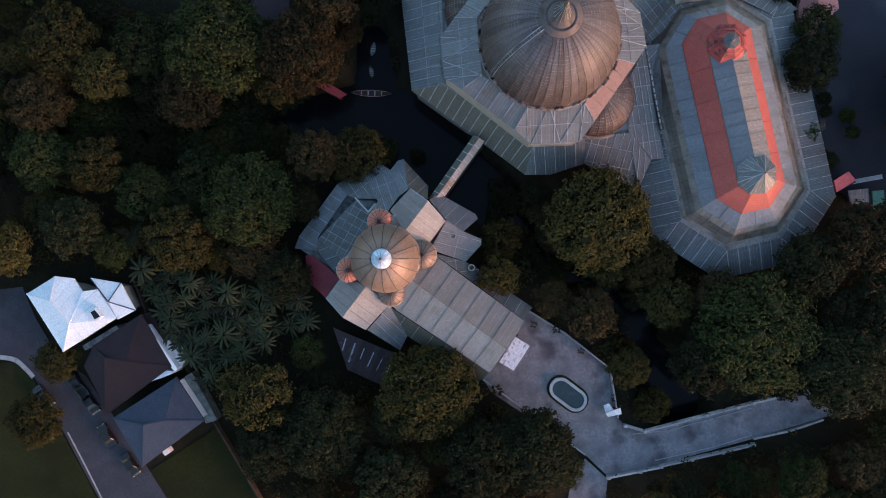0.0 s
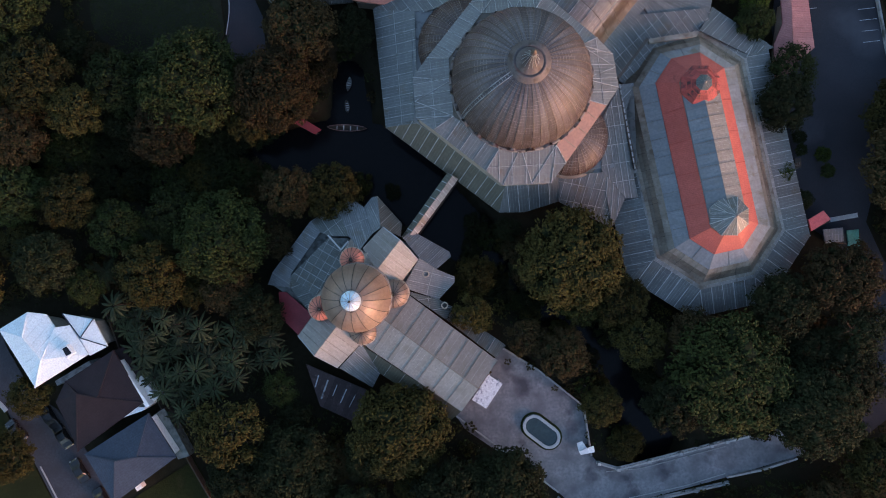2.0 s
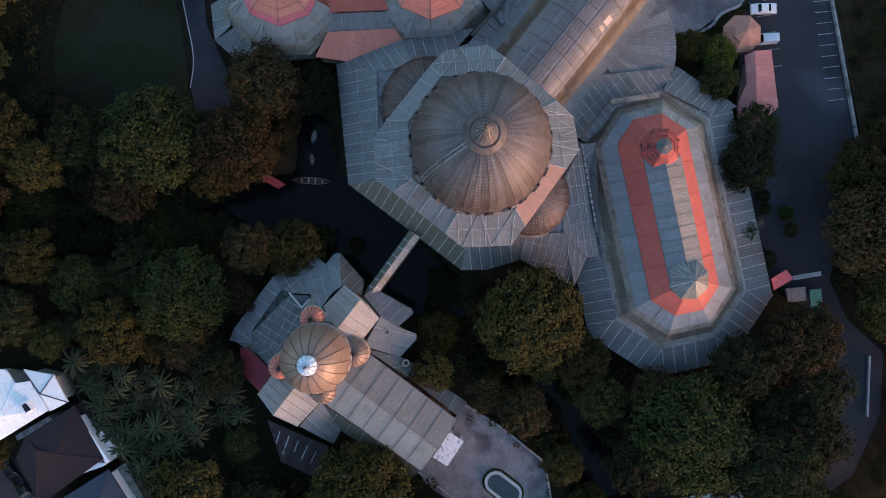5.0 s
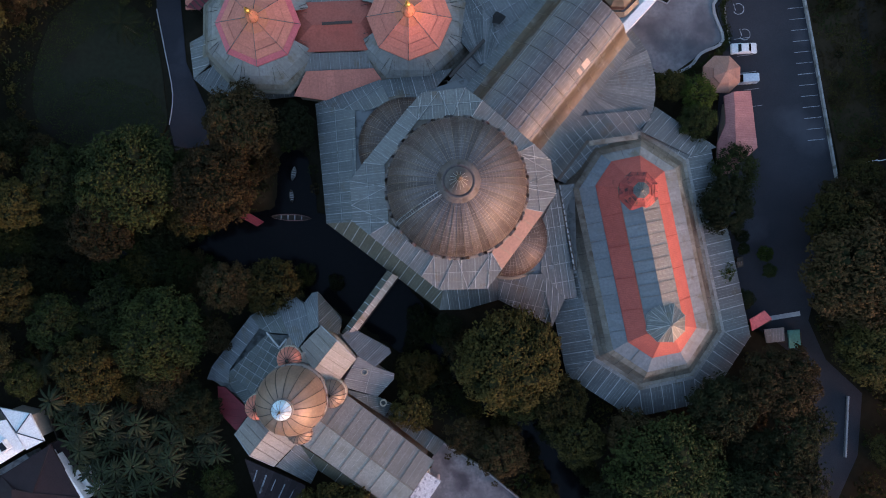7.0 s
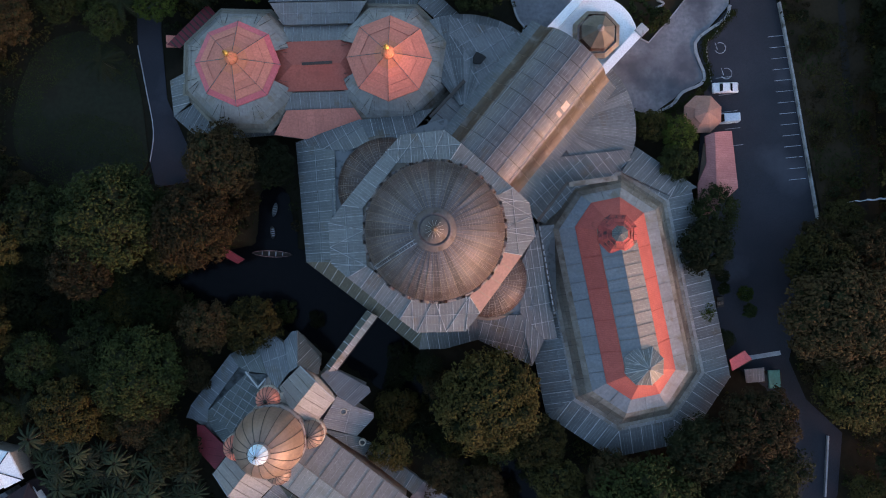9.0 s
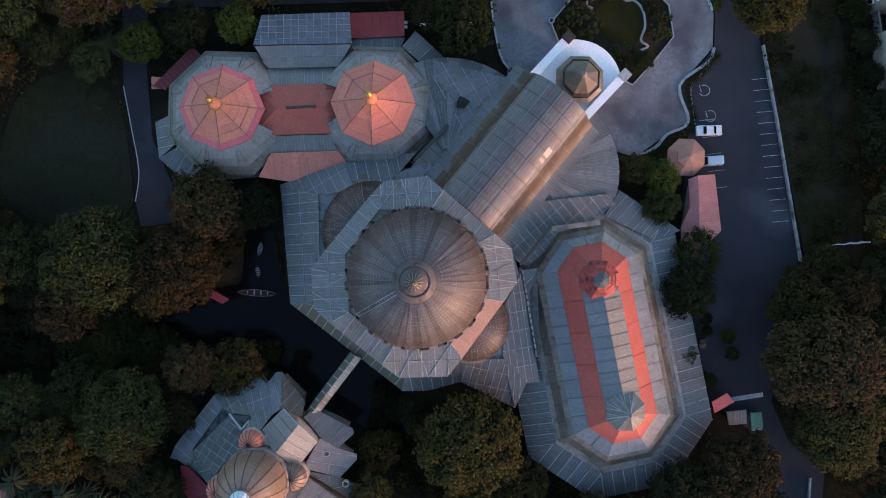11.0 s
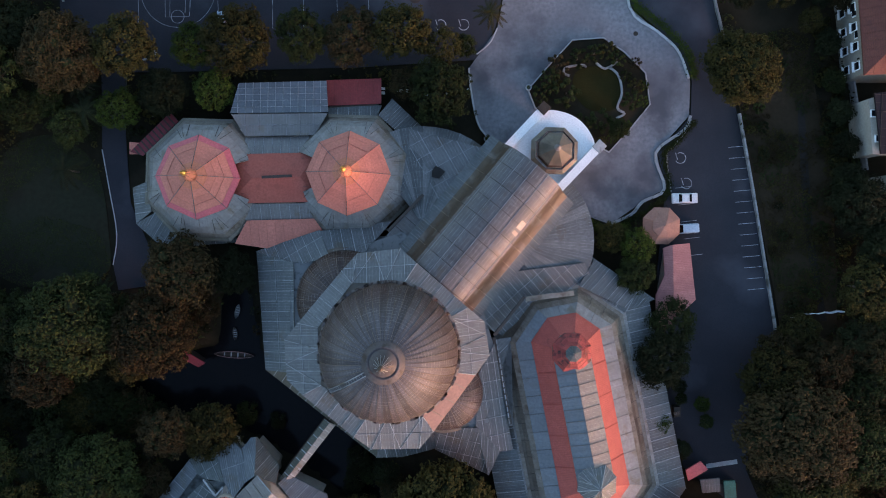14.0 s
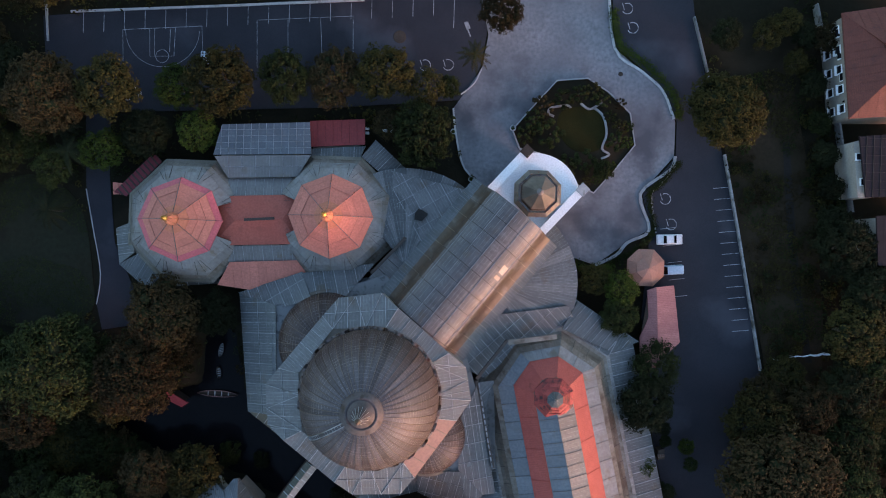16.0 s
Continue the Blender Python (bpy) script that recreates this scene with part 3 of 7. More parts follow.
for line in (RIVER, CREEK):
    rows = []
    for i, (p, w) in enumerate(line):
        a, b = line[max(i - 1, 0)][0], line[min(i + 1, len(line) - 1)][0]
        d = Vector((b[0] - a[0], b[1] - a[1])).normalized()
        e = -w - 2 if i == 0 else (w + 2 if i == len(line) - 1 else 0)
        p = (p[0] + d.x * e, p[1] + d.y * e)
        rows.append([bm.verts.new((p[0] - s * d.y * (w + 1.3), p[1] + s * d.x * (w + 1.3), -4.0 + (0.004 if line is CREEK else 0))) for s in (-1, 1)])
    for a, b in zip(rows, rows[1:]):
        bm.faces.new((a[0], a[1], b[1], b[0]))
bmesh.ops.recalc_face_normals(bm, faces=bm.faces)
single("water", bm, M["water"], "still dark river water between wooded banks", "river", kind="structure")

PLAZA = [(31.0, 106.7), (54.8, 107.6), (56.3, 93.3), (61.3, 89.2), (65.6, 85.3), (67.6, 80.4), (67.6, 74.3), (62.0, 67.6), (63.6, 61.1), (59.8, 58.7), (54.2, 54.5), (47.8, 56.5),
         (43.2, 59.9), (34.9, 67.1), (30.2, 71.0), (28.5, 77.0), (28.1, 81.5), (32.9, 88.7), (33.9, 94.8)]
LANE = [(55.1, 107.6), (69.2, 108.1), (70.9, 96.1), (76.1, 75.1), (84.5, 36.7), (82.5, 23.8), (79.7, 11.7), (82.9, 4.8), (89.5, -1.1), (88.9, -12.1), (84.4, -22.7), (80.5, -25.8), (78.5, -24.4),
        (82.1, -18.3), (81.5, -4.3), (75.8, 6.6), (68.7, 11.5), (66.0, 21.5), (64.8, 28.5), (64.7, 36.5), (65.1, 36.3), (62.8, 45.5), (63.8, 60.4), (62.3, 67.4), (67.9, 74.1), (67.9, 80.5), (65.9, 85.5), (61.6, 89.5), (56.6, 93.6)]
LOT = [(-45.6, 95.5), (33.6, 103.0), (33.6, 94.8), (32.6, 88.9), (29.8, 83.1), (8.2, 81.0), (-23.9, 79.2), (-34.0, 78.8), (-44.0, 78.9)]
COURT = [(15.2, -11.0), (21.7, -15.0), (29.3, -21.0), (31.0, -29.9), (32.3, -31.3), (35.8, -32.3), (44.9, -29.9), (54.9, -27.3), (69.0, -24.1), (70.0, -29.3), (55.5, -33.7), (43.9, -36.9), (29.6, -40.7), (25.3, -36.6), (8.7, -25.6), (7.1, -23.2)]
STREET = [(-84.9, -8.0), (-74.9, -6.7), (-72.7, -12.0), (-68.3, -19.5), (-63.8, -22.5), (-56.3, -33.1), (-48.7, -45.2), (-44.2, -55.2), (-55.8, -55.2), (-61.3, -44.4), (-67.0, -33.6), (-72.9, -22.5), (-75.9, -20.0), (-84.9, -18.5)]
PATH = [(-37.4, 79.4), (-32.9, 79.5), (-32.7, 67.5), (-31.4, 55.5), (-27.7, 47.5), (-27.1, 41.0), (-33.1, 39.9), (-34.2, 44.4), (-33.6, 49.9), (-35.3, 58.4), (-36.8, 65.4)]
LAWN = smooth_line([(-55.6, 62.0), (-46.7, 67.2), (-38.1, 62.3), (-35.1, 49.4), (-36.1, 42.3), (-50.1, 40.0), (-58.3, 46.9)], 5, True)
DRIVE = [(25.3, -37.3), (29.3, -41.0), (28.0, -55.2), (20.2, -55.2), (22.7, -42.2)]
for nm, pts, m, z, lab, cat in (("road_lane", LANE, "asphalt", 0.06, "dark asphalt lane with parking bays", "road"), ("parking_lot", LOT, "asphalt", 0.055, "dark asphalt parking lot with faded white lines", "parking"),
                                ("plaza", PLAZA, "concrete", 0.08, "mottled grey concrete forecourt, worn and stained", "pavement"), ("church_court", COURT, "court", 0.08, "stained grey concrete forecourt", "pavement"),
                                ("street", STREET, "street", 0.06, "residential asphalt street", "road"), ("footpath", PATH, "asphalt", 0.05, "dark asphalt footpath", "path"),
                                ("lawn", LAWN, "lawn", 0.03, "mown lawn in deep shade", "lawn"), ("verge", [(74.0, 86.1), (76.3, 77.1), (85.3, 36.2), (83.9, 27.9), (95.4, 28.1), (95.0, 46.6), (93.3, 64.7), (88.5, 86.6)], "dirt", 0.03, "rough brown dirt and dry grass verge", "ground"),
                                ("track", [(86.8, 77.5), (88.0, 77.6), (89.7, 60.5), (91.0, 50.5), (93.4, 38.5), (92.2, 38.5), (89.8, 49.4), (88.2, 60.5)], "track", 0.045, "worn dirt track through the verge", "path"),
                                ("grass", [(-94.0, -20.0), (-76.1, -20.2), (-73.1, -22.8), (-67.2, -33.8), (-61.5, -44.6), (-56.3, -55.2), (-94.0, -55.2)], "grass", 0.03, "rough dark grass beside the street", "lawn"),
                                ("grass_yard", [(-51.9, -39.3), (-39.5, -31.3), (-30.8, -46.2), (-28.6, -55.2), (-43.7, -55.2), (-48.2, -45.2)], "grass", 0.03, "rough dark grass yard", "lawn"),
                                ("drive", DRIVE, "court", 0.05, "concrete driveway", "pavement")):
    single(nm, slab(pts, -0.5, z), M[m], lab, cat, kind="structure")


def kerb(line, w=0.3, h=0.25, label="pale painted concrete kerb", material="kerb", smooth=4, name="kerb"):
    bm = bmesh.new()
    strip(bm, smooth_line(line, smooth) if smooth else line, w, -0.3, h)
    return single(name, bm, M[material], label, "kerb", kind="structure")


kerb([(28.1, 81.5), (28.7, 77.0), (30.5, 70.8), (35.1, 67.1)])
kerb([(54.8, 106.6), (56.3, 93.3), (61.3, 89.2), (65.2, 85.8), (67.3, 80.9)], 0.45)
kerb([(67.8, 74.3), (66.9, 71.8), (61.8, 67.4), (63.6, 61.1), (59.8, 58.7), (57.9, 56.4), (54.2, 54.5)], 0.5, 0.35)
kerb([(68.5, 73.3), (65.0, 68.7), (63.8, 67.1), (64.8, 60.6)], 0.2)
kerb([(32.9, 88.7), (31.7, 86.1), (29.4, 84.0)], 0.2)
kerb([(-83.9, -19.0), (-76.9, -19.5), (-74.4, -21.2), (-72.9, -22.8)], 0.8, 0.15, "pale concrete kerb at the street corner")
kerb([(-66.8, -32.6), (-63.8, -38.3), (-60.3, -45.2)], 0.25, 0.15, "grey street kerb")
kerb([(-36.8, 64.9), (-35.3, 57.9), (-33.7, 49.9), (-34.2, 44.4)], 0.15, 0.15, "thin pale path edging")
kerb([(-29.6, 83.5), (-28.1, 82.8), (-28.2, 81.7), (-35.0, 79.5)], 0.3)
kerb([(-40.6, 96.4), (-13.5, 98.3), (11.6, 100.2)], 0.4, 0.3, "long pale kerb along the parking lot", smooth=0)
kerb([(-45.3, 100.0), (-44.5, 91.0)], 0.35, 0.3, "pale kerb beside the parking lot", smooth=0)
kerb([(70.2, 99.1), (73.4, 87.6)], 0.32, 0.75, "weathered low white boundary wall", "old_wall", 0, name="boundary_wall")
kerb([(76.4, 74.9), (79.3, 61.2), (84.1, 36.7)], 0.34, 0.75, "weathered low white boundary wall", "old_wall", 0, name="boundary_wall")
kerb([(91.3, 101.8), (95.3, 84.4), (98.8, 65.4)], 0.3, 1.8, "weathered white perimeter wall", "old_wall", 0, name="boundary_wall")
kerb([(86.8, -1.6), (86.5, -12.4)], 0.3, 0.6, "pale low wall", smooth=0, name="boundary_wall")
kerb([(72.7, 11.9), (78.2, 12.9)], 0.8, 0.08, "pale concrete threshold strip", smooth=0)

# white lines on the asphalt
def mark(a, b, w=0.1, label="faded white parking line", z=0.0):
    bm = bmesh.new()
    strip(bm, [a, b], w, 0.02, 0.068 + z)
    return single("road_marking", bm, M["paint"], label, "road marking", "parking lines", "structure")


for k in range(17):
    t = k / 16
    a, b = (77.9, 69.2), (83.2, 38.1)
    x, y = a[0] + (b[0] - a[0]) * t, a[1] + (b[1] - a[1]) * t
    if k < 14:
        mark((x - 0.2, y), (x - 3.2, y - 0.35))
for k in range(19):
    t = k / 18
    a, b = (-38.4, 96.5), (27.6, 102.0)
    x, y = a[0] + (b[0] - a[0]) * t, a[1] + (b[1] - a[1]) * t
    mark((x, y), (x + 0.05, y - (6.2 if k == 18 else 3.8)))
for k in range(5):
    a, b = (69.8, 61.8), (72.2, 49.8)
    x, y = a[0] + (b[0] - a[0]) * k / 4, a[1] + (b[1] - a[1]) * k / 4
    mark((x - 1.4, y - 0.1), (x - 4.2, y - 0.5))
for a, b in (((-31.3, 93.5), (-17.2, 94.6)), ((-31.3, 93.5), (-31.0, 87.3)), ((-17.2, 94.6), (-16.8, 89.0)), ((-26.5, 93.9), (-26.3, 88.9)), ((-21.9, 94.2), (-22.0, 89.1)), ((-26.3, 88.9), (-22.0, 89.1)), ((-25.6, 93.9), (-25.5, 89.0)), ((-22.8, 94.1), (-22.8, 89.8)),
             ((-7.4, 96.0), (9.7, 97.3)), ((-7.4, 96.0), (-7.1, 87.5)), ((-1.9, 96.3), (-1.6, 87.7)), ((3.9, 96.9), (4.4, 89.7)), ((9.7, 97.3), (9.9, 90.9))):
    mark(a, b, 0.08, "faded white ball-court line", 0.004)


def ring(at, r, a0, a1, w=0.1, label="white painted arc"):
    bm = bmesh.new()
    n = 28
    strip(bm, [(at[0] + r * math.cos(radians(a0 + (a1 - a0) * k / n)), at[1] + r * math.sin(radians(a0 + (a1 - a0) * k / n))) for k in range(n + 1)], w, 0.02, 0.07)
    return single("road_marking", bm, M["paint"], label, "road marking", kind="structure")


mark((30.7, 94.4), (30.0, 96.0), 0.22, "white painted arrow shaft")
mark((30.3, 95.7), (29.8, 97.0), 0.75, "white painted arrow head")
ring((-24.1, 89.0), 1.15, 0, 360, 0.08, "white painted ball-court circle")
ring((-24.2, 93.7), 6.6, 180, 360, 0.08, "white painted ball-court arc")
for c in ((22.8, 89.0), (26.9, 89.2), (66.3, 66.7), (67.5, 62.2), (58.4, 100.3), (59.5, 96.9)):
    ring(c, 0.95, -150, 120, 0.14, "white wheelchair bay symbol")
    mark((c[0] - 0.9, c[1] + 0.9), (c[0] - 0.5, c[1] - 0.3), 0.14, "white wheelchair bay symbol", 0.004)
for c, r in (((18.1, 93.9), 1.15), ((57.6, 88.6), 0.42)):
    bm = turned([(r, -0.2), (r, 0.085), (r * 0.9, 0.095), (r * 0.3, 0.095)], 20, at=(c[0], c[1], 0))
    single("manhole_cover", bm, M["timber"], "dark round manhole cover in the paving", "manhole cover")


# ---- round forms shared by the roofs ----
def hull8(A, B, d):
    """Eight corners of an octagon of apothem d stretched from A to B."""
    u = Vector((B[0] - A[0], B[1] - A[1]))
    u = u.normalized() if u.length > 0.01 else Vector((0, 1))
    n = Vector((u.y, -u.x))
    k = math.tan(math.pi / 8)
    out = []
    for c, s in ((B, 1), (A, -1)):
        for a, b in ((1, k), (k, 1), (-k, 1), (-1, k)):
            out.append((c[0] + s * (n.x * a + u.x * b) * d, c[1] + s * (n.y * a + u.y * b) * d))
    return out


def band(parent, A, B, lower, upper, material, du=2.0, dv=6.0, skip=(), **more):
    """A ring of eight sloping faces between two (apothem, height) levels."""
    p, q = hull8(A, B, lower[0]), hull8(A, B, upper[0])
    for i in range(8):
        if i not in skip:
            j = (i + 1) % 8
            roof(parent, [(*p[i], lower[1]), (*p[j], lower[1]), (*q[j], upper[1]), (*q[i], upper[1])], material[i] if isinstance(material, (list, tuple)) else material, du, dv, **more)


def wall8(parent, A, B, d, z0, z1, material="wall", name="wall"):
    p, q = hull8(A, B, d), hull8(A, B, d - 0.3)
    bm = bmesh.new()
    lo = [bm.verts.new((*c, z0)) for c in p]
    hi = [bm.verts.new((*c, z1)) for c in p]
    hi2 = [bm.verts.new((*c, z1)) for c in q]
    lo2 = [bm.verts.new((*c, z0)) for c in q]
    for i in range(8):
        j = (i + 1) % 8
        for a, b in ((lo, hi), (hi, hi2), (hi2, lo2)):
            bm.faces.new((a[i], a[j], b[j], b[i]))
    bmesh.ops.recalc_face_normals(bm, faces=bm.faces)
    part(name, bm, M[material], parent)


def walls(parent, pts, z0, z1, material="wall"):
    bm = bmesh.new()
    strip(bm, pts, 0.3, z0, z1, closed=True)
    part("wall", bm, M[material], parent)


# ---- great domed hall ----
hall = thing("domed_hall", "great hall with a copper dome on an octagonal seamed metal roof", "building")
DC = (16.6, 32.8)
OUT = [(17.7, 49.0, 13.2), (31.5, 37.7, 13.2), (32.5, 32.4, 13.2), (21.8, 17.1, 13.2), (14.1, 16.7, 13.2), (0.2, 27.4, 13.2), (-0.4, 33.8, 13.2), (10.8, 48.0, 13.2)]
INN = [(18.7, 43.8, 15.6), (25.9, 38.4, 15.6), (26.8, 29.9, 15.6), (22.2, 22.8, 15.6), (13.3, 22.2, 15.6), (6.1, 27.2, 15.6), (5.3, 36.2, 15.6), (10.4, 43.3, 15.6)]
up = lambda p, z: (p[0], p[1], p[2] + z)


def plane_height(pts, x, y):
    A = np.array([(p[0], p[1], 1.0) for p in pts])
    c, *_ = np.linalg.lstsq(A, np.array([p[2] for p in pts]), rcond=None)
    return float(c[0] * x + c[1] * y + c[2])


# four broad faces that turn the corners, four narrow ones between them
TURN_ = {}
for i in (1, 3, 5, 7):
    j = (i + 1) % 8
    flat = [OUT[i], OUT[j], INN[j], INN[i]]
    for k, m in ((i, (i - 1) % 8), (j, (j + 1) % 8)):
        x, y = (OUT[k][q] + 0.2 * (OUT[m][q] - OUT[k][q]) for q in (0, 1))
        TURN_[k] = (x, y, plane_height(flat, x, y))
    roof(hall, [TURN_[i], OUT[i], OUT[j], TURN_[j], INN[j], INN[i]], "slate_pale", 2.0, 3.2)
for i in (0, 2, 4, 6):
    j = (i + 1) % 8
    # the south-east face has its sun glow painted into the sheet colour
    roof(hall, [TURN_[i], TURN_[j], INN[j], INN[i]], "zinc_sunlit" if i == 2 else "slate_pale", 3.0, 9, ribs="tan_seam" if i == 2 else "seam")
bars(hall, "hip_seam", "seam", [(up(TURN_[i], 0.08), up(INN[i], 0.1)) for i in range(8)], 0.12, 0.14)
for i in (1, 3, 5, 7):
    j = (i + 1) % 8
    bars(hall, "cross_seam", "seam", [(Vector(OUT[i]).lerp(Vector(OUT[j]), e) + Vector((0, 0, 0.1)), Vector(INN[i]).lerp(Vector(INN[j]), q) + Vector((0, 0, 0.1))) for q, e in ((0.0, 0.0), (0.0, 0.4), (0.62, 0.4), (0.62, 1.0))], 0.09, 0.12)
part("inner_gutter", slab([(p[0], p[1]) for p in INN], 14.9, 15.45), M["bronze"], hall, "stained gutter at the foot of the dome")
part("flat_roof", slab([(-1.0, 46.0), (-0.4, 27.8), (14.8, 17.9), (24.1, 19.2), (31.2, 20.1), (33.7, 32.7), (31.2, 40.2), (17.7, 51.8), (4.6, 47.0)], 6.4, 7.8), M["slate"], hall, "flat grey metal roof behind the skirt roofs")
walls(hall, [(p[0] * 0.97 + DC[0] * 0.03, p[1] * 0.97 + DC[1] * 0.03) for p in OUT], -0.5, 13.0)
bm = turned([(11.2, 14.5), (11.2, 15.9), (10.9, 15.95)], 64, at=(*DC, 0))
part("drum", bm, M["copper_dark"], hall, "dark copper drum below the dome")
prof = arc(10.8, 11.3, 15.9, 11, 0, 74)
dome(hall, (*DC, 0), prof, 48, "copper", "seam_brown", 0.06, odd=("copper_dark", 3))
top = prof[-1]
lant = part("lantern", turned([(top[0] + 0.1, top[1] - 0.3), (top[0] + 0.15, top[1] + 0.12), (top[0] - 0.45, top[1] + 0.2), (top[0] - 0.5, top[1] + 0.45), (2.1, top[1] + 0.6), (2.05, top[1] + 0.42), (1.9, top[1] + 0.7), (1.25, top[1] + 1.3), (0.7, top[1] + 2.3), (0.4, top[1] + 3.4), (0.22, top[1] + 4.6)], 32, at=(*DC, 0)), M["lantern_sheet"], hall, "stepped grey-brown lantern with a drawn-out tip")
part("finial", turned([(0.2, top[1] + 4.5), (0.42, top[1] + 4.9), (0.4, top[1] + 5.2), (0.14, top[1] + 5.6), (0.03, top[1] + 6.3)], 12, at=(*DC, 0)), M["seam_brown"], hall, "dull bronze ball finial")
for k in range(14):
    a = 2 * math.pi * k / 14
    bm = bmesh.new()
    rib(bm, (DC[0] + 0.3 * math.cos(a), DC[1] + 0.3 * math.sin(a), top[1] + 4.3), (DC[0] + 1.28 * math.cos(a), DC[1] + 1.28 * math.sin(a), top[1] + 1.36), 0.06, 0.08)
    part("lantern_rib", bm, M["seam"], lant)
# dormer hoods round the foot of the dome
bm = bmesh.new()
prev = None
for k in range(8):
    s = radians(-90 + 180 * k / 7)
    cur = [bm.verts.new((x, 0.75 * math.sin(s), 0.85 * math.cos(s))) for x in (-1.2, 0.45)]
    if prev:
        bm.faces.new((prev[0], prev[1], cur[1], cur[0]))
    prev = cur
bmesh.ops.solidify(bm, geom=bm.faces[:], thickness=0.1)
hood = mesh_of("dormer_hood", bm, M["copper_dark"])
for k in range(24):
    a = 2 * math.pi * (k + 0.5) / 24
    ob = new("dormer_hood", hood)
    ob.parent = hall
    ob.matrix_local = Matrix.Translation((DC[0] + 10.75 * math.cos(a), DC[1] + 10.75 * math.sin(a), 16.0)) @ Matrix.Rotation(a, 4, "Z")
# stair rib up the dome
bm = bmesh.new()
a = radians(213)
for off in (-0.28, 0.28):
    for (r0, z0), (r1, z1) in zip(prof, prof[1:]):
        ox, oy = -off * math.sin(a), off * math.cos(a)
        rib(bm, (DC[0] + r0 * math.cos(a) + ox, DC[1] + r0 * math.sin(a) + oy, z0 + 0.12), (DC[0] + r1 * math.cos(a) + ox, DC[1] + r1 * math.sin(a) + oy, z1 + 0.12), 0.1, 0.2)
for k in range(26):
    t = k / 26 * (len(prof) - 1)
    (r0, z0), (r1, z1) = prof[int(t)], prof[int(t) + 1]
    r, z = r0 + (r1 - r0) * (t % 1), z0 + (z1 - z0) * (t % 1)
    rib(bm, (DC[0] + r * math.cos(a) + 0.28 * math.sin(a), DC[1] + r * math.sin(a) - 0.28 * math.cos(a), z + 0.15), (DC[0] + r * math.cos(a) - 0.28 * math.sin(a), DC[1] + r * math.sin(a) + 0.28 * math.cos(a), z + 0.15), 0.06, 0.06)
part("roof_ladder", bm, M["seam"], hall, "pale metal ladder lying on the dome")
# apse domes on two sides
for c, r, h, zz in (((8.6, 40.1), 8.4, 4.6, 7.6), ((25.6, 25.2), 6.4, 4.4, 7.6)):
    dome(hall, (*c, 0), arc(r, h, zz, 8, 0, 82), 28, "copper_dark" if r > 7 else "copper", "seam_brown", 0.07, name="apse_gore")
    part("apse_gutter", turned([(r + 0.5, zz - 0.4), (r + 0.5, zz + 0.05), (r - 0.1, zz + 0.1)], 48, at=(*c, 0)), M["bronze"], hall)
part("valley_plate", slab([(24.0, 18.7), (31.3, 19.3), (33.2, 20.4), (33.2, 26.0), (28.0, 22.0), (24.1, 21.0)], 6.6, 7.58), M["slate"], hall, "dark sheet in the valley between roofs")
# skirt roofs round the hall
SK = dict(du=1.7, dv=30)
roof(hall, [(-7.7, 47.7, 4.2), (-5.4, 27.3, 4.2), (0.4, 27.5, 8.0), (-0.4, 46.0, 8.0)], "slate", 1.7, 3.4)
roof(hall, [(-5.4, 27.3, 4.2), (14.2, 12.8, 4.2), (14.9, 17.3, 8.0), (0.4, 28.0, 8.0)], "slate_moss", 1.7, 30, rib=0.12)
roof(hall, [(14.2, 12.8, 4.2), (18.6, 12.9, 4.2), (24.3, 14.7, 4.2), (23.8, 19.3, 8.0), (14.9, 18.0, 8.0)], "slate", 1.7, 30, rib=0.12)
roof(hall, [(24.3, 14.7, 4.2), (33.6, 10.3, 4.2), (31.2, 19.4, 7.6), (23.9, 18.9, 8.0)], "slate", 1.2, 3)
roof(hall, [(33.6, 10.3, 4.5), (35.3, 15.2, 6.3), (31.0, 19.8, 8.0)], "slate", 1.2, 9)
roof(hall, [(35.3, 15.2, 6.3), (37.5, 15.4, 6.3), (33.6, 33.6, 8.0), (30.8, 27.9, 8.4), (31.0, 19.8, 8.0)], "slate", 1.2, 3, along=1.75)
roof(hall, [(-7.7, 47.7, 4.2), (-0.4, 45.5, 8.0), (5.6, 47.2, 8.3), (3.4, 51.7, 6.0)], "slate", 1.7, 3.4)
roof(hall, [(3.4, 51.5, 6.0), (15.8, 53.6, 6.8), (10.5, 47.0, 8.3), (5.2, 46.9, 8.3)], "slate", 1.7, 9)
walls(hall, [(-6.4, 47.2), (-4.5, 27.7), (14.5, 14.1), (24.1, 15.8), (32.9, 12.0), (35.0, 15.7), (34.1, 32.7), (14.8, 52.2), (3.2, 51.3)], -4, 3.9)

# ---- barrel-roofed nave from the hall to the porch ----
nave = thing("barrel_hall", "long barrel-roofed nave clad in grey and bronze sheet metal", "building")
A0, A1 = Vector((22.4, 41.4)), Vector((39.1, 63.0))
ax = (A1 - A0).normalized()
sd = Vector((ax.y, -ax.x))
HW = 5.7
LENGTH = (A1 - A0).length
arch = [(k / 12, 9.2 + 4.5 * math.sqrt(1 - 0.9 * (k / 12) ** 2)) for k in range(-12, 13)]
flare = [(1.04, 10.1), (1.09, 9.5), (1.17, 8.95), (1.28, 8.5), (1.42, 8.15), (1.58, 7.95)]
cs = [(-v, z) for v, z in reversed(flare)] + arch + flare


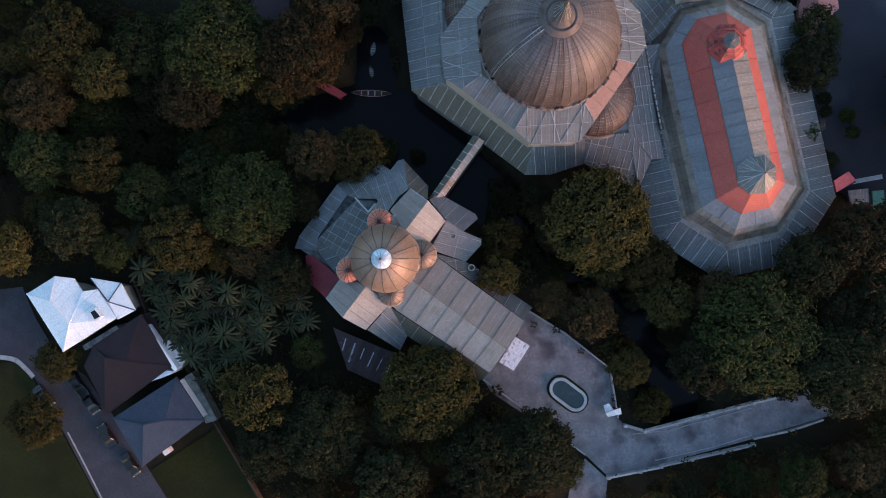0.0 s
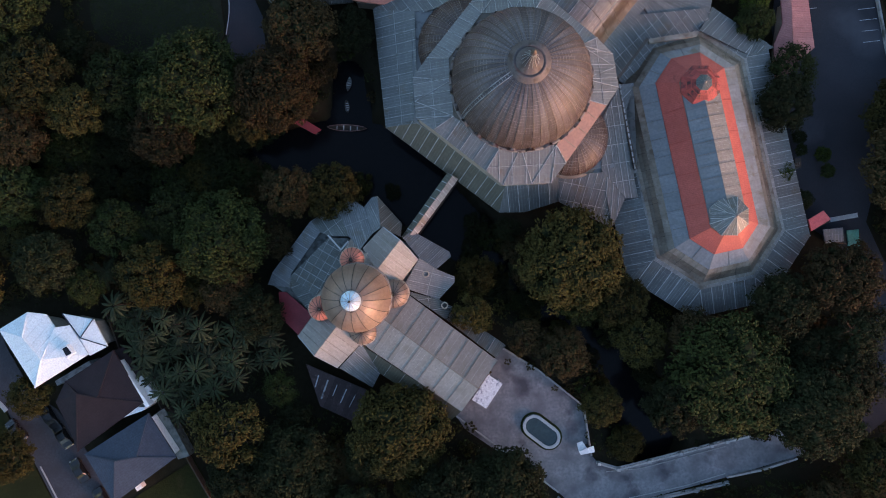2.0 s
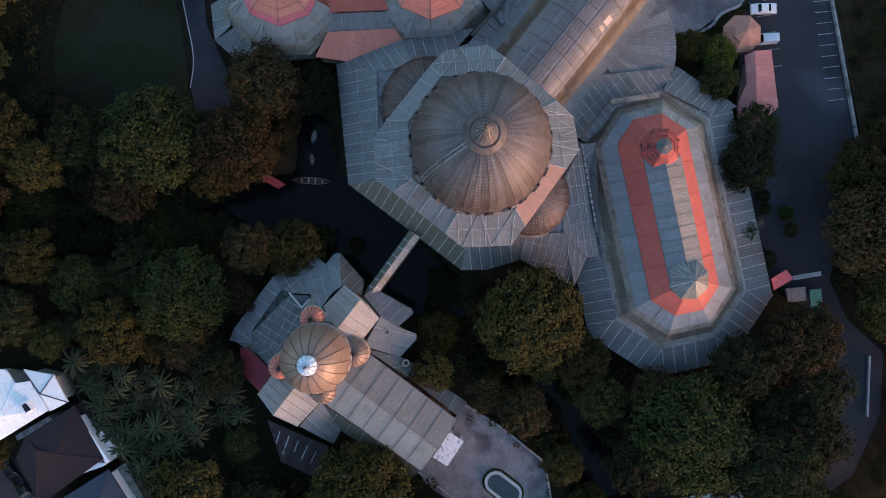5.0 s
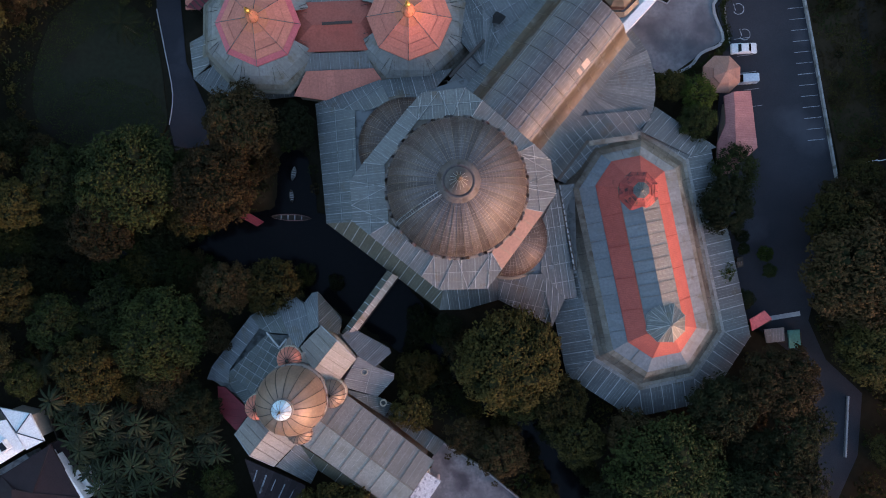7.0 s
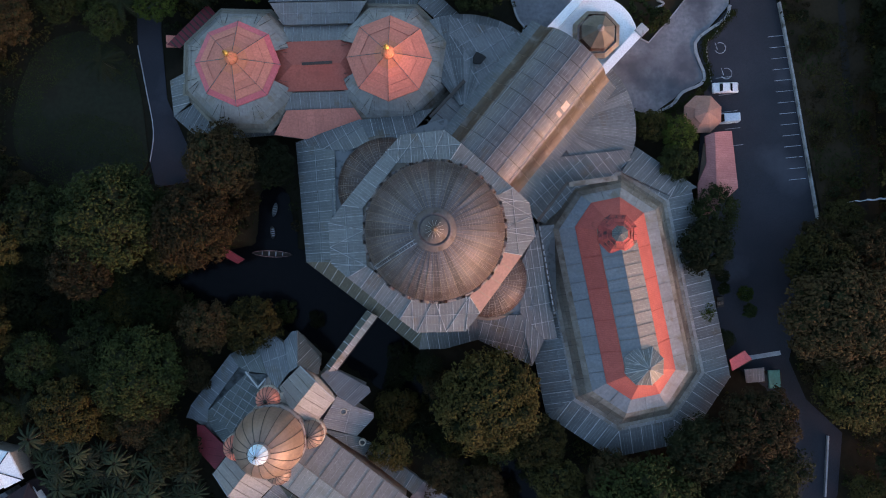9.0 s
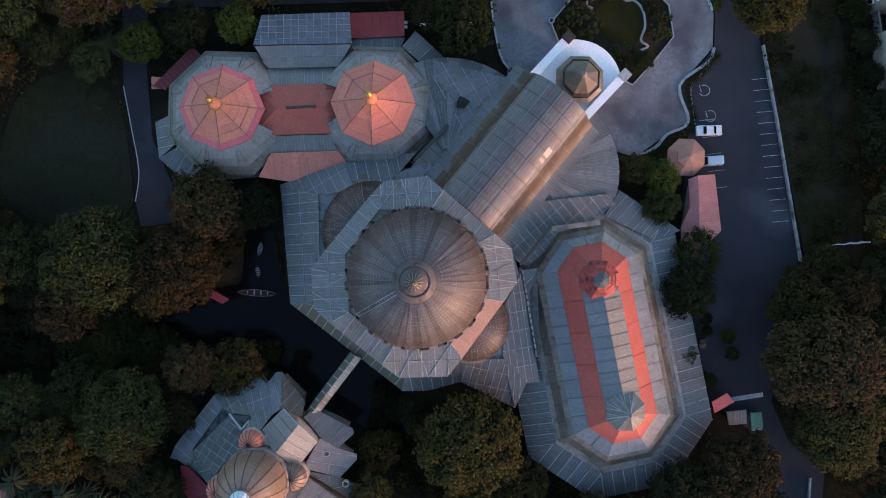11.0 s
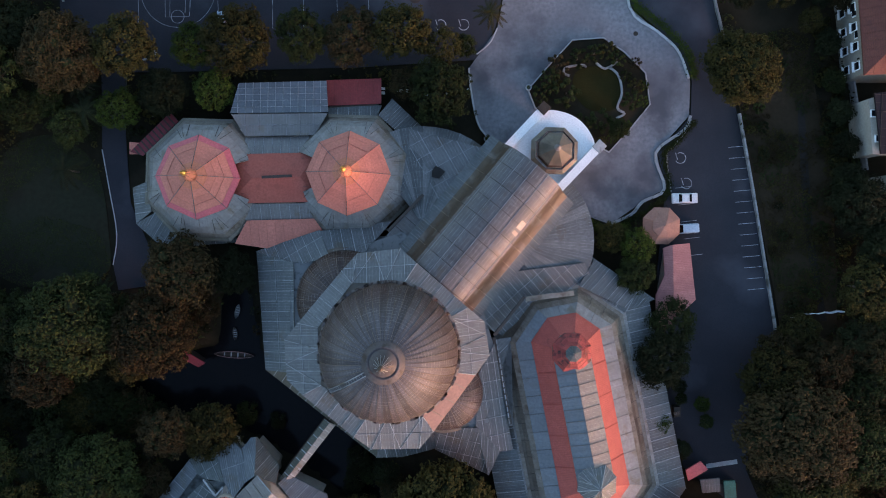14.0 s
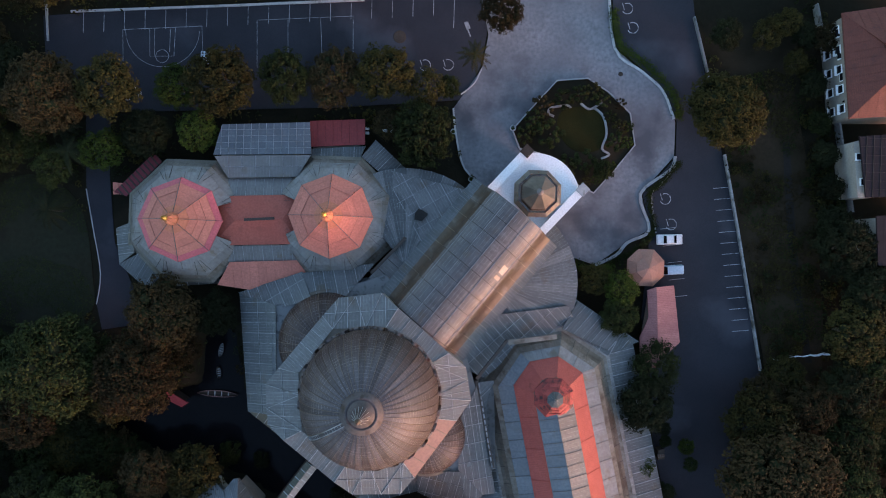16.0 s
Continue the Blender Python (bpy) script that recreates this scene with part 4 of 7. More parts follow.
def vault_sheet(a, b, curve, thick=0.07):
    """A bent sheet over a stretch of the vault's axis, its UV map in metres along and around."""
    bm = bmesh.new()
    uv = bm.loops.layers.uv.new("UVMap")
    rows, run = [], 0.0
    for k, (v, z) in enumerate(curve):
        if k:
            run += math.hypot((v - curve[k - 1][0]) * HW, z - curve[k - 1][1])
        spot = A0 + sd * v * HW
        rows.append((run, [bm.verts.new((*(spot + ax * d), z)) for d in (a, b)], [bm.verts.new((*(spot + ax * d), z + h)) for d, h in ((a, 0), (a, -thick), (b, -thick), (b, 0))]))
    for (r0, p, pe), (r1, q, qe) in zip(rows, rows[1:]):
        f = bm.faces.new((p[0], p[1], q[1], q[0]))
        f.smooth = True
        for l, t in zip(f.loops, ((a, r0), (b, r0), (b, r1), (a, r1))):
            l[uv].uv = t
        for m in range(3):
            bm.faces.new((pe[m], pe[m + 1], qe[m + 1], qe[m]))
    bmesh.ops.recalc_face_normals(bm, faces=bm.faces)
    for f in bm.faces:
        if f.smooth and f.normal.z < 0:
            f.normal_flip()
    return bm


BAYS = 9
for k in range(BAYS):
    a, b = LENGTH * k / BAYS + 0.02, LENGTH * (k + 1) / BAYS - 0.02
    for nm, curve, m in (("valley_sheet", cs[:3], "slate"), ("valley_sheet", cs[2:8], "rust_sheet"), ("vault_sheet", cs[7:15], "barrel"), ("vault_sheet", cs[14:23], "barrel"), ("vault_sheet", cs[22:30], "barrel"), ("valley_sheet", cs[29:35], "rust_sheet"), ("valley_sheet", cs[34:], "slate")):
        lift = rng.uniform(0, 0.02)
        part(nm, vault_sheet(a, b, [(v, z + lift) for v, z in curve]), M[m], nave)
for k in range(1, BAYS):
    d = LENGTH * k / BAYS
    part("vault_seam", vault_sheet(d - 0.05, d + 0.05, [(v, z + 0.05) for v, z in arch]), M["dark_seam"], nave)
for k in (2, 7, 12, 17, 22):
    v, z = arch[k]
    bars(nave, "long_seam", "seam", [((*(A0 + sd * v * HW), z + 0.04), (*(A1 + sd * v * HW), z + 0.04))], 0.07, 0.1)
bm = bmesh.new()
ends = []
for e, back in ((A1, -0.05), (A0, 0.05)):
    vs = [bm.verts.new((*(e + ax * back + sd * s * HW), z - 0.16)) for s, z in cs] + [bm.verts.new((*(e + ax * back + sd * s * HW), -0.2)) for s in (1.5, -1.5)]
    bm.faces.new(vs)
    ends.append(vs)
n = len(ends[0])
for i in range(n):
    bm.faces.new((ends[0][i], ends[0][(i + 1) % n], ends[1][(i + 1) % n], ends[1][i]))
bmesh.ops.recalc_face_normals(bm, faces=bm.faces)
part("body", bm, M["wall"], nave)
for d, w in ((16.4, 0.7), (17.6, 1.5)):
    part("repair_sheet", vault_sheet(d, d + w, [(v, z + 0.09) for v, z in arch[20:23]]), M["patch_sheet"], nave, "bright patched roof sheet")

# fan roofs on both sides of the nave
def fan(name, centre, r, a0, a1, z0, z1, n, label, r0=0.06):
    f = thing(name, label, "roof")
    for i in range(n):
        s, e = radians(a0 + (a1 - a0) * i / n), radians(a0 + (a1 - a0) * (i + 1) / n)
        pts = [(centre[0] + r * r0 * math.cos(s), centre[1] + r * r0 * math.sin(s), z1), (centre[0] + r * math.cos(s), centre[1] + r * math.sin(s), z0), (centre[0] + r * math.cos(e), centre[1] + r * math.sin(e), z0), (centre[0] + r * r0 * math.cos(e), centre[1] + r * r0 * math.sin(e), z1)]
        roof(f, pts, "slate" if i % 3 else "slate_pale", 3.0, 30, rib=0.08)
    bm = bmesh.new()
    line = [(centre[0] + (r - 0.4) * math.cos(radians(a0 + (a1 - a0) * k / 24)), centre[1] + (r - 0.4) * math.sin(radians(a0 + (a1 - a0) * k / 24))) for k in range(25)]
    strip(bm, line, 0.3, -0.3, z0 - 0.2)
    part("wall", bm, M["wall"], f)
    return f


fan("fan_roof", (35.8, 50.9), 14.6, -58, 62, 5.0, 7.9, 14, "curved fan-shaped slate-grey metal roof beside the nave")
fan("fan_roof", (20.9, 53.2), 16.8, 40, 128, 5.4, 7.9, 12, "curved fan-shaped slate-grey metal roof beside the nave")
part("flat_roof", slab([(6.2, 49.3), (13.9, 51.0), (25.4, 52.4), (22.8, 44.5), (14.0, 47.6)], 4.2, 5.4), M["slate"], nave, "flat grey link roof")
side = thing("link_roof", "patched grey sheet-metal link roof between the halls", "roof")
roof(side, [(19.1, 44.6, 7.2), (14.1, 50.1, 6.8), (19.6, 57.0, 6.8), (26.4, 53.4, 7.2)], "zinc_lined", 2.2, 3.2, ribs="dark_seam")
roof(side, [(18.1, 69.4, 5.6), (18.7, 56.0, 7.2), (26.4, 52.5, 7.9), (36.4, 65.1, 7.4), (28.8, 66.9, 6.4)], "slate_pale", 2.4, 2.8, rib=0.07)
roof(side, [(29.8, 37.4, 7.4), (37.1, 45.8, 7.6), (48.6, 47.5, 6.0), (50.9, 43.6, 5.0), (42.2, 41.4, 5.6), (34.9, 34.7, 6.0)], "slate", 1.5, 3, rib=0.08)
roof(side, [(50.6, 48.2, 4.6), (61.6, 41.6, 3.3), (56.7, 39.8, 5.4), (47.8, 43.6, 6.2)], "slate", 1.5, 9, rib=0.08)
bm = bmesh.new()
slab([(50.9, 47.4), (59.6, 41.9), (56.1, 40.2), (49.1, 43.9)], -0.3, 2.9, bm)
slab([(19.6, 56.0), (26.4, 52.4), (34.7, 63.3), (19.2, 66.6)], -0.3, 4.6, bm)
part("wall", bm, M["wall"], side)
part("valley_plate", slab([(35.5, 45.2), (41.0, 46.0), (40.5, 48.2), (37.2, 49.6)], 2.0, 6.75), M["slate"], side, "dark sheet in the valley between roofs")
bm = bmesh.new()
c = (23.2, 61.9)
pts = [(c[0] + r * math.cos(a), c[1] + r * math.sin(a)) for r, a in ((1.3, 0.2), (0.9, 1.1), (1.2, 1.9), (1.0, 2.8), (1.25, 3.8), (1.0, 5.0))]
slab(pts, 7.5, 7.72, bm)
part("hole_cover", bm, M["tyre"], side, "dark gap where a roof sheet is missing")
bm = bmesh.new()
rib(bm, (15.3, 51.9, 8.0), (20.9, 58.1, 8.0), 0.5, 0.5)
part("gutter", bm, M["dark_seam"], side, "dark deep gutter")

# ---- white porch with a small dome ----
porch = thing("porch", "white-painted entrance porch with an octagonal bronze dome", "porch")
pp = [(35.6, 66.6), (40.9, 73.1)] + [(40.9 + 8.8 * k / 10 + 2.1 * math.sin(math.pi * k / 10) ** 0.8 * 0.62, 73.1 - 6.0 * k / 10 + 2.1 * math.sin(math.pi * k / 10) ** 0.8 * 0.8) for k in range(1, 10)] + [(49.7, 67.1), (43.7, 59.9)]
part("canopy", slab(pp, 6.2, 7.0), M["white"], porch, "white rendered flat canopy with stained edges")
for a, b in (((34.8, 66.6), (40.6, 73.2)), ((43.3, 59.5), (50.1, 67.1))):
    bm = bmesh.new()
    strip(bm, [a, b], 1.4, -0.2, 8.0)
    part("parapet", bm, M["white"], porch)
    bm = bmesh.new()
    box(bm, (b[0], b[1], 8.1), (1.7, 1.7, 0.7), math.atan2(b[1] - a[1], b[0] - a[0]), 0.08)
    part("pier_cap", bm, M["timber"] if a[0] < 40 else M["kerb"], porch, "weather-blackened pier cap")
pc = (42.6, 66.2)
wall8(porch, pc, pc, 3.7, 6.8, 8.0, "bronze", "drum")
for lo, hi, m in (((3.9, 7.9), (3.2, 8.5), "bronze"), ((2.9, 8.5), (2.5, 9.6), "copper_dark"), ((2.7, 9.6), (0.35, 11.6), "bronze")):
    band(porch, pc, pc, lo, hi, m, 2.0, 6, rib=0.1, ribs="copper_seam", deck=False)
part("finial", turned([(0.5, 11.4), (0.6, 11.7), (0.3, 12.0), (0.35, 12.3), (0.1, 12.8), (0.02, 13.2)], 12, at=(*pc, 0)), M["copper"], porch)

# ---- long wing with red ring roof ----
wing = thing("long_wing", "long octagonal-ended wing with grey bell-cast roof and red tiled ring", "building")
WA, WB = (50.6, 12.0), (45.85, 33.1)
WO = (45.95, 32.2)
wall8(wing, WA, WO, 15.4, -0.5, 3.6)
band(wing, WA, WO, (16.2, 3.8), (11.2, 5.2), "slate", 1.9, 30, skip=(1, 2, 3), rib=0.12)
p, q = hull8(WA, WO, 16.2), hull8(WA, WO, 11.2)
roof(wing, [(*p[1], 3.8), (*p[0], 3.8), (*q[0], 5.4), (*q[1], 5.4)], "slate", 1.9, 30, rib=0.12)
roof(wing, [(*p[4], 3.8), (*Vector(p[4]).lerp(Vector(p[3]), 0.52), 3.8), (*Vector(q[4]).lerp(Vector(q[3]), 0.6), 5.4), (*q[4], 5.4)], "slate", 1.9, 30, rib=0.12)
roof(wing, [(*Vector(p[4]).lerp(Vector(p[3]), 0.5), 6.2), (36.5, 34.6, 7.2), (*q[3], 6.6), (*Vector(q[4]).lerp(Vector(q[3]), 0.5), 6.2)], "slate_pale", 1.9, 30, rib=0.1)
band(wing, WA, WO, (11.5, 5.25), (10.9, 5.5), "zinc", 3.0, 6, ribs="tan_seam", rib=0.05)
band(wing, WA, WO, (10.9, 5.5), (10.3, 5.55), "zinc_warm", 3.0, 6, ribs=None)
band(wing, WA, WO, (10.3, 5.55), (9.75, 5.95), "bronze", 3.0, 6, ribs="dark_seam", rib=0.05)
band(wing, WA, WO, (9.75, 5.95), (9.1, 6.75), "bronze", 3.0, 6, ribs="dark_seam", rib=0.05)
pale, mild = hull8(WA, WO, 8.2), hull8(WA, WO, 9.1)
inner = hull8(WA, WB, 5.75)
for i in range(8):
    j = (i + 1) % 8
    roof(wing, [(*mild[i], 6.75), (*mild[j], 6.75), (*pale[j], 7.5), (*pale[i], 7.5)], "zinc_warm", 3.0, 6, ribs="tan_seam", rib=0.05)
    # sunward faces get the paler sheet, the rest the cool shaded one
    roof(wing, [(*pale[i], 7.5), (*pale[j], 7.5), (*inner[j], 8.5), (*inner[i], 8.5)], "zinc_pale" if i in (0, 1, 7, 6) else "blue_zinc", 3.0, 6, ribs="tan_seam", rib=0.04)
wall8(wing, WA, WO, 10.2, 3.5, 5.0)
band(wing, WA, WB, (5.8, 8.75), (2.95, 11.3), "red", 5.0, 9, ribs="red_seam", rib=0.12)
wall8(wing, WA, WB, 2.9, 8.5, 11.7)
wu = (Vector(WB) - Vector(WA)).normalized()
wn_ = Vector((wu.y, -wu.x))
e0, e1 = Vector(WA) - wu * 1.2, Vector(WB) + wu * 0.6
# ridge roof: east slope tan as if sunlit, west slope cool as if shaded
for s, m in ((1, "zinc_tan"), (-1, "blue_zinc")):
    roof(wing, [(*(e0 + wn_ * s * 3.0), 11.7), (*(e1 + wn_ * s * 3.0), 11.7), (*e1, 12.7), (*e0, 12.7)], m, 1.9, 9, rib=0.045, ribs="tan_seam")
# grey turret: its eastern facets are painted paler for the sunlight
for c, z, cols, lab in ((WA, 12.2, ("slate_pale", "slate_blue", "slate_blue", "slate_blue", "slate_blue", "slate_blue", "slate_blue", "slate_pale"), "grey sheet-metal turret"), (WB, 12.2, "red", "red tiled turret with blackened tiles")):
    w8 = hull8(c, c, 2.9)
    wall8(wing, c, c, 2.75, 11.0, z, "bronze", "turret_wall")
    if cols == "red":
        band(wing, c, c, (3.1, z), (1.2, z + 1.5), "red_worn", 4.0, 0.75, rib=0.09, ribs="red_seam", deck=True)
        band(wing, c, c, (1.25, z + 1.6), (0.12, z + 2.0), "slate_dark", 2.0, 4, rib=0.05, deck=False)
    else:
        band(wing, c, c, (3.1, z), (0.12, z + 2.8), cols, 0.9, 9, rib=0.06, deck=True)
        o8 = hull8(c, c, 3.1)
        bars(wing, "turret_hip", "kerb", [((*o8[k], z + 0.08), (c[0], c[1], z + 2.95)) for k in range(8)], 0.09, 0.12)
    tt = z + (1.9 if cols == "red" else 2.7)
    part("turret_finial", turned([(0.2, tt), (0.28, tt + 0.25), (0.12, tt + 0.5), (0.03, tt + 1.2)], 10, at=(*c, 0)), M["copper"], wing)
bm = bmesh.new()
rib(bm, (38.6, 41.2, 8.0), (46.6, 42.5, 8.0), 0.8, 0.6)
part("parapet", bm, M["zinc_warm"], wing, "pale parapet ledge")
bm = bmesh.new()
rib(bm, (38.4, 41.6, 8.2), (33.5, 35.0, 8.2), 0.45, 0.7)
rib(bm, (33.5, 34.6, 7.4), (36.9, 20.0, 7.0), 0.5, 0.6)
part("valley_gutter", bm, M["dark_seam"], wing, "dark valley gutter between the roofs")
a, b = Vector((33.9, 34.4, 7.7)), Vector((36.7, 20.0, 7.3))
bars(wing, "flashing_sheet", "seam", [(a.lerp(b, (k + 0.2) / 14), a.lerp(b, (k + 0.2) / 14 + 0.05)) for k in range(14)], 0.22, 0.12)


# ---- domed church by the river ----
church = thing("domed_church", "cross-shaped church with a copper dome and grey metal roofs", "church")
CC = (-9.35, -1.5)
N0, N1 = Vector((-6.3, -4.2, 9.8)), Vector((10.5, -16.4, 9.8))
# nave slopes: light and shade put into the two sheet tones
roof(church, [tuple(N0), tuple(N1), (13.8, -12.2, 7.6), (-3.0, 0.1, 7.6)], "church_shaded", 2.9, 30, rib=0.1, ribs="tan_seam", along=None)
roof(church, [tuple(N0), tuple(N1), (7.8, -20.7, 7.6), (-8.7, -9.5, 7.6)], "church_lit", 2.9, 30, rib=0.08, ribs="tan_seam")
roof(church, [(7.8, -20.8, 7.2), (6.2, -22.8, 4.4), (-9.1, -13.1, 4.4), (-8.7, -9.9, 7.2)], "slate_moss", 2.9, 30, rib=0.09)
bm = bmesh.new()
rib(bm, N0 + Vector((0, 0, 0.08)), N1 + Vector((0, 0, 0.08)), 0.22, 0.14)
part("ridge_cap", bm, M["tan_seam"], church)
part("nave_body", slab([(12.5, -12.3), (7.0, -20.1), (-8.0, -10.2), (-3.0, -0.9)], -0.5, 7.2), M["wall"], church)
# transept arms: (ridge inner, ridge outer, west eave inner/outer, east eave inner/outer)
for ri, ro, wi, wo, ei, eo in (((-6.3, 2.9, 9.6), (-2.5, 7.9, 9.6), (-8.9, 6.5, 7.6), (-5.5, 10.1, 7.6), (-3.0, 0.1, 7.6), (0.4, 4.6, 7.6)),
                               ((-12.7, -6.2, 9.6), (-16.5, -11.2, 9.6), (-16.8, -4.3, 7.6), (-19.6, -8.2, 7.6), (-8.9, -9.2, 7.6), (-12.9, -13.5, 7.6))):
    # sunlit south-east slope painted paler than the shaded one
    roof(church, [ri, ro, wo, wi], "church_shaded", 1.7, 9, rib=0.06, ribs="tan_seam")
    roof(church, [ri, ro, eo, ei], "church_lit", 1.5, 9, rib=0.06, ribs="tan_seam")
    bm = bmesh.new()
    bm.faces.new([bm.verts.new(v) for v in (wo, ro, eo, (eo[0], eo[1], 0), (wo[0], wo[1], 0))])
    bmesh.ops.solidify(bm, geom=bm.faces[:], thickness=0.3)
    part("gable_wall", bm, M["wall"], church, "pale rendered gable wall")
    bm = bmesh.new()
    rib(bm, wo, ro, 0.16, 0.2), rib(bm, ro, eo, 0.16, 0.2)
    part("verge", bm, M["kerb"], church)
bm = bmesh.new()
slab([(-8.0, 6.6), (-5.6, 9.4), (-0.2, 4.7), (-3.4, 1.0)], -0.5, 7.2, bm)
slab([(-16.4, -4.9), (-19.0, -8.1), (-13.1, -12.8), (-9.9, -8.9)], -0.5, 7.2, bm)
slab([(-11.8, 4.4), (-17.5, -2.8), (-8.9, -9.9), (-2.3, -0.9), (-8.0, 5.8)], -0.5, 8.2, bm)
part("crossing_body", bm, M["wall"], church)
part("crossing_drum", turned([(5.7, 8.0), (5.7, 10.6), (5.45, 10.7)], 40, at=(*CC, 0)), M["copper"], church)
dome(church, (*CC, 0), [(5.35, 10.6), (5.55, 11.4)] + arc(5.6, 7.2, 11.6, 9, 5, 76), 16, "church_copper", "dark_seam", 0.07, name="dome_gore")
part("lantern_base", turned([(1.75, 18.3), (1.8, 18.9), (1.55, 19.0)], 24, at=(*CC, 0)), M["copper_dark"], church)
dome(church, (*CC, 0), arc(1.55, 1.5, 19.0, 5, 0, 88), 12, "white_blue", "kerb", 0.05, name="cap_gore")
part("finial", turned([(0.15, 20.3), (0.2, 20.7), (0.08, 21.0), (0.05, 22.2)], 8, at=(*CC, 0)), M["timber"], church)
for c, r, m in (((-10.5, 4.6), 2.05, "salmon"), ((-15.6, -3.5), 2.1, "salmon"), ((-3.5, -1.0), 2.4, "church_copper"), ((-8.6, -7.2), 2.3, "church_copper")):
    part("chapel_drum", turned([(r + 0.1, 6.0), (r + 0.1, 8.3), (r, 8.4)], 24, at=(*c, 0)), M["wall"], church)
    dome(church, (*c, 0), arc(r, 2.2, 8.3, 5, 0, 86), 16, m, "dark_seam", 0.07, name="chapel_gore")
# low side roofs
LOW = (("slate_blue", 2.4, 9, ((-25.7, 0.1, 3.4), (-24.9, 2.3, 3.4), (-18.3, 11.2, 3.6), (-16.5, 9.2, 4.8), (-21.5, 2.0, 4.8), (-21.5, -0.3, 4.6))),
       ("slate_dark", 1.4, 1.4, ((-21.5, 1.6, 5.1), (-14.6, 8.6, 5.5), (-11.4, 5.6, 6.8), (-12.8, 3.1, 6.8), (-17.0, -1.6, 6.2))),
       ("slate_dark", 1.8, 3, ((-21.6, -0.3, 4.2), (-21.5, 1.6, 5.0), (-17.2, -1.6, 5.4), (-17.8, -4.9, 5.2))),
       ("slate_dark", 1.8, 4, ((-18.3, 11.2, 3.6), (-13.9, 13.8, 3.8), (-11.3, 8.5, 6.7), (-14.6, 8.6, 5.6), (-16.5, 9.2, 4.8))),
       ("slate_blue", 1.8, 4, ((-13.9, 13.8, 3.8), (-11.7, 15.4, 3.8), (-9.0, 13.5, 4.2), (-7.2, 9.2, 7.3), (-9.3, 6.2, 7.4), (-11.3, 8.5, 6.7))),
       ("slate_blue", 2.2, 9, ((-9.1, 13.5, 4.4), (-7.8, 15.3, 3.8), (-6.8, 15.5, 3.8), (-5.9, 10.0, 7.4), (-7.2, 9.0, 7.3))),
       ("slate_dark", 2.0, 9, ((-6.8, 15.5, 3.8), (-2.5, 10.8, 3.8), (-2.6, 8.5, 7.0), (-5.9, 10.0, 7.4))),
       ("slate_blue", 2.2, 3, ((-2.3, 8.3, 6.2), (-0.8, 9.6, 4.2), (5.7, 6.0, 4.0), (6.0, 5.2, 4.0), (3.5, 3.0, 5.0), (0.6, 4.9, 6.4))),
              ("slate_blue", 2.4, 4, ((0.6, 4.9, 6.5), (3.5, 3.0, 5.0), (6.6, 1.7, 4.1), (6.6, 0.7, 4.0), (3.9, -2.2, 4.7), (-2.1, -0.1, 6.8))),
       ("slate_dark", 2.4, 4, ((-2.1, -0.5, 6.6), (3.9, -2.2, 4.6), (6.4, -3.6, 4.0), (5.2, -5.7, 4.4))),
       ("slate_dark", 2.0, 9, ((5.3, -5.8, 4.0), (6.7, -4.2, 3.4), (15.5, -10.1, 3.4), (13.8, -12.2, 4.2))),
       ("slate_blue", 1.8, 9, ((-12.7, -13.6, 7.3), (-8.9, -9.4, 7.4), (-6.0, -14.7, 4.6), (-7.4, -17.5, 3.8))),
       ("maroon", 1.2, 9, ((-23.8, -1.1, 3.8), (-22.4, -1.1, 4.0), (-17.6, -4.9, 5.4), (-20.1, -8.4, 4.8), (-23.3, -5.6, 3.8))),
       ("zinc_tan", 1.0, 9, ((-10.7, 8.5, 6.6), (-8.0, 5.0, 7.2), (-12.5, 5.6, 7.2))),
       ("zinc_tan", 1.0, 9, ((-8.9, -9.4, 7.0), (-11.1, -10.2, 6.8), (-9.0, -12.9, 5.6))))
for m, du, dv, pts in LOW:
    roof(church, list(pts), m, du, dv, rib=0.07, ribs=None if m == "maroon" else "seam")
for pts in (((-24.5, 0.1), (-18.1, 9.7), (-11.8, 14.2), (-8.3, 11.9), (-9.2, 7.0), (-17.5, -1.9)), ((-8.3, 10.4), (-7.1, 14.2), (-3.5, 10.7), (-3.3, 8.9)), ((-1.4, 8.5), (4.7, 5.6), (2.8, 3.0), (5.7, 1.1), (3.7, -1.4), (-1.9, 0.1)),
            ((-22.4, -2.1), (-18.3, -5.4), (-20.4, -8.0), (-23.2, -5.2)), ((-12.2, -13.7), (-9.2, -10.7), (-6.9, -14.8), (-7.9, -16.8)), ((5.0, -4.8), (6.7, -4.8), (14.3, -10.2), (13.4, -11.7))):
    part("low_wall", slab(pts, -2.5, 3.2), M["wall"], church)
bm = bmesh.new()
rib(bm, (-14.9, 8.7, 6.3), (-12.6, 6.2, 6.8), 0.25, 0.3), rib(bm, (-12.6, 6.2, 6.8), (-11.4, 7.7, 6.8), 0.25, 0.3)
part("parapet", bm, M["kerb"], church, "pale parapet edge")
for c, z in (((1.7, 2.2), 5.5), ((4.9, -3.2), 4.6)):
    bm = bmesh.new()
    strip(bm, [(c[0] + 0.5 * math.cos(k * math.pi / 10), c[1] + 0.5 * math.sin(k * math.pi / 10)) for k in range(20)], 0.18, z - 0.4, z + 0.5, closed=True)
    part("vent_pot", bm, M["gold_stone"], church, "pale round vent pot")
pt = thing("church_porch", "small speckled marble-clad church porch", "porch")
part("porch_roof", slab([(12.5, -15.2), (15.0, -16.7), (12.2, -21.0), (9.7, -19.5)], 3.6, 4.0), M["marble"], pt)
bm = bmesh.new()
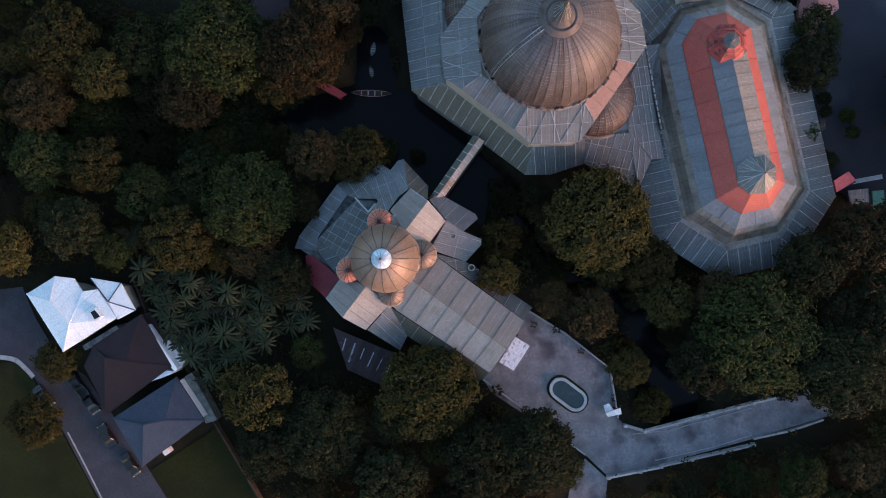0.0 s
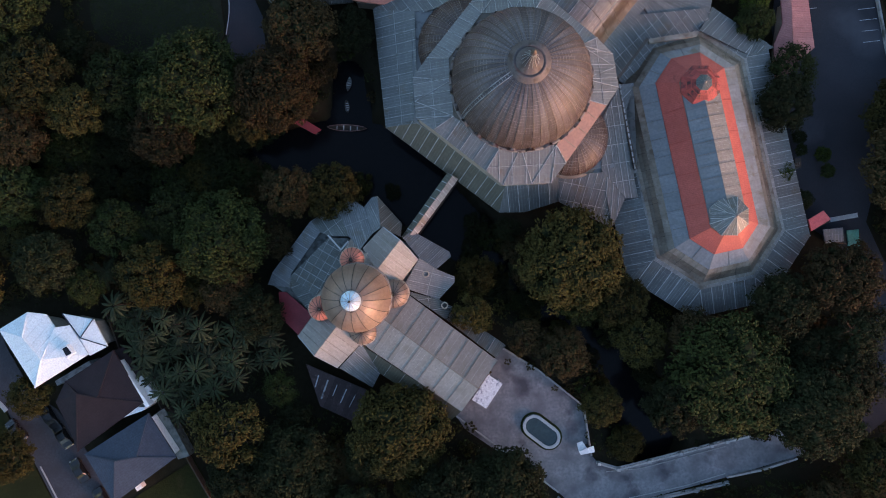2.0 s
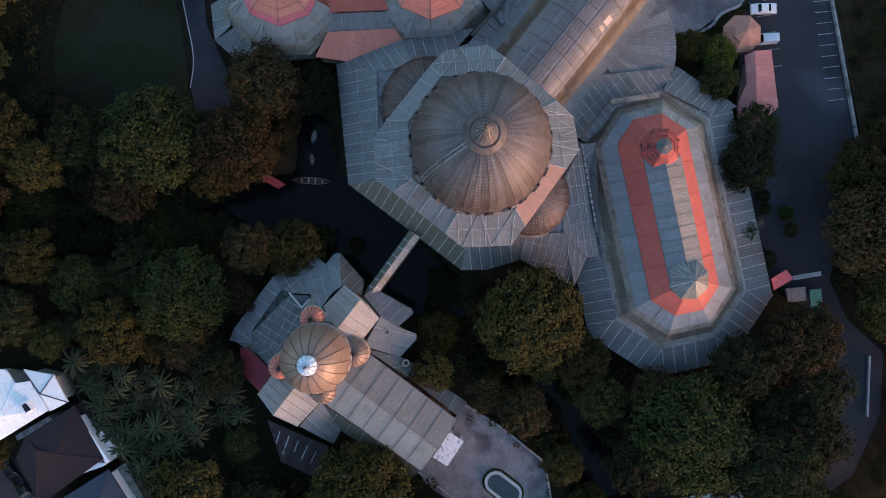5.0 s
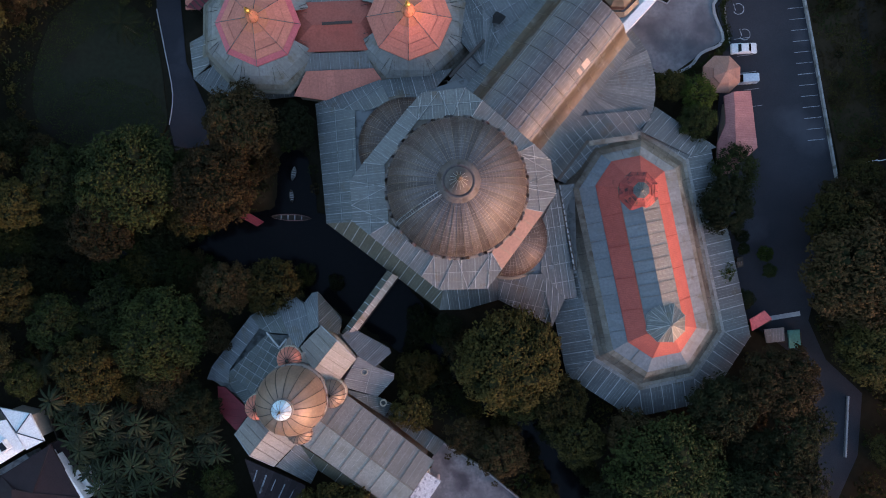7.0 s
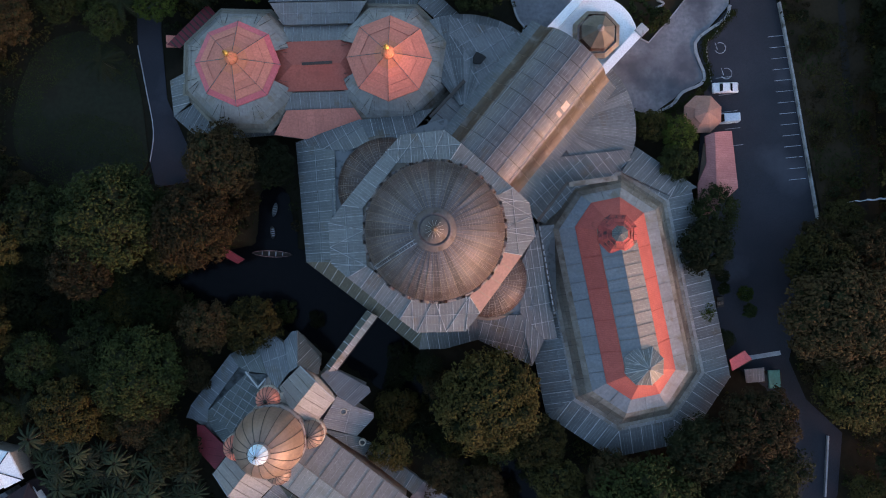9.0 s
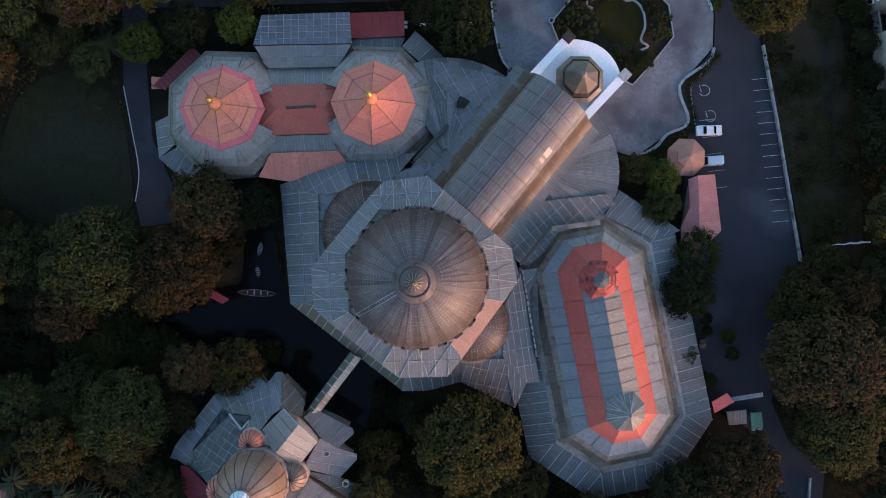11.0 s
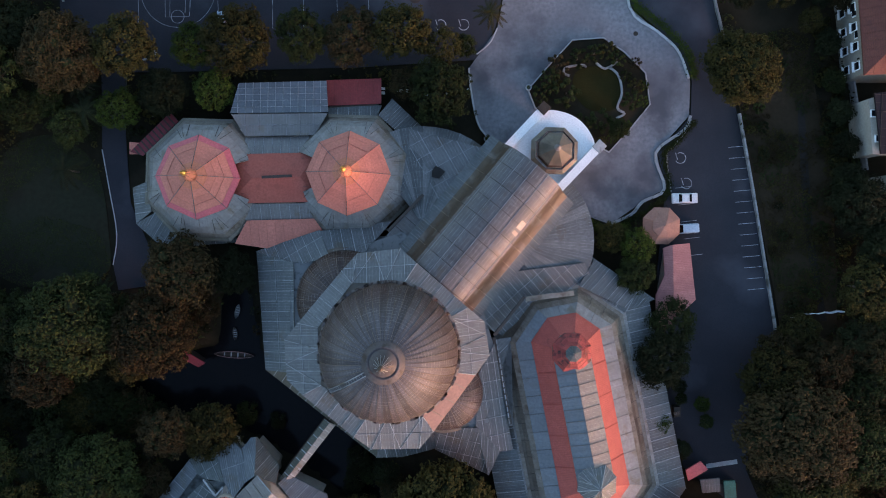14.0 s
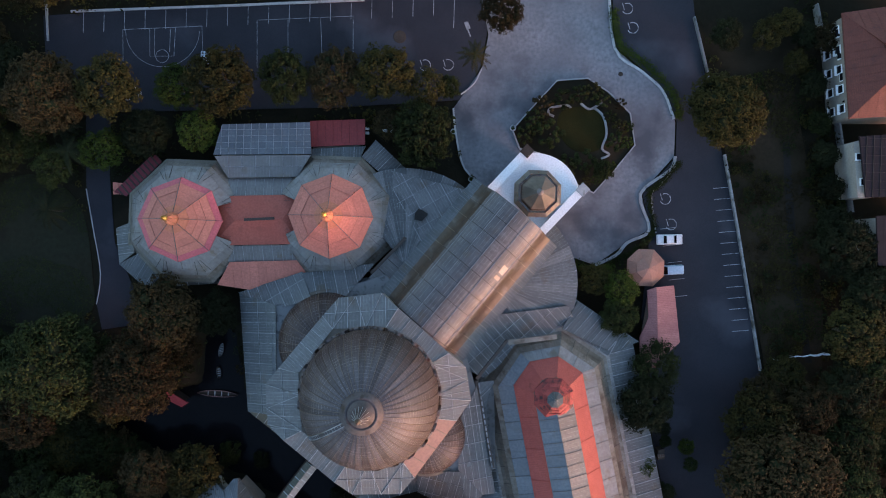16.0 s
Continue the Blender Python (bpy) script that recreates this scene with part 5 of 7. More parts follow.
for c in ((12.8, -15.9), (14.5, -16.9), (12.1, -20.5), (10.4, -19.6)):
    box(bm, (*c, 1.8), (0.4, 0.4, 3.7), 0.6, 0.04)
part("posts", bm, M["white"], pt)

part("flat_roof", slab([(-2.6, 7.9), (0.6, 6.4), (2.7, 4.5), (1.5, 2.0), (2.7, -0.5), (-1.7, -0.5), (-3.7, 0.1)], 3.2, 4.4), M["slate_blue"], church, "flat grey metal roof")
part("flat_roof", slab([(-14.6, 8.3), (-11.5, 8.2), (-9.0, 6.6), (-10.9, 3.9), (-13.8, 1.5), (-16.7, -2.8), (-19.1, 0.1)], 3.2, 5.6), M["slate_dark"], church, "flat grey metal roof")
part("flat_roof", slab([(-25.2, 0.3), (-18.0, 10.8), (-11.7, 14.9), (-9.2, 13.6), (-7.0, 14.9), (-3.3, 10.4), (-12.1, 4.0), (-18.0, -4.6)], 2.8, 3.45), M["slate_dark"], church, "flat grey metal roof")

# covered footbridge
bridge = thing("covered_bridge", "covered footbridge with a panelled grey metal roof over the river", "footbridge")
b0, b1 = [(-2.5, 8.6, 4.6), (-0.2, 8.4, 4.6)], [(5.2, 19.4, 5.4), (7.1, 18.4, 5.4)]
mid0, mid1 = Vector(b0[0]).lerp(Vector(b0[1]), 0.5), Vector(b1[0]).lerp(Vector(b1[1]), 0.5)
mid0.z, mid1.z = 5.2, 6.0
roof(bridge, [b0[0], b1[0], tuple(mid1), tuple(mid0)], "slate_moss", 1.7, 9, rib=0.12)
roof(bridge, [b0[1], b1[1], tuple(mid1), tuple(mid0)], "zinc", 1.7, 9, rib=0.12)
bm = bmesh.new()
strip(bm, [mid0[:2], mid1[:2]], 2.4, 0.3, 0.6)
part("deck", bm, M["timber"], bridge)
for k in range(8):
    t = (k + 0.5) / 8
    for s in (0, 1):
        a, b = Vector(b0[s]).lerp(Vector(b1[s]), t), mid0.lerp(mid1, t)
        c = a.lerp(b, 0.2)
        bm = bmesh.new()
        box(bm, (c.x, c.y, 0.9), (0.18, 0.18, 8.2), 0.9)
        part("post", bm, M["timber"], bridge)

# tattered dark shed beside the church
shed = thing("tin_shed", "sagging rusty dark tin shed with pale torn strips", "shed")
roof(shed, [(-19.1, -13.7, 3.0), (-8.5, -18.1, 3.0), (-10.1, -24.1, 2.4), (-16.7, -21.1, 2.4)], "rust_tin", 1.1, 9, ribs=None)
for k in range(6):
    bm = bmesh.new()
    a, b = Vector((-16.9, -15.6, 3.0)).lerp(Vector((-8.8, -19.6, 3.0)), k / 5.0), Vector((-18.1, -19.6, 2.8)).lerp(Vector((-11.0, -23.6, 2.6)), k / 5.0)
    b = a.lerp(b, rng.uniform(0.4, 0.9))
    rib(bm, (a.x, a.y, 3.05), (b.x, b.y, 2.85), rng.uniform(0.12, 0.3), 0.06)
    part("torn_strip", bm, M["paint"], shed, "pale torn sheet strip")
part("shed_body", slab([(-18.0, -14.8), (-9.5, -18.5), (-10.9, -23.1), (-16.0, -20.7)], -0.4, 2.2), M["timber"], shed)

# ---- twin red-roofed pavilion ----
twin = thing("twin_pavilion", "pavilion with two salmon octagonal roofs and a grey skirt roof", "building")
TW, TE = (-16.4, 59.7), (8.45, 61.15)
for c, tip, edge in ((TW, Vector((-14.9, 59.5)), "rose"), (TE, Vector((9.1, 61.1)), "salmon")):
    wall8(twin, c, c, 9.0, -0.5, 5.2)
    inner = (7,) if c is TW else (3,)
    band(twin, c, c, (10.5, 4.9), (9.9, 5.3), "bronze_grey", 9, 9, inner, ribs=None)
    band(twin, c, c, (9.9, 5.3), (9.2, 6.3), "zinc_warm", 9, 9, inner, ribs=None)
    band(twin, c, c, (9.2, 6.3), (8.2, 7.5), "zinc_pale", 9, 9, inner, ribs=None)
    band(twin, c, c, (8.2, 7.5), (5.6, 9.2), "zinc_pale", 4, 9, inner, ribs="tan_seam", rib=0.05)
    wall8(twin, c, (c[0] + 0.02 * math.sin(math.pi / 8), c[1] + 0.02 * math.cos(math.pi / 8)), 6.1, 8.0, 9.5)
    c2 = (c[0] + 0.02 * math.sin(math.pi / 8), c[1] + 0.02 * math.cos(math.pi / 8))
    band(twin, c, c2, (6.5, 9.5), (5.6, 9.95), edge, 9.0, 9, ribs=None)
    band(twin, c, c2, (5.6, 10.0), (3.2, 11.05), "salmon", 9, 1.6, ribs="salmon_seam", rib=0.04)
    band(twin, c, c2, (3.3, 11.17), (2.1, 11.75), "salmon", 9.0, 9, ribs=None)
    band(twin, c, c2, (2.2, 11.9), (0.9, 12.6), "salmon_warm", 9.0, 9, ribs=None)
    cap = part("cap_dome", turned([(1.0, 12.8), (1.05, 13.6), (0.8, 14.6), (0.35, 15.5)], 16, at=(*c, 0)), M["salmon_warm"], twin, "orange ribbed cap")
    bm = bmesh.new()
    for k in range(8):
        a = k * math.pi / 4
        rib(bm, (c[0] + 1.05 * math.cos(a), c[1] + 1.05 * math.sin(a), 13.6), (c[0] + 0.4 * math.cos(a), c[1] + 0.4 * math.sin(a), 15.5), 0.1, 0.1)
    part("cap_ribs", bm, M["gold_dark"], cap)
    part("finial", turned([(0.3, 15.4), (0.45, 15.9), (0.38, 16.3), (0.15, 16.6), (0.3, 16.9), (0.05, 17.5)], 12, at=(*c, 0)), M["gold"], twin, "gilded finial")
    o, i8 = hull8(c, c2, 6.53), hull8(c, c2, 1.0)
    bars(twin, "hip_ridge", "copper_dark", [((*o[k], 9.56), (*i8[k], 12.66)) for k in range(8)], 0.075, 0.12)
    for k in range(8):
        a = k * math.pi / 4 + math.pi / 8
        bars(twin, "hip_strap", "dark_seam", [((c[0] + 7.3 * math.cos(a + e * 0.5), c[1] + 7.3 * math.sin(a + e * 0.5), 8.62), (c[0] + 9.4 * math.cos(a + e), c[1] + 9.4 * math.sin(a + e), 7.0)) for e in (-0.13, 0.02, 0.12)], 0.035, 0.11)
sa = [(-11.7, 63.9, 7.4), (3.0, 64.7, 7.4), (3.3, 56.4, 7.4), (-11.8, 55.6, 7.4)]
r0, r1 = (-7.6, 59.9, 8.6), (0.3, 60.4, 8.6)
for pts in ([sa[0], sa[1], r1, r0], [sa[3], sa[2], r1, r0], [sa[0], sa[3], r0], [sa[1], sa[2], r1]):
    roof(twin, pts, "brick_red", 20, 20, ribs=None)
bm = bmesh.new()
rib(bm, (-6.0, 60.1, 8.7), (-1.0, 60.5, 8.7), 0.45, 0.2)
part("ridge_slot", bm, M["dark_seam"], twin, "narrow black ridge vent slot")
part("link_body", slab([(-11.9, 68.5), (2.6, 69.0), (3.2, 52.5), (-11.3, 52.0)], -0.5, 5.2), M["wall"], twin)
roof(twin, [(-11.0, 64.0, 6.8), (2.6, 64.7, 6.8), (2.3, 67.7, 5.6), (-9.7, 67.1, 5.6)], "zinc_lined", 1.6, 9, rib=0.06)
roof(twin, [(-11.6, 55.5, 6.8), (3.2, 56.3, 6.8), (3.3, 53.5, 5.6), (-9.2, 52.9, 5.6)], "zinc_lined", 1.6, 9, rib=0.06)
roof(twin, [(-9.7, 67.2, 6.2), (2.1, 67.8, 6.2), (4.2, 71.5, 6.4), (-12.1, 70.8, 6.4)], "zinc_lined", 2.2, 2.0, rib=0.05)
for pts, m in (([(-11.2, 76.3, 5.6), (3.7, 77.2, 5.6), (4.3, 71.7, 6.4), (-12.3, 71.0, 6.4)], "slate_grid"),
               ([(-29.6, 58.0, 3.6), (-28.8, 51.8, 3.6), (-25.5, 54.0, 5.4), (-26.6, 59.0, 5.2)], "slate"), ([(-28.8, 51.8, 3.6), (-24.1, 47.8, 3.6), (-19.9, 51.0, 5.2), (-24.8, 53.9, 5.2)], "slate"),
               ([(-24.2, 47.8, 3.4), (-11.2, 49.1, 3.4), (-11.5, 50.9, 5.0), (-20.0, 50.6, 5.0)], "slate"),
               ([(12.7, 71.7, 5.2), (14.9, 74.8, 4.0), (20.9, 69.5, 4.0), (16.0, 69.0, 5.2)], "slate"), ([(3.6, 72.9, 3.4), (13.1, 73.8, 3.4), (12.2, 70.8, 5.0), (4.1, 70.6, 5.0)], "slate")):
    roof(twin, pts, m, 1.3 if m == "slate_grid" else 1.8, 1.1 if m == "slate_grid" else 9, rib=0.07)
for pts, m in (([(-11.2, 48.9, 5.0), (-9.0, 52.9, 5.9), (2.4, 53.6, 5.9), (4.5, 50.8, 5.2), (-4.5, 48.1, 4.7)], "salmon"), ([(3.2, 77.9, 2.9), (12.8, 78.5, 2.9), (13.0, 74.0, 3.6), (3.6, 73.3, 3.6)], "red_sheet")):
    roof(twin, pts, m, 1.4, 9, ribs=None)
perg = thing("pergola", "dark red slatted pergola roof beside the pavilion", "pergola")
roof(perg, [(-30.4, 64.3, 3.2), (-23.6, 71.4, 3.2), (-22.0, 69.8, 3.6), (-28.0, 63.6, 3.6)], "maroon", 0.9, 9, ribs="timber", rib=0.25, deck=False)
roof(perg, [(-30.7, 66.0, 3.0), (-28.7, 65.9, 3.0), (-28.7, 64.0, 3.0), (-30.6, 63.9, 3.0)], "salmon", 0.9, 9, ribs=None)
bm = bmesh.new()
for c in ((-30.5, 64.6), (-24.4, 70.9), (-23.2, 69.6), (-28.5, 64.2)):
    box(bm, (*c, 1.4), (0.18, 0.18, 3.6))
part("posts", bm, M["timber"], perg)
for pts in (((-11.2, 76.2), (2.7, 76.9), (3.1, 71.2), (-12.2, 70.6)), ((3.9, 77.3), (12.3, 77.8), (12.1, 71.5), (3.9, 71.2)), ((-10.7, 49.3), (-9.0, 52.1), (1.3, 52.6), (3.0, 51.1), (-4.9, 48.7))):
    part("annex_wall", slab(pts, -0.4, 2.7), M["wall"], twin)
for a, b in (((15.5, 77.0), (16.5, 77.0)), ((16.8, 77.0), (17.7, 77.0)), ((18.0, 77.1), (19.0, 77.1)), ((12.4, 77.3), (13.3, 77.3)), ((12.4, 76.5), (13.3, 76.5))):
    bench = thing("bench", "pale slatted garden bench on the terrace", "bench", group="terrace benches")
    bm = bmesh.new()
    strip(bm, [a, b], 0.5, 0.42, 0.5)
    part("seat", bm, M["white"], bench)
    for t in (0.15, 0.85):
        bm = bmesh.new()
        box(bm, (a[0] + (b[0] - a[0]) * t, a[1] + (b[1] - a[1]) * t, 0.2), (0.3, 0.3, 0.5), 0, 0.02)
        part("leg", bm, M["kerb"], bench)

# ---- garden island, fountain, low walls ----
ISLE = [(38.7, 78.0), (42.4, 82.5), (46.3, 87.0), (51.8, 87.6), (55.6, 85.2), (59.5, 81.6), (60.5, 76.0), (57.4, 71.9), (53.5, 67.3), (49.4, 69.2), (43.7, 74.0), (40.1, 74.7)]
single("garden_bed", slab(ISLE, -0.2, 0.22), M["earth"], "planted island bed inside the forecourt", "garden bed", kind="structure")
kerb(ISLE + ISLE[:1], 0.22, 0.5, "low pale wall round the garden island", smooth=0, name="garden_wall")
LAWN2 = smooth_line([(47.0, 81.1), (49.4, 82.4), (53.0, 82.2), (55.1, 79.9), (54.9, 75.9), (52.7, 74.5), (49.2, 75.0), (46.8, 78.1)], 4, True)
single("garden_lawn", slab(LAWN2, 0.1, 0.28), M["moss_lawn"], "olive-brown lawn in the garden island", "lawn", kind="structure")
for ln in ([(53.0, 82.4), (54.7, 80.9), (55.4, 77.9), (54.7, 75.2), (56.0, 74.2), (54.6, 73.4)], [(46.0, 80.6), (45.0, 81.1), (45.4, 82.1), (48.2, 82.6), (48.9, 82.2)], [(50.6, 83.1), (52.3, 82.1), (54.4, 83.4)]):
    kerb(ln, 0.36, 0.6, "winding low pale garden wall", "old_wall", name="garden_wall")


def basin(name, at, length, width, turn, label):
    f = thing(name, label, "fountain")
    def oval(l, w, n=14):
        out = []
        for s in (1, -1):
            for k in range(n + 1):
                a = radians(-90 + 180 * k / n) + (0 if s > 0 else math.pi)
                x, y = s * (l - w) / 2 + w / 2 * math.cos(a), w / 2 * math.sin(a)
                out.append((at[0] + x * math.cos(turn) - y * math.sin(turn), at[1] + x * math.sin(turn) + y * math.cos(turn)))
        return out
    bm = bmesh.new()
    strip(bm, oval(length - 0.4, width - 0.4), 0.5, 0.0, 0.75, closed=True)
    part("rim", bm, M["pool_rim"], f, "pale blue-grey stone rim")
    part("water", slab(oval(length - 0.6, width - 0.6), 0.0, 0.45), M["pool_water"], f, "dark green-blue water")
    bm = bmesh.new()
    strip(bm, oval(length + 0.45, width + 0.45), 0.45, 0.0, 0.13, closed=True)
    part("dark_border", bm, M["hedge"], f, "dark planted border")
    return f


basin("fountain", (22.2, -25.8), 7.2, 3.9, math.atan2((25.3, -28.1)[1] - (19.2, -23.5)[1], (25.3, -28.1)[0] - (19.2, -23.5)[0]), "oblong pale-rimmed fountain basin on the forecourt")


def balustrade(a, b, label="weathered pale balustrade along the drive"):
    f = thing("balustrade", label, "balustrade", group="drive balustrades")
    A, B = Vector(a), Vector(b)
    n = max(2, int((B - A).length / 0.55))
    for z0, z1, w, nm in ((0.0, 0.2, 0.45, "plinth"), (0.85, 1.02, 0.32, "rail")):
        bm = bmesh.new()
        strip(bm, [a, b], w, z0, z1)
        part(nm, bm, M["kerb"], f)
    me = mesh_of("baluster", turned([(0.09, 0.2), (0.14, 0.4), (0.07, 0.6), (0.11, 0.86)], 8), M["kerb"])
    pier = mesh_of("pier", box(bmesh.new(), (0, 0, 0.6), (0.55, 0.55, 1.25), 0, 0.04), M["kerb"])
    for k in range(n + 1):
        ob = new("pier" if k % 10 == 0 else "baluster", pier if k % 10 == 0 else me)
        ob.parent = f
        p = A.lerp(B, k / n)
        ob.location = (p.x, p.y, 0)


for a, b in (((35.8, -32.3), (54.9, -27.3)), ((29.3, -40.5), (38.3, -38.7)), ((38.6, -38.5), (55.5, -34.6)), ((32.3, -31.3), (35.8, -32.3)), ((54.9, -27.3), (59.2, -26.3))):
    balustrade(a, b)
kerb([(15.2, -11.0), (21.7, -15.0), (29.6, -21.2), (31.0, -29.9)], 0.3, 0.9, "low weathered forecourt wall", smooth=0, name="garden_wall")
kerb([(33.8, -32.9), (39.9, -32.3), (54.9, -28.3)], 0.15, 0.2, "thin pale drive edging", smooth=0)
kerb([(37.8, -37.6), (47.9, -35.3), (54.9, -33.1)], 0.15, 0.2, "thin pale drive edging", smooth=0)
kerb([(55.1, -33.7), (61.5, -32.3), (67.5, -30.3)], 0.35, 0.6, "pale low wall beside the drive", smooth=0, name="garden_wall")
kerb([(7.1, -23.2), (12.2, -26.9), (25.3, -36.6)], 0.25, 0.4, "low dark forecourt edging", smooth=0)
ks = thing("sheeted_stall", "small stall covered with a bright white tarpaulin", "stall")
part("tarpaulin", slab([(28.5, -28.8), (31.1, -27.8), (31.3, -28.9), (28.9, -29.4)], 2.0, 2.15), M["white_metal"], ks)
part("tarpaulin_flap", slab([(28.2, -27.5), (29.2, -27.1), (30.0, -28.3), (28.6, -28.9)], 1.6, 1.75), M["white_metal"], ks)
part("stall_body", slab([(29.0, -28.1), (30.6, -28.1), (31.0, -29.1), (29.4, -29.3)], 0, 1.7), M["timber"], ks)


# ---- long wooden boat and smaller craft on the water ----
def boat(at, length, beam, turn, label, hull="timber", rail="rail_red"):
    b = thing("boat", label, "boat", (at[0], at[1], -4.02))
    b.rotation_euler = (0, 0, turn)
    n = 12
    def ringpts(f, z):
        out = []
        for k in range(n + 1):
            x = -length / 2 + length * k / n
            w = beam / 2 * f * (1 - (2 * k / n - 1) ** 2) ** 0.7
            out.append((x, w, z + 0.35 * abs(2 * k / n - 1) ** 3))
        return out + [(x, -y, zz) for x, y, zz in reversed(out[1:-1])]
    bm = bmesh.new()
    rings = [[bm.verts.new(p) for p in ringpts(f, z)] for f, z in ((0.5, 0.0), (1.0, 0.45), (0.85, 0.45), (0.45, 0.1))]
    for p, q in zip(rings, rings[1:]):
        for k in range(len(p)):
            bm.faces.new((p[k], p[(k + 1) % len(p)], q[(k + 1) % len(p)], q[k]))
    bm.faces.new(rings[-1])
    part("hull", bm, M[hull], b)
    bm = bmesh.new()
    rails = [[bm.verts.new(p) for p in ringpts(f, z)] for f, z in ((1.06, 0.45), (1.06, 0.53), (0.92, 0.53), (0.92, 0.45))]
    for p, q in zip(rails, rails[1:] + rails[:1]):
        for k in range(len(p)):
            bm.faces.new((p[k], p[(k + 1) % len(p)], q[(k + 1) % len(p)], q[k]))
    bmesh.ops.recalc_face_normals(bm, faces=bm.faces)
    part("gunwale", bm, M[rail], b, "pale reddish gunwale")
    for k in (3, 5, 7, 9):
        x = -length / 2 + length * k / n
        w = beam * 0.8 * (1 - (2 * k / n - 1) ** 2) ** 0.7
        part("thwart", box(bmesh.new(), (x, 0, 0.36), (0.2, w, 0.05)), M["kerb"], b)
    return b


boat((-13.1, 28.5), 7.4, 1.15, -0.03, "long slender dark wooden boat with pale gunwales")
boat((-12.8, 36.5), 2.6, 0.9, 1.4, "small dark grey swan-necked pedal boat", "slate_dark", "slate")
boat((-13.1, 32.4), 2.4, 0.8, 1.7, "small dark pedal boat", "timber", "slate_dark")
rf = thing("boathouse_roof", "small rusty red lean-to roof at the water's edge", "shed")
roof(rf, [(-22.7, 30.8, 1.2), (-17.1, 27.5, 0.4), (-18.3, 26.7, 0.4), (-23.9, 29.6, 1.2)], "maroon", 1, 9, ribs=None)
part("posts", slab([(-22.4, 30.0), (-18.3, 27.5), (-18.8, 27.3), (-22.9, 29.6)], -4, 0.2), M["timber"], rf)


# ---- gazebo, lodge and sheds along the lane ----
gz = thing("gazebo", "octagonal two-tier terracotta gazebo beside the lane", "gazebo")
gc = (62.5, 54.4)
wall8(gz, gc, gc, 2.4, 0, 2.9)
band(gz, gc, gc, (3.2, 2.8), (1.7, 3.9), "terracotta", 9, 9, ribs="terracotta", rib=0.12)
band(gz, gc, gc, (1.9, 4.1), (0.08, 4.9), "terracotta", 9, 9, ribs="terracotta", rib=0.1)
lodge = thing("lodge", "long low lodge with a pink ribbed roof", "building")
lr = [(64.1, 51.1, 4.2), (63.9, 37.1, 4.2)]
roof(lodge, [(62.7, 50.5, 3.6), lr[0], (64.9, 40.9, 4.2), (64.6, 37.3, 3.8), (62.2, 36.7, 2.8), (61.9, 42.3, 2.8), (63.1, 45.8, 3.4)], "pink_tile", 0.9, 9, ribs=None, along=0.1)
roof(lodge, [lr[0], (67.3, 51.5, 3.4), (68.7, 41.7, 3.4), (67.1, 40.3, 3.6), (64.8, 38.5, 4.2)], "pink_tile", 0.9, 9, ribs=None, along=0.1)
part("lodge_body", slab([(63.7, 49.7), (67.2, 50.8), (68.3, 41.9), (64.5, 37.8), (62.9, 37.7), (62.8, 41.7)], -0.2, 2.6), M["wall"], lodge)
bx = thing("utility_box", "rust-brown utility cabinet against the wing", "cabinet")
part("body", slab([(66.0, 22.6), (67.1, 22.8), (67.2, 21.0), (66.1, 20.8)], 0, 2.0), M["timber"], bx)
roof(bx, [(65.9, 21.8, 2.2), (67.0, 22.1, 2.2), (67.2, 21.0, 1.9), (66.2, 20.8, 1.9)], "copper", 2, 2, ribs=None)
st = thing("market_stall", "roadside stall with grey tin and green tarpaulin roofs", "stall")
roof(st, [(70.8, 10.2, 2.6), (74.2, 10.6, 2.6), (74.5, 8.2, 2.3), (71.4, 7.8, 2.3)], "slate_pale", 1, 9, ribs=None)
roof(st, [(74.9, 10.1, 2.6), (76.9, 10.3, 2.6), (77.4, 7.1, 2.2), (75.4, 6.9, 2.2)], "green_tarp", 2, 9, ribs=None)
roof(st, [(68.1, 11.9, 2.8), (70.7, 13.5, 2.8), (72.2, 12.0, 2.4), (68.8, 9.9, 2.4)], "rose", 1, 9, ribs=None)
part("stall_body", slab([(71.9, 9.3), (77.5, 9.7), (77.5, 7.5), (72.1, 8.2)], 0, 2.1), M["timber"], st)
part("stall_back", slab([(69.5, 11.5), (71.3, 12.5), (72.3, 11.7), (69.7, 10.3)], 0, 2.3), M["timber"], st)
tent = thing("white_banner", "crumpled white banner strung between posts", "banner")
bm = bmesh.new()
a, b = Vector((88.9, 39.8, 2.6)), Vector((95.0, 40.5, 2.6))
for k in range(9):
    p, q = a.lerp(b, k / 9), a.lerp(b, (k + 1) / 9)
    rib(bm, p + Vector((0, 0.1 * math.sin(k * 2), 0)), q + Vector((0, 0.1 * math.sin(k * 2 + 2), 0)), 0.12 + 0.14 * (k > 3), 0.5)
part("cloth", bm, M["white_metal"], tent)
bm = bmesh.new()
for p in (a, b, Vector((85.8, 39.1, 2.6))):
    box(bm, (p.x, p.y, 1.2), (0.1, 0.1, 3.0))
rib(bm, a, (85.8, 39.1, 2.6), 0.06, 0.06)
part("posts", bm, M["seam"], tent)


# ---- houses ----
def house(label, faces, body, eave, material, wall_m="wall", ridges=()):
    h = thing("house", label, "house", group="neighbouring houses")
    for f in faces:
        roof(h, f, material, 1.4 if material == "white_roof" else 40, 40, ribs=None)
    part("wall", slab(body, -0.3, eave), M[wall_m], h)
    bm = bmesh.new()
    for a, b in ridges:
        rib(bm, (a[0], a[1], a[2] + 0.06), (b[0], b[1], b[2] + 0.06), 0.22, 0.14)
    if ridges:
        part("ridge_tiles", bm, M[material], h)
    return h


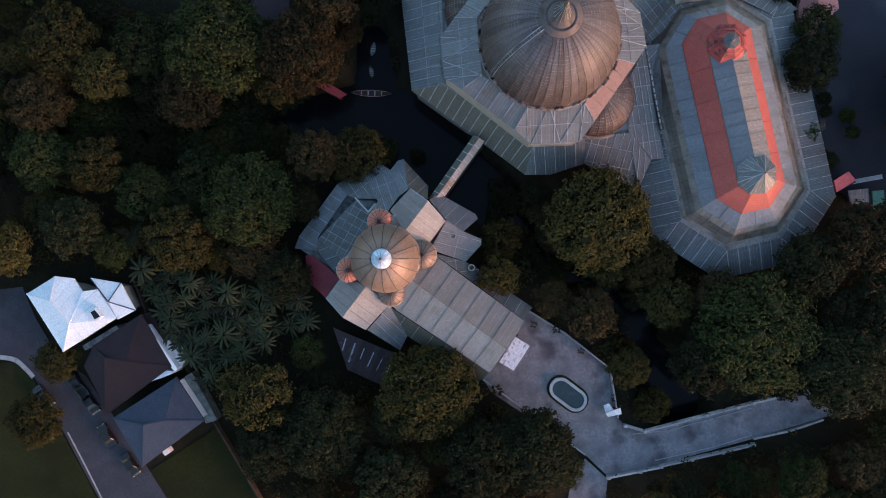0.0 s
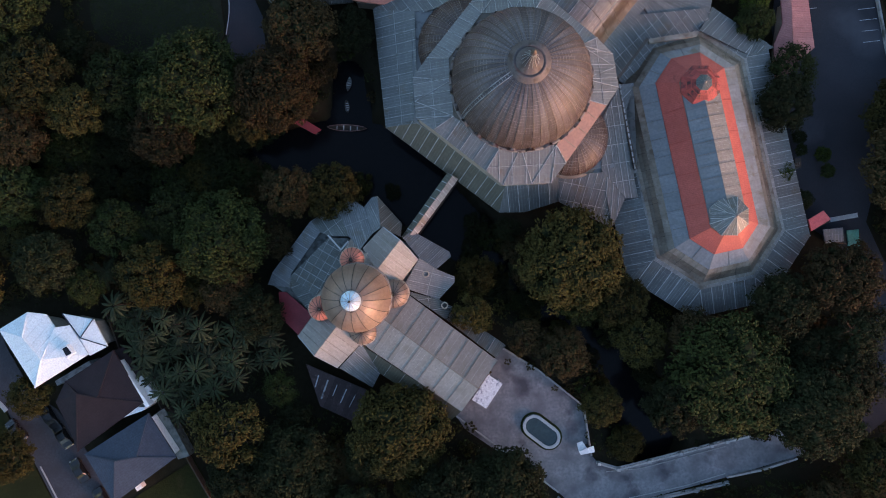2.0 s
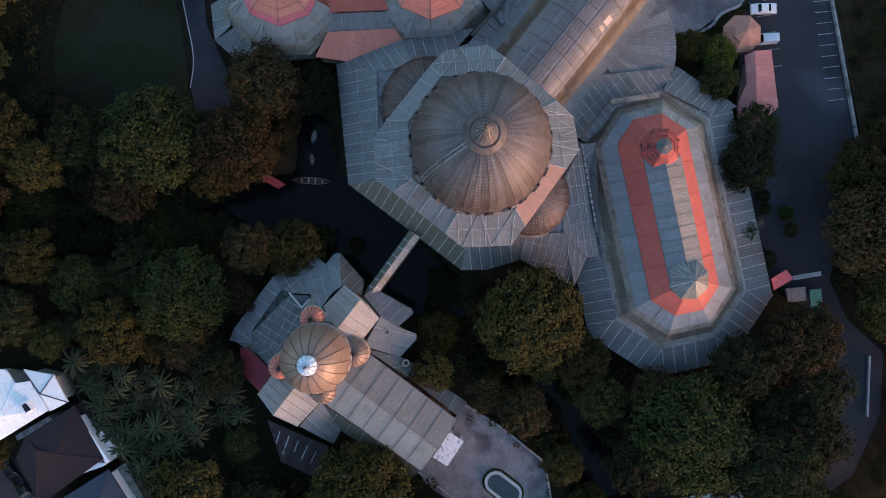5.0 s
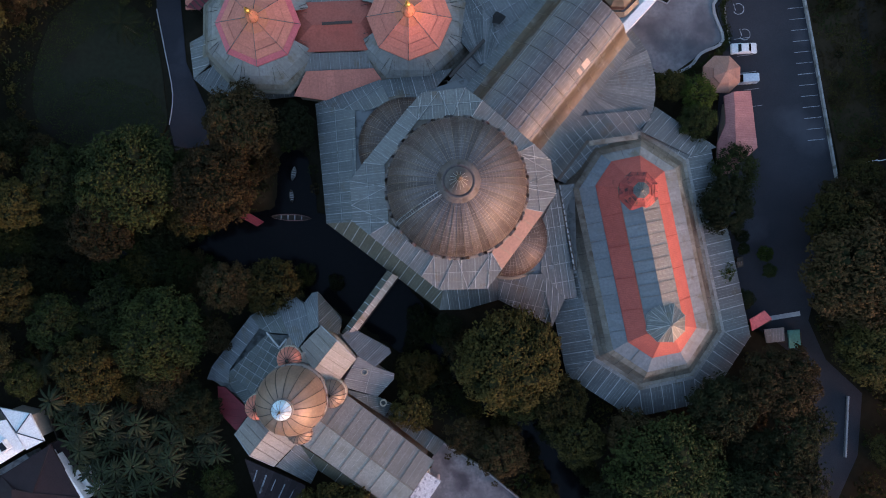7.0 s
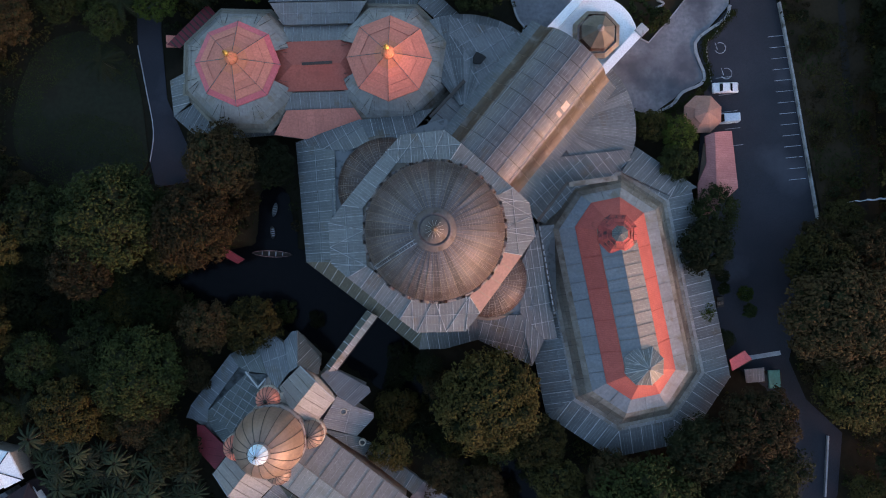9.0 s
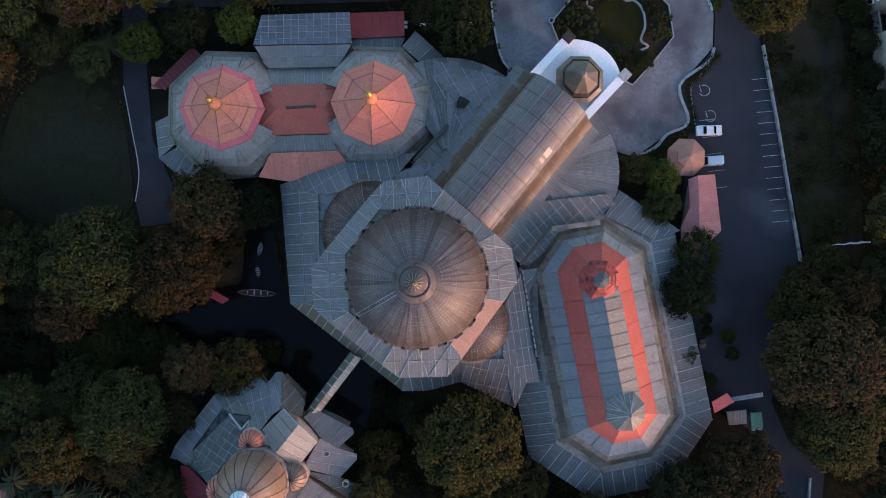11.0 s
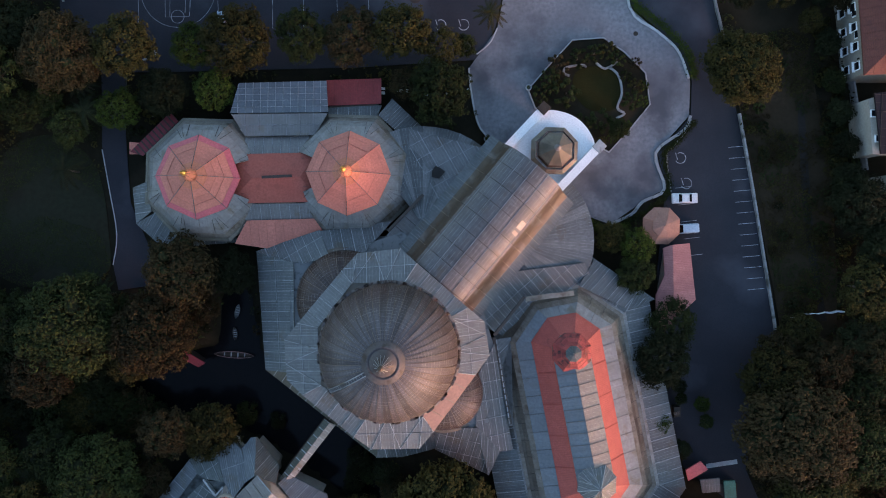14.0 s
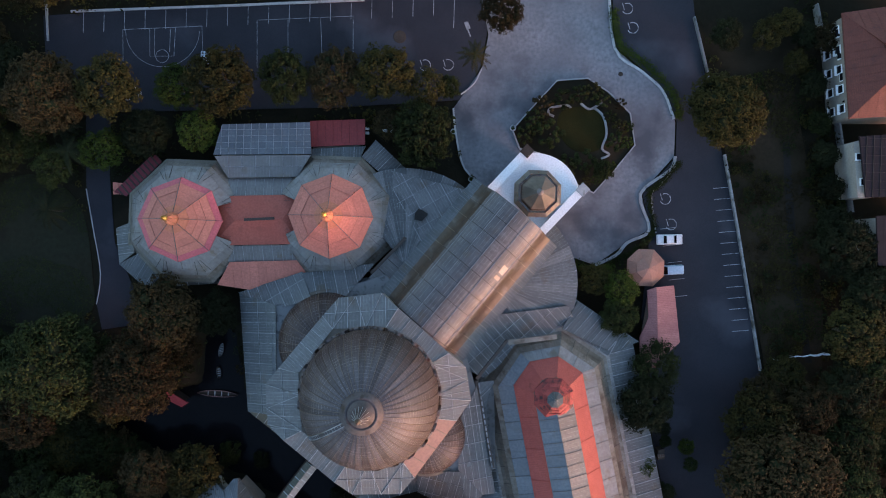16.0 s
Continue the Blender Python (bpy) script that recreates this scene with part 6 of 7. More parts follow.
R1, R2, R3 = (-66.0, -8.7, 7.3), (-62.8, -12.5, 7.3), (-56.7, -8.4, 7.4)
o = [(-70.5, -7.6, 6.3), (-65.7, -4.6, 6.3), (-62.6, -5.0, 6.3), (-61.0, -7.2, 6.3), (-58.5, -6.8, 6.5), (-55.3, -11.7, 6.3), (-64.3, -17.4, 6.3)]
wh = house("two-storey house with a bright white metal hip roof", [[o[0], o[1], R1], [o[1], o[2], o[3], R2, R1], [R2, o[3], o[4], o[5]], [R2, o[5], o[6]], [o[0], R1, R2, o[6]]],
           [(-70.0, -7.8), (-66.3, -5.7), (-63.4, -6.2), (-59.9, -7.6), (-56.9, -11.7), (-64.4, -16.5)], 6.0, "white_roof", ridges=((o[0], R1), (o[1], R1), (R1, R2), (R2, o[6]), (R2, o[3])))
q = [(-60.0, -4.9, 5.8), (-54.8, -5.8, 5.8), (-52.3, -10.4, 5.8), (-55.3, -12.0, 5.8), (-58.2, -7.6, 5.8)]
R4 = (-56.6, -8.9, 6.5)
for k in range(5):
    roof(wh, [q[k], q[(k + 1) % 5], R4], "white_roof", 1.4, 30, ribs=None)
bm = bmesh.new()
for k in range(3):
    rib(bm, (q[k][0], q[k][1], 5.86), (R4[0], R4[1], 6.56), 0.15, 0.12)
part("hip_lines", bm, M["blue_tile"], wh)
part("rear_wall", slab([(-59.4, -5.7), (-55.5, -6.5), (-53.6, -10.1), (-55.9, -11.1)], -0.3, 5.5), M["wall"], wh)
sk = part("dormer", slab([(-59.4, -10.5), (-58.3, -9.9), (-57.2, -11.3), (-58.3, -12.2)], 6.2, 7.7), M["white_metal"], wh, "white roof hatch")
part("dormer_pane", slab([(-59.0, -10.6), (-58.3, -10.2), (-57.4, -11.3), (-58.3, -11.8)], 7.6, 7.74), M["glass_dark"], sk, "dark glass pane")
part("lower_terrace", slab([(-62.2, -16.7), (-56.4, -13.2), (-55.6, -14.1), (-61.8, -17.5)], -0.3, 4.0), M["slate_blue"], wh)
b = [(-61.3, -20.0, 5.4), (-59.7, -16.5, 5.4), (-51.5, -11.1, 5.4), (-46.3, -20.0, 5.4), (-57.5, -28.4, 5.4), (-58.6, -25.0, 5.4)]
B1, B2 = (-57.1, -18.4, 6.6), (-53.6, -19.0, 6.6)
bh = house("brown-roofed hip house with white terrace walls", [[b[0], b[1], B1], [b[1], b[2], B2, B1], [b[2], b[3], B2], [b[3], b[4], B1, B2], [b[4], b[5], b[0], B1]],
           [(-59.8, -19.2), (-58.8, -17.3), (-52.0, -12.5), (-47.8, -19.8), (-57.1, -27.0)], 5.1, "brown_tile", "white", ridges=((b[1], B1), (b[2], B2), (B1, B2), (B2, b[3]), (B1, b[4])))
bm = bmesh.new()
strip(bm, [(-51.0, -13.2), (-45.6, -20.7)], 0.7, -0.3, 5.3)
slab([(-50.5, -22.9), (-50.3, -22.3), (-47.6, -20.8), (-46.2, -20.9), (-46.4, -21.4)], -0.3, 5.0, bm)
part("parapet", bm, M["white"], bh, "white parapet wall")
part("terrace", slab([(-48.9, -16.8), (-47.6, -15.8), (-44.8, -19.6), (-46.4, -21.0)], -0.3, 3.2), M["white_metal"], bh, "white flat terrace roof")
part("yard_roof", slab([(-53.5, -11.9), (-50.9, -10.9), (-47.6, -16.0), (-49.3, -16.8)], -0.3, 2.9), M["brown_tile"], bh)
c = [(-56.2, -28.8, 5.6), (-45.4, -21.8, 5.6), (-40.6, -29.2, 5.6), (-51.2, -37.1, 5.6)]
C1, C2 = (-50.5, -29.6, 6.8), (-46.9, -28.9, 6.8)
ch = house("blue-grey tiled hip house beside the street", [[c[0], c[1], C2, C1], [c[1], c[2], C2], [c[2], c[3], C1, C2], [c[3], c[0], C1]],
           [(-55.3, -29.1), (-46.0, -23.1), (-42.0, -29.3), (-51.3, -35.9)], 5.3, "blue_tile", "wall", ridges=((c[0], C1), (c[1], C2), (C1, C2), (C2, c[2]), (C1, c[3])))
bm = bmesh.new()
strip(bm, [(-45.3, -22.7), (-41.2, -28.9)], 0.5, -0.3, 5.4)
part("gutter_wall", bm, M["white"], ch, "white side wall")
part("yard_roof", slab([(-45.6, -22.7), (-43.8, -21.5), (-39.3, -29.8), (-41.3, -30.4)], -0.3, 2.8), M["slate_dark"], ch)
bm = bmesh.new()
box(bm, (*(-48.5, -35.6), 1.2), (1.2, 0.9, 1.6), 0.6, 0.05)
part("water_tank", bm, M["white"], ch)
kerb([(-54.7, -4.7), (-51.9, -12.0), (-45.7, -20.0), (-40.2, -30.6), (-31.6, -45.2)], 0.2, 1.8, "dark boundary wall behind the houses", "timber", 0, "boundary_wall")

# apartment house at the eastern edge
ah = thing("apartment_house", "cream apartment house with a red tiled hip roof", "house", group="neighbouring houses")
e = [(92.4, 98.2, 7.6), (107.1, 100.8, 7.6), (109.6, 81.9, 7.6), (94.3, 80.6, 7.6)]
E1, E2 = (98.0, 92.5, 10.5), (100.0, 87.5, 10.5)
for f in ([e[0], e[1], E1], [e[1], e[2], E2, E1], [e[2], e[3], E2], [e[3], e[0], E1, E2]):
    roof(ah, f, "rust_tile", 1.4, 30, ribs=None)
wx = [(95.6, 99.0), (97.5, 82.9)]
part("wall", slab([(92.7, 97.6), (94.5, 81.0), (108.2, 81.5), (107.6, 98.1)], -0.3, 7.4), M["cream"], ah)
for k in range(4):
    t = 0.14 + k * 0.23
    p = Vector((92.6, 97.6)).lerp(Vector((95.0, 81.6)), t)
    bay = part("balcony", box(bmesh.new(), (p.x + 0.9, p.y, 2.6), (1.9, 2.2, 5.6), 0.05, 0.04), M["cream"], ah)
    w = part("window", box(bmesh.new(), (p.x + 0.2, p.y, 5.6), (1.1, 1.5, 0.9), 0.05, 0.03), M["white"], ah)
    part("pane", box(bmesh.new(), (p.x + 0.12, p.y, 5.75), (1.1, 1.2, 0.7), 0.05), M["glass_dark"], w, "dark window glass")
for row, z in ((0, 2.2), (1, 5.4)):
    for k in range(5):
        p = Vector((92.7, 97.6)).lerp(Vector((94.5, 81.0)), (k + 0.5) / 5)
        w = part("window", box(bmesh.new(), (p.x - 0.06, p.y, z), (0.22, 1.5, 1.5), 0.07, 0.02), M["white"], ah)
        part("pane", box(bmesh.new(), (p.x - 0.14, p.y, z), (0.16, 1.2, 1.25), 0.07), M["glass_dark"], w, "dark window glass")
        part("sill", box(bmesh.new(), (p.x - 0.25, p.y, z - 0.85), (0.5, 1.8, 0.12), 0.07, 0.02), M["white"], w)
ah2 = thing("apartment_house", "apartment house with a dark tiled roof and cream bays", "house", group="neighbouring houses")
roof(ah2, [(96.2, 77.7, 7.4), (108.0, 78.9, 7.4), (108.4, 68.2, 7.4), (97.6, 67.5, 7.4)], "brown_tile", 1.2, 1.4, rib=0.05, ribs="timber")
part("wall", slab([(96.7, 77.2), (98.2, 67.9), (108.6, 68.7), (108.3, 78.2)], -0.3, 7.2), M["cream"], ah2)
part("bay", slab([(95.8, 76.9), (97.3, 77.2), (99.1, 67.6), (96.8, 67.6)], -0.3, 6.4), M["cream"], ah2)
for k in range(2):
    p = (96.6, 74.4) if k == 0 else (97.5, 70.2)
    w = part("window", box(bmesh.new(), (p[0], p[1], 6.5), (1.0, 1.3, 0.5), 0.05, 0.03), M["white"], ah2)
    part("pane", box(bmesh.new(), (p[0], p[1], 6.6), (0.8, 1.0, 0.4), 0.05), M["glass_dark"], w, "dark window glass")
ah3 = thing("apartment_house", "apartment house with a dark brown roof behind the trees", "house", group="neighbouring houses")
roof(ah3, [(99.6, 64.5, 7.2), (110.5, 65.3, 7.2), (110.8, 56.4, 7.2), (100.2, 56.2, 7.2)], "brown_tile", 1.2, 9, ribs=None)
part("wall", slab([(100.0, 64.2), (108.7, 64.9), (109.0, 56.9), (100.5, 56.6)], -0.3, 7.0), M["cream"], ah3)


# ---- cars ----
def car(label, paint, length=4.5, van=False):
    c = thing("car", label, "car", group="parked vehicles")
    w, h = 1.78, 1.45 if not van else 1.85
    L = length / 2
    side = [(-L, 0.55), (-L + 0.1, 0.85), (-L + 0.7, 0.95), (-L * 0.52, 1.0), (-L * 0.3, h), (L * 0.22, h), (L * 0.5, 0.95), (L - 0.3, 0.82), (L, 0.6), (L - 0.05, 0.3), (-L + 0.05, 0.3)]
    if van:
        side = [(-L, 0.6), (-L + 0.05, h - 0.1), (-L + 0.3, h), (L * 0.3, h), (L * 0.55, 1.05), (L - 0.2, 0.95), (L, 0.6), (L - 0.05, 0.3), (-L + 0.05, 0.3)]
    bm = bmesh.new()
    rows = []
    for y, f, k in ((-w / 2, 0.97, 0.0), (-w / 2 + 0.12, 1.0, 0.06), (w / 2 - 0.12, 1.0, 0.06), (w / 2, 0.97, 0.0)):
        rows.append([bm.verts.new((x * f, y * (0.82 if z > 1.1 else 1.0), z + (k if z > 0.8 else 0))) for x, z in side])
    n = len(side)
    for a, b in zip(rows, rows[1:]):
        for i in range(n):
            bm.faces.new((a[i], a[(i + 1) % n], b[(i + 1) % n], b[i]))
    bm.faces.new(rows[0][::-1]), bm.faces.new(rows[-1])
    bmesh.ops.recalc_face_normals(bm, faces=bm.faces)
    body = part("body", bm, M[paint], c)
    hh = h + 0.075
    def pane(x0, z0, x1, z1):
        bm = bmesh.new()
        v = [bm.verts.new(p) for p in ((x0, -0.7, z0 + 0.05), (x0, 0.7, z0 + 0.05), (x1, 0.62, z1 + 0.05), (x1, -0.62, z1 + 0.05))]
        bm.faces.new(v if x1 < x0 else v[::-1])
        bmesh.ops.solidify(bm, geom=bm.faces[:], thickness=0.03)
        part("windscreen", bm, M["glass_dark"], body, "dark windscreen glass")
    if van:
        pane(L * 0.54, 1.14, L * 0.33, hh - 0.06)
    else:
        pane(L * 0.49, 1.04, L * 0.25, hh - 0.03)
        pane(-L * 0.51, 1.1, -L * 0.33, hh - 0.03)
    wheel = mesh_of("wheel", turned([(0.2, -0.1), (0.32, -0.1), (0.32, 0.1), (0.2, 0.1)], 16), M["tyre"])
    for x in (-L * 0.62, L * 0.62):
        for y in (-0.8, 0.8):
            ob = new("wheel", wheel)
            ob.parent = c
            ob.matrix_local = Matrix.Translation((x, y, 0.32)) @ Matrix.Rotation(radians(90), 4, "X")
    for y in (-0.6, 0.6):
        part("headlight", box(bmesh.new(), (L - 0.06, y, 0.72), (0.14, 0.32, 0.12), 0, 0.02), M["kerb"], body, "clear headlight")
    return c


street_dir = math.atan2((-49.7, -44.4)[1] - (-63.8, -22.5)[1], (-49.7, -44.4)[0] - (-63.8, -22.5)[0])
first = car("black parked saloon car on the street", "car_black")
first.matrix_basis = pose(*(-62.5, -27.1), 0.06, 0, 0, math.degrees(street_dir))
for k, c in enumerate(((-59.5, -33.1), (-55.4, -38.1), (-64.9, -23.7))):
    copy_thing(first, pose(*c, 0.06, 0, 0, math.degrees(street_dir) + (180 if k == 0 else 0)))
dk = car("dark grey parked car under the kerbside tree", "car_grey")
dk.matrix_basis = pose(*(-70.7, -26.1), 0.06, 0, 0, math.degrees(street_dir) + 8)
wc = car("white saloon car in a parking bay", "car_white", 4.6)
wc.matrix_basis = pose(*(67.1, 59.5), 0.06, 0, 0, 3)
wv = car("pale blue van parked beside the gazebo", "car_pale", 4.4, True)
wv.matrix_basis = pose(*(67.3, 54.1), 0.06, 0, 0, 185)
pv = car("pale blue van under the tree by the lot", "car_pale", 4.2, True)
pv.matrix_basis = pose(*(-15.9, 87.6), 0.06, 0, 0, -92)


# ---- trees ----
def leaf_mesh(name, places, outs, sizes, material, seed, droop=0.25, core=()):
    """Many small folded leaf sprays at given places, facing given ways; dark lumps added inside stand for the crown's
    inner shade.
    """
    g = np.random.default_rng(seed)
    n = len(places)
    nrm = outs + g.normal(0, 0.4, (n, 3))
    nrm[:, 2] += 0.35
    nrm /= np.linalg.norm(nrm, axis=1, keepdims=True)
    t = np.cross(nrm, g.normal(0, 1, (n, 3)))
    t /= np.linalg.norm(t, axis=1, keepdims=True)
    s = np.cross(nrm, t)
    L, W = sizes[:, None], sizes[:, None] * g.uniform(0.4, 0.65, (n, 1))
    a, b = places - t * L * 0.5, places + t * L * 0.5 - nrm * L * droop
    c, d = places + s * W * 0.5 - nrm * L * 0.06, places - s * W * 0.5 - nrm * L * 0.06
    mid = places + nrm * L * 0.08
    verts = np.stack([a, c, mid, d, b], 1).reshape(-1, 3)
    k = np.arange(n)[:, None] * 5
    faces = np.concatenate([k + np.array([[0, 1, 2]]), k + np.array([[0, 2, 3]]), k + np.array([[1, 4, 2]]), k + np.array([[2, 4, 3]])]).tolist()
    vl = verts.tolist()
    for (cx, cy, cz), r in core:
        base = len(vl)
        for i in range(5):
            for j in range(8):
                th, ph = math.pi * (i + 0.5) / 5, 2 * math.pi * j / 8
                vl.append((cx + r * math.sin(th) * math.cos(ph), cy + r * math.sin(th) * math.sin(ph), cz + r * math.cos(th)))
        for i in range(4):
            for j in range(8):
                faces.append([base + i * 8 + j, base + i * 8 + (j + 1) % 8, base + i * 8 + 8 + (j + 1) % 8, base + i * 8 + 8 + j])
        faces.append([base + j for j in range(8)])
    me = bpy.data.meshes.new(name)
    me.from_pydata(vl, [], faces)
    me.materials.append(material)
    # added core lumps take the dark leaf colour as shade deep in the crown
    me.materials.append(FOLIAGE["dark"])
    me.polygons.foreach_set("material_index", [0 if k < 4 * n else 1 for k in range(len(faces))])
    return me


def crown(R, H, lobes, per, size, seed, loose=0.0):
    """Leaf places of a crown: lobes set over an uneven dome."""
    g = np.random.default_rng(seed)
    places, outs, cores = [], [], []
    for i in range(lobes):
        z = 1 - (i + 0.5) / lobes * 1.25
        a = i * 2.39996 + g.uniform(-0.3, 0.3)
        rr = math.sqrt(max(0, 1 - z * z)) if z > 0 else 1.0 + 0.2 * z
        q = g.uniform(0.62, 0.92)
        c = np.array([R * q * rr * math.cos(a), R * q * rr * math.sin(a), H * q * z * 0.8])
        lr = R * g.uniform(0.14, 0.27) * (1 + loose * g.uniform(-0.3, 0.2))
        m = int(per * g.uniform(0.7, 1.25))
        d = g.normal(0, 1, (m, 3)) + np.array([rr * math.cos(a), rr * math.sin(a), 0.9]) * 0.75
        d /= np.linalg.norm(d, axis=1, keepdims=True)
        places.append(c + d * lr * g.uniform(0.72, 1.12 + loose * 0.5, (m, 1)) * np.array([1, 1, 0.75]))
        outs.append(d)
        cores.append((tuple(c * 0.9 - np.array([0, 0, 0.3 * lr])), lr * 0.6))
    P_ = np.concatenate(places)
    return P_, np.concatenate(outs), g.uniform(0.65, 1.35, len(P_)) * size, cores


def trunk(height, R, seed):
    g = random.Random(seed)
    bm = bmesh.new()
    def limb(a, b, r0, r1, n=7):
        d = (b - a)
        q = d.to_track_quat("Z", "Y").to_matrix()
        rings = [[bm.verts.new(p + q @ Vector((r * math.cos(2 * math.pi * k / n), r * math.sin(2 * math.pi * k / n), 0))) for k in range(n)] for p, r in ((a, r0), (a.lerp(b, 0.5), (r0 + r1) * 0.47), (b, r1))]
        for p, q2 in zip(rings, rings[1:]):
            for k in range(n):
                bm.faces.new((p[k], p[(k + 1) % n], q2[(k + 1) % n], q2[k]))
    fork = Vector((g.uniform(-0.3, 0.3), g.uniform(-0.3, 0.3), height * 0.55))
    limb(Vector((0, 0, -1.2)), fork, 0.07 * R + 0.08, 0.05 * R + 0.05)
    for k in range(6):
        a = 2 * math.pi * k / 6 + g.uniform(-0.3, 0.3)
        limb(fork, Vector((0.6 * R * math.cos(a), 0.6 * R * math.sin(a), height * g.uniform(0.8, 1.0))), 0.04 * R, 0.012 * R)
    return bm


PROTO = {}


def tree_proto(kind, tint, seed):
    key = (kind, tint, seed)
    if key in PROTO:
        return PROTO[key]
    R, H, top, lobes, per, size, loose = {"big": (8.0, 5.6, 6.8, 130, 52, 0.6, 0.0), "broad": (5.0, 3.8, 5.4, 78, 42, 0.45, 0.15), "loose": (5.0, 3.6, 5.6, 56, 44, 0.5, 0.9), "shrub": (1.6, 1.2, 0.9, 12, 44, 0.3, 0.2), "ball": (1.0, 0.95, 0.75, 16, 60, 0.16, 0.0)}[kind]
    words = {"green": "mid-green", "olive": "olive-yellow", "rust": "brownish russet", "dark": "dark green", "lime": "fresh light green"}[tint]
    name, cat = {"shrub": ("shrub", "shrub"), "ball": ("topiary_shrub", "shrub")}.get(kind, ("tree", "tree"))
    shape = {"big": "large broad-crowned tree with %s foliage", "broad": "round-crowned tree with %s foliage", "loose": "loose-crowned tree with ragged %s foliage", "shrub": "low bushy shrub with %s leaves", "ball": "clipped round shrub with %s leaves"}[kind]
    P_, O_, S_, C_ = crown(R, H, lobes, per, size, seed * 13 + len(kind), loose)
    P_[:, 2] += top
    C_ = [((c[0], c[1], c[2] + top), r) for c, r in C_]
    t = thing(name, shape % words, cat, (0, 0, -60), group="trees" if cat == "tree" else "shrubs")
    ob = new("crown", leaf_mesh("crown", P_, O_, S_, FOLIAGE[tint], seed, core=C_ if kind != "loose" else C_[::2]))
    ob.parent = t
    part("trunk", trunk(top, R, seed) if kind not in ("ball", "shrub") else turned([(0.08, -0.5), (0.1, 0.2), (0.06, top)], 7), M["bark"], t)
    PROTO[key] = [t, False, R]
    return PROTO[key]


def plant(kind, tint, seed, x, y, r, z=None, turn=None):
    p = tree_proto(kind, tint, seed)
    s = r / p[2]
    z = -depth_below(x, y) if z is None else z
    m = Matrix.Translation((x, y, z)) @ Matrix.Rotation(rng.uniform(0, 6.28) if turn is None else turn, 4, "Z") @ Matrix.Diagonal((s * rng.uniform(0.92, 1.08), s * rng.uniform(0.92, 1.08), s ** 0.75 * rng.uniform(0.9, 1.1), 1))
    if not p[1]:
        p[0].matrix_basis = m
        p[1] = True
        p[0]["spot"] = 1
        PROTO[(kind, tint, seed, "m")] = m
        return p[0]
    t = p[0].copy()
    scene.collection.objects.link(t)
    t.matrix_basis = m
    for o in p[0].children:
        c = o.copy()
        scene.collection.objects.link(c)
        c.parent = t
        c.matrix_parent_inverse = o.matrix_parent_inverse
    return t


PALM = []


def palm(x, y, r, h=5.0, tint="green", label="feathery palm with arching fronds"):
    z = -depth_below(x, y)
    if not PALM:
        g = np.random.default_rng(5)
        V, F = [], []
        for i in range(13):
            a = 2 * math.pi * i / 13 + g.uniform(-0.2, 0.2)
            lift, ln, ca, sa_ = g.uniform(0.15, 0.9), g.uniform(0.75, 1.05), math.cos(a), math.sin(a)
            for k in range(13):
                t0, t1 = (k + 0.1) / 13, (k + 0.85) / 13
                for s in (-1, 1):
                    b0 = len(V)
                    for t, e in ((t0, 0.0), (t1, 0.0), (t1 + 0.07, 1.0), (t0 + 0.09, 1.0)):
                        w = e * 0.1 * math.sin(math.pi * min(1, 0.12 + 0.86 * t)) ** 0.8
                        zz = lift * t * 0.55 - 0.75 * t * t * (1.1 - 0.4 * lift) - 0.35 * w
                        V.append((ln * t * ca - s * w * sa_, ln * t * sa_ + s * w * ca, zz))
                    F.append((b0, b0 + 1, b0 + 2, b0 + 3))
        for tn in ("green", "dark", "olive", "lime"):
            me = bpy.data.meshes.new("fronds")
            me.from_pydata([(p[0], p[1], p[2]) for p in V], [], F)
            me.materials.append(FOLIAGE[tn])
            PALM.append((tn, me))
        PALM.append(("stem", mesh_of("stem", turned([(0.2, -1.0), (0.15, 0.5), (0.12, 0.97), (0.03, 1.0)], 8), M["bark"])))
    t = thing("palm_tree", label, "palm", (x, y, z), group="palms")
    f = new("fronds", dict(PALM)[tint])
    f.parent, f.location, f.scale, f.rotation_euler = t, (0, 0, h), (r, r, r * 0.8), (0, 0, rng.uniform(0, 6.28))
    s = new("stem", dict(PALM)["stem"])
    s.parent, s.scale = t, (1, 1, h)


# single trees that stand out, by (place, crown radius)
for spot, r, kind, tint in (((25.8, 4.8), 8.6, "big", "olive"), ((34.8, -2.3), 5, "broad", "olive"), ((-2.5, -24.0), 8.0, "big", "lightolive"), ((-23.8, 32.9), 7.2, "big", "rust"), ((-38.0, 34.0), 8.6, "big", "green"), ((-14.8, 16.1), 5.3, "broad", "lightolive"),
                            ((-30.9, 18.3), 4.6, "broad", "russet"), ((-32.9, 8.3), 8.2, "big", "green"), ((-27.0, -4.7), 4.6, "broad", "dark"), ((-42.8, 26.0), 5.8, "broad", "rust"), ((-65.0, 35.5), 6.5, "broad", "olive")):
    plant(kind, {"lightolive": "olive", "russet": "rust"}.get(tint, tint), 1 + int(r) % 2, *spot, r)
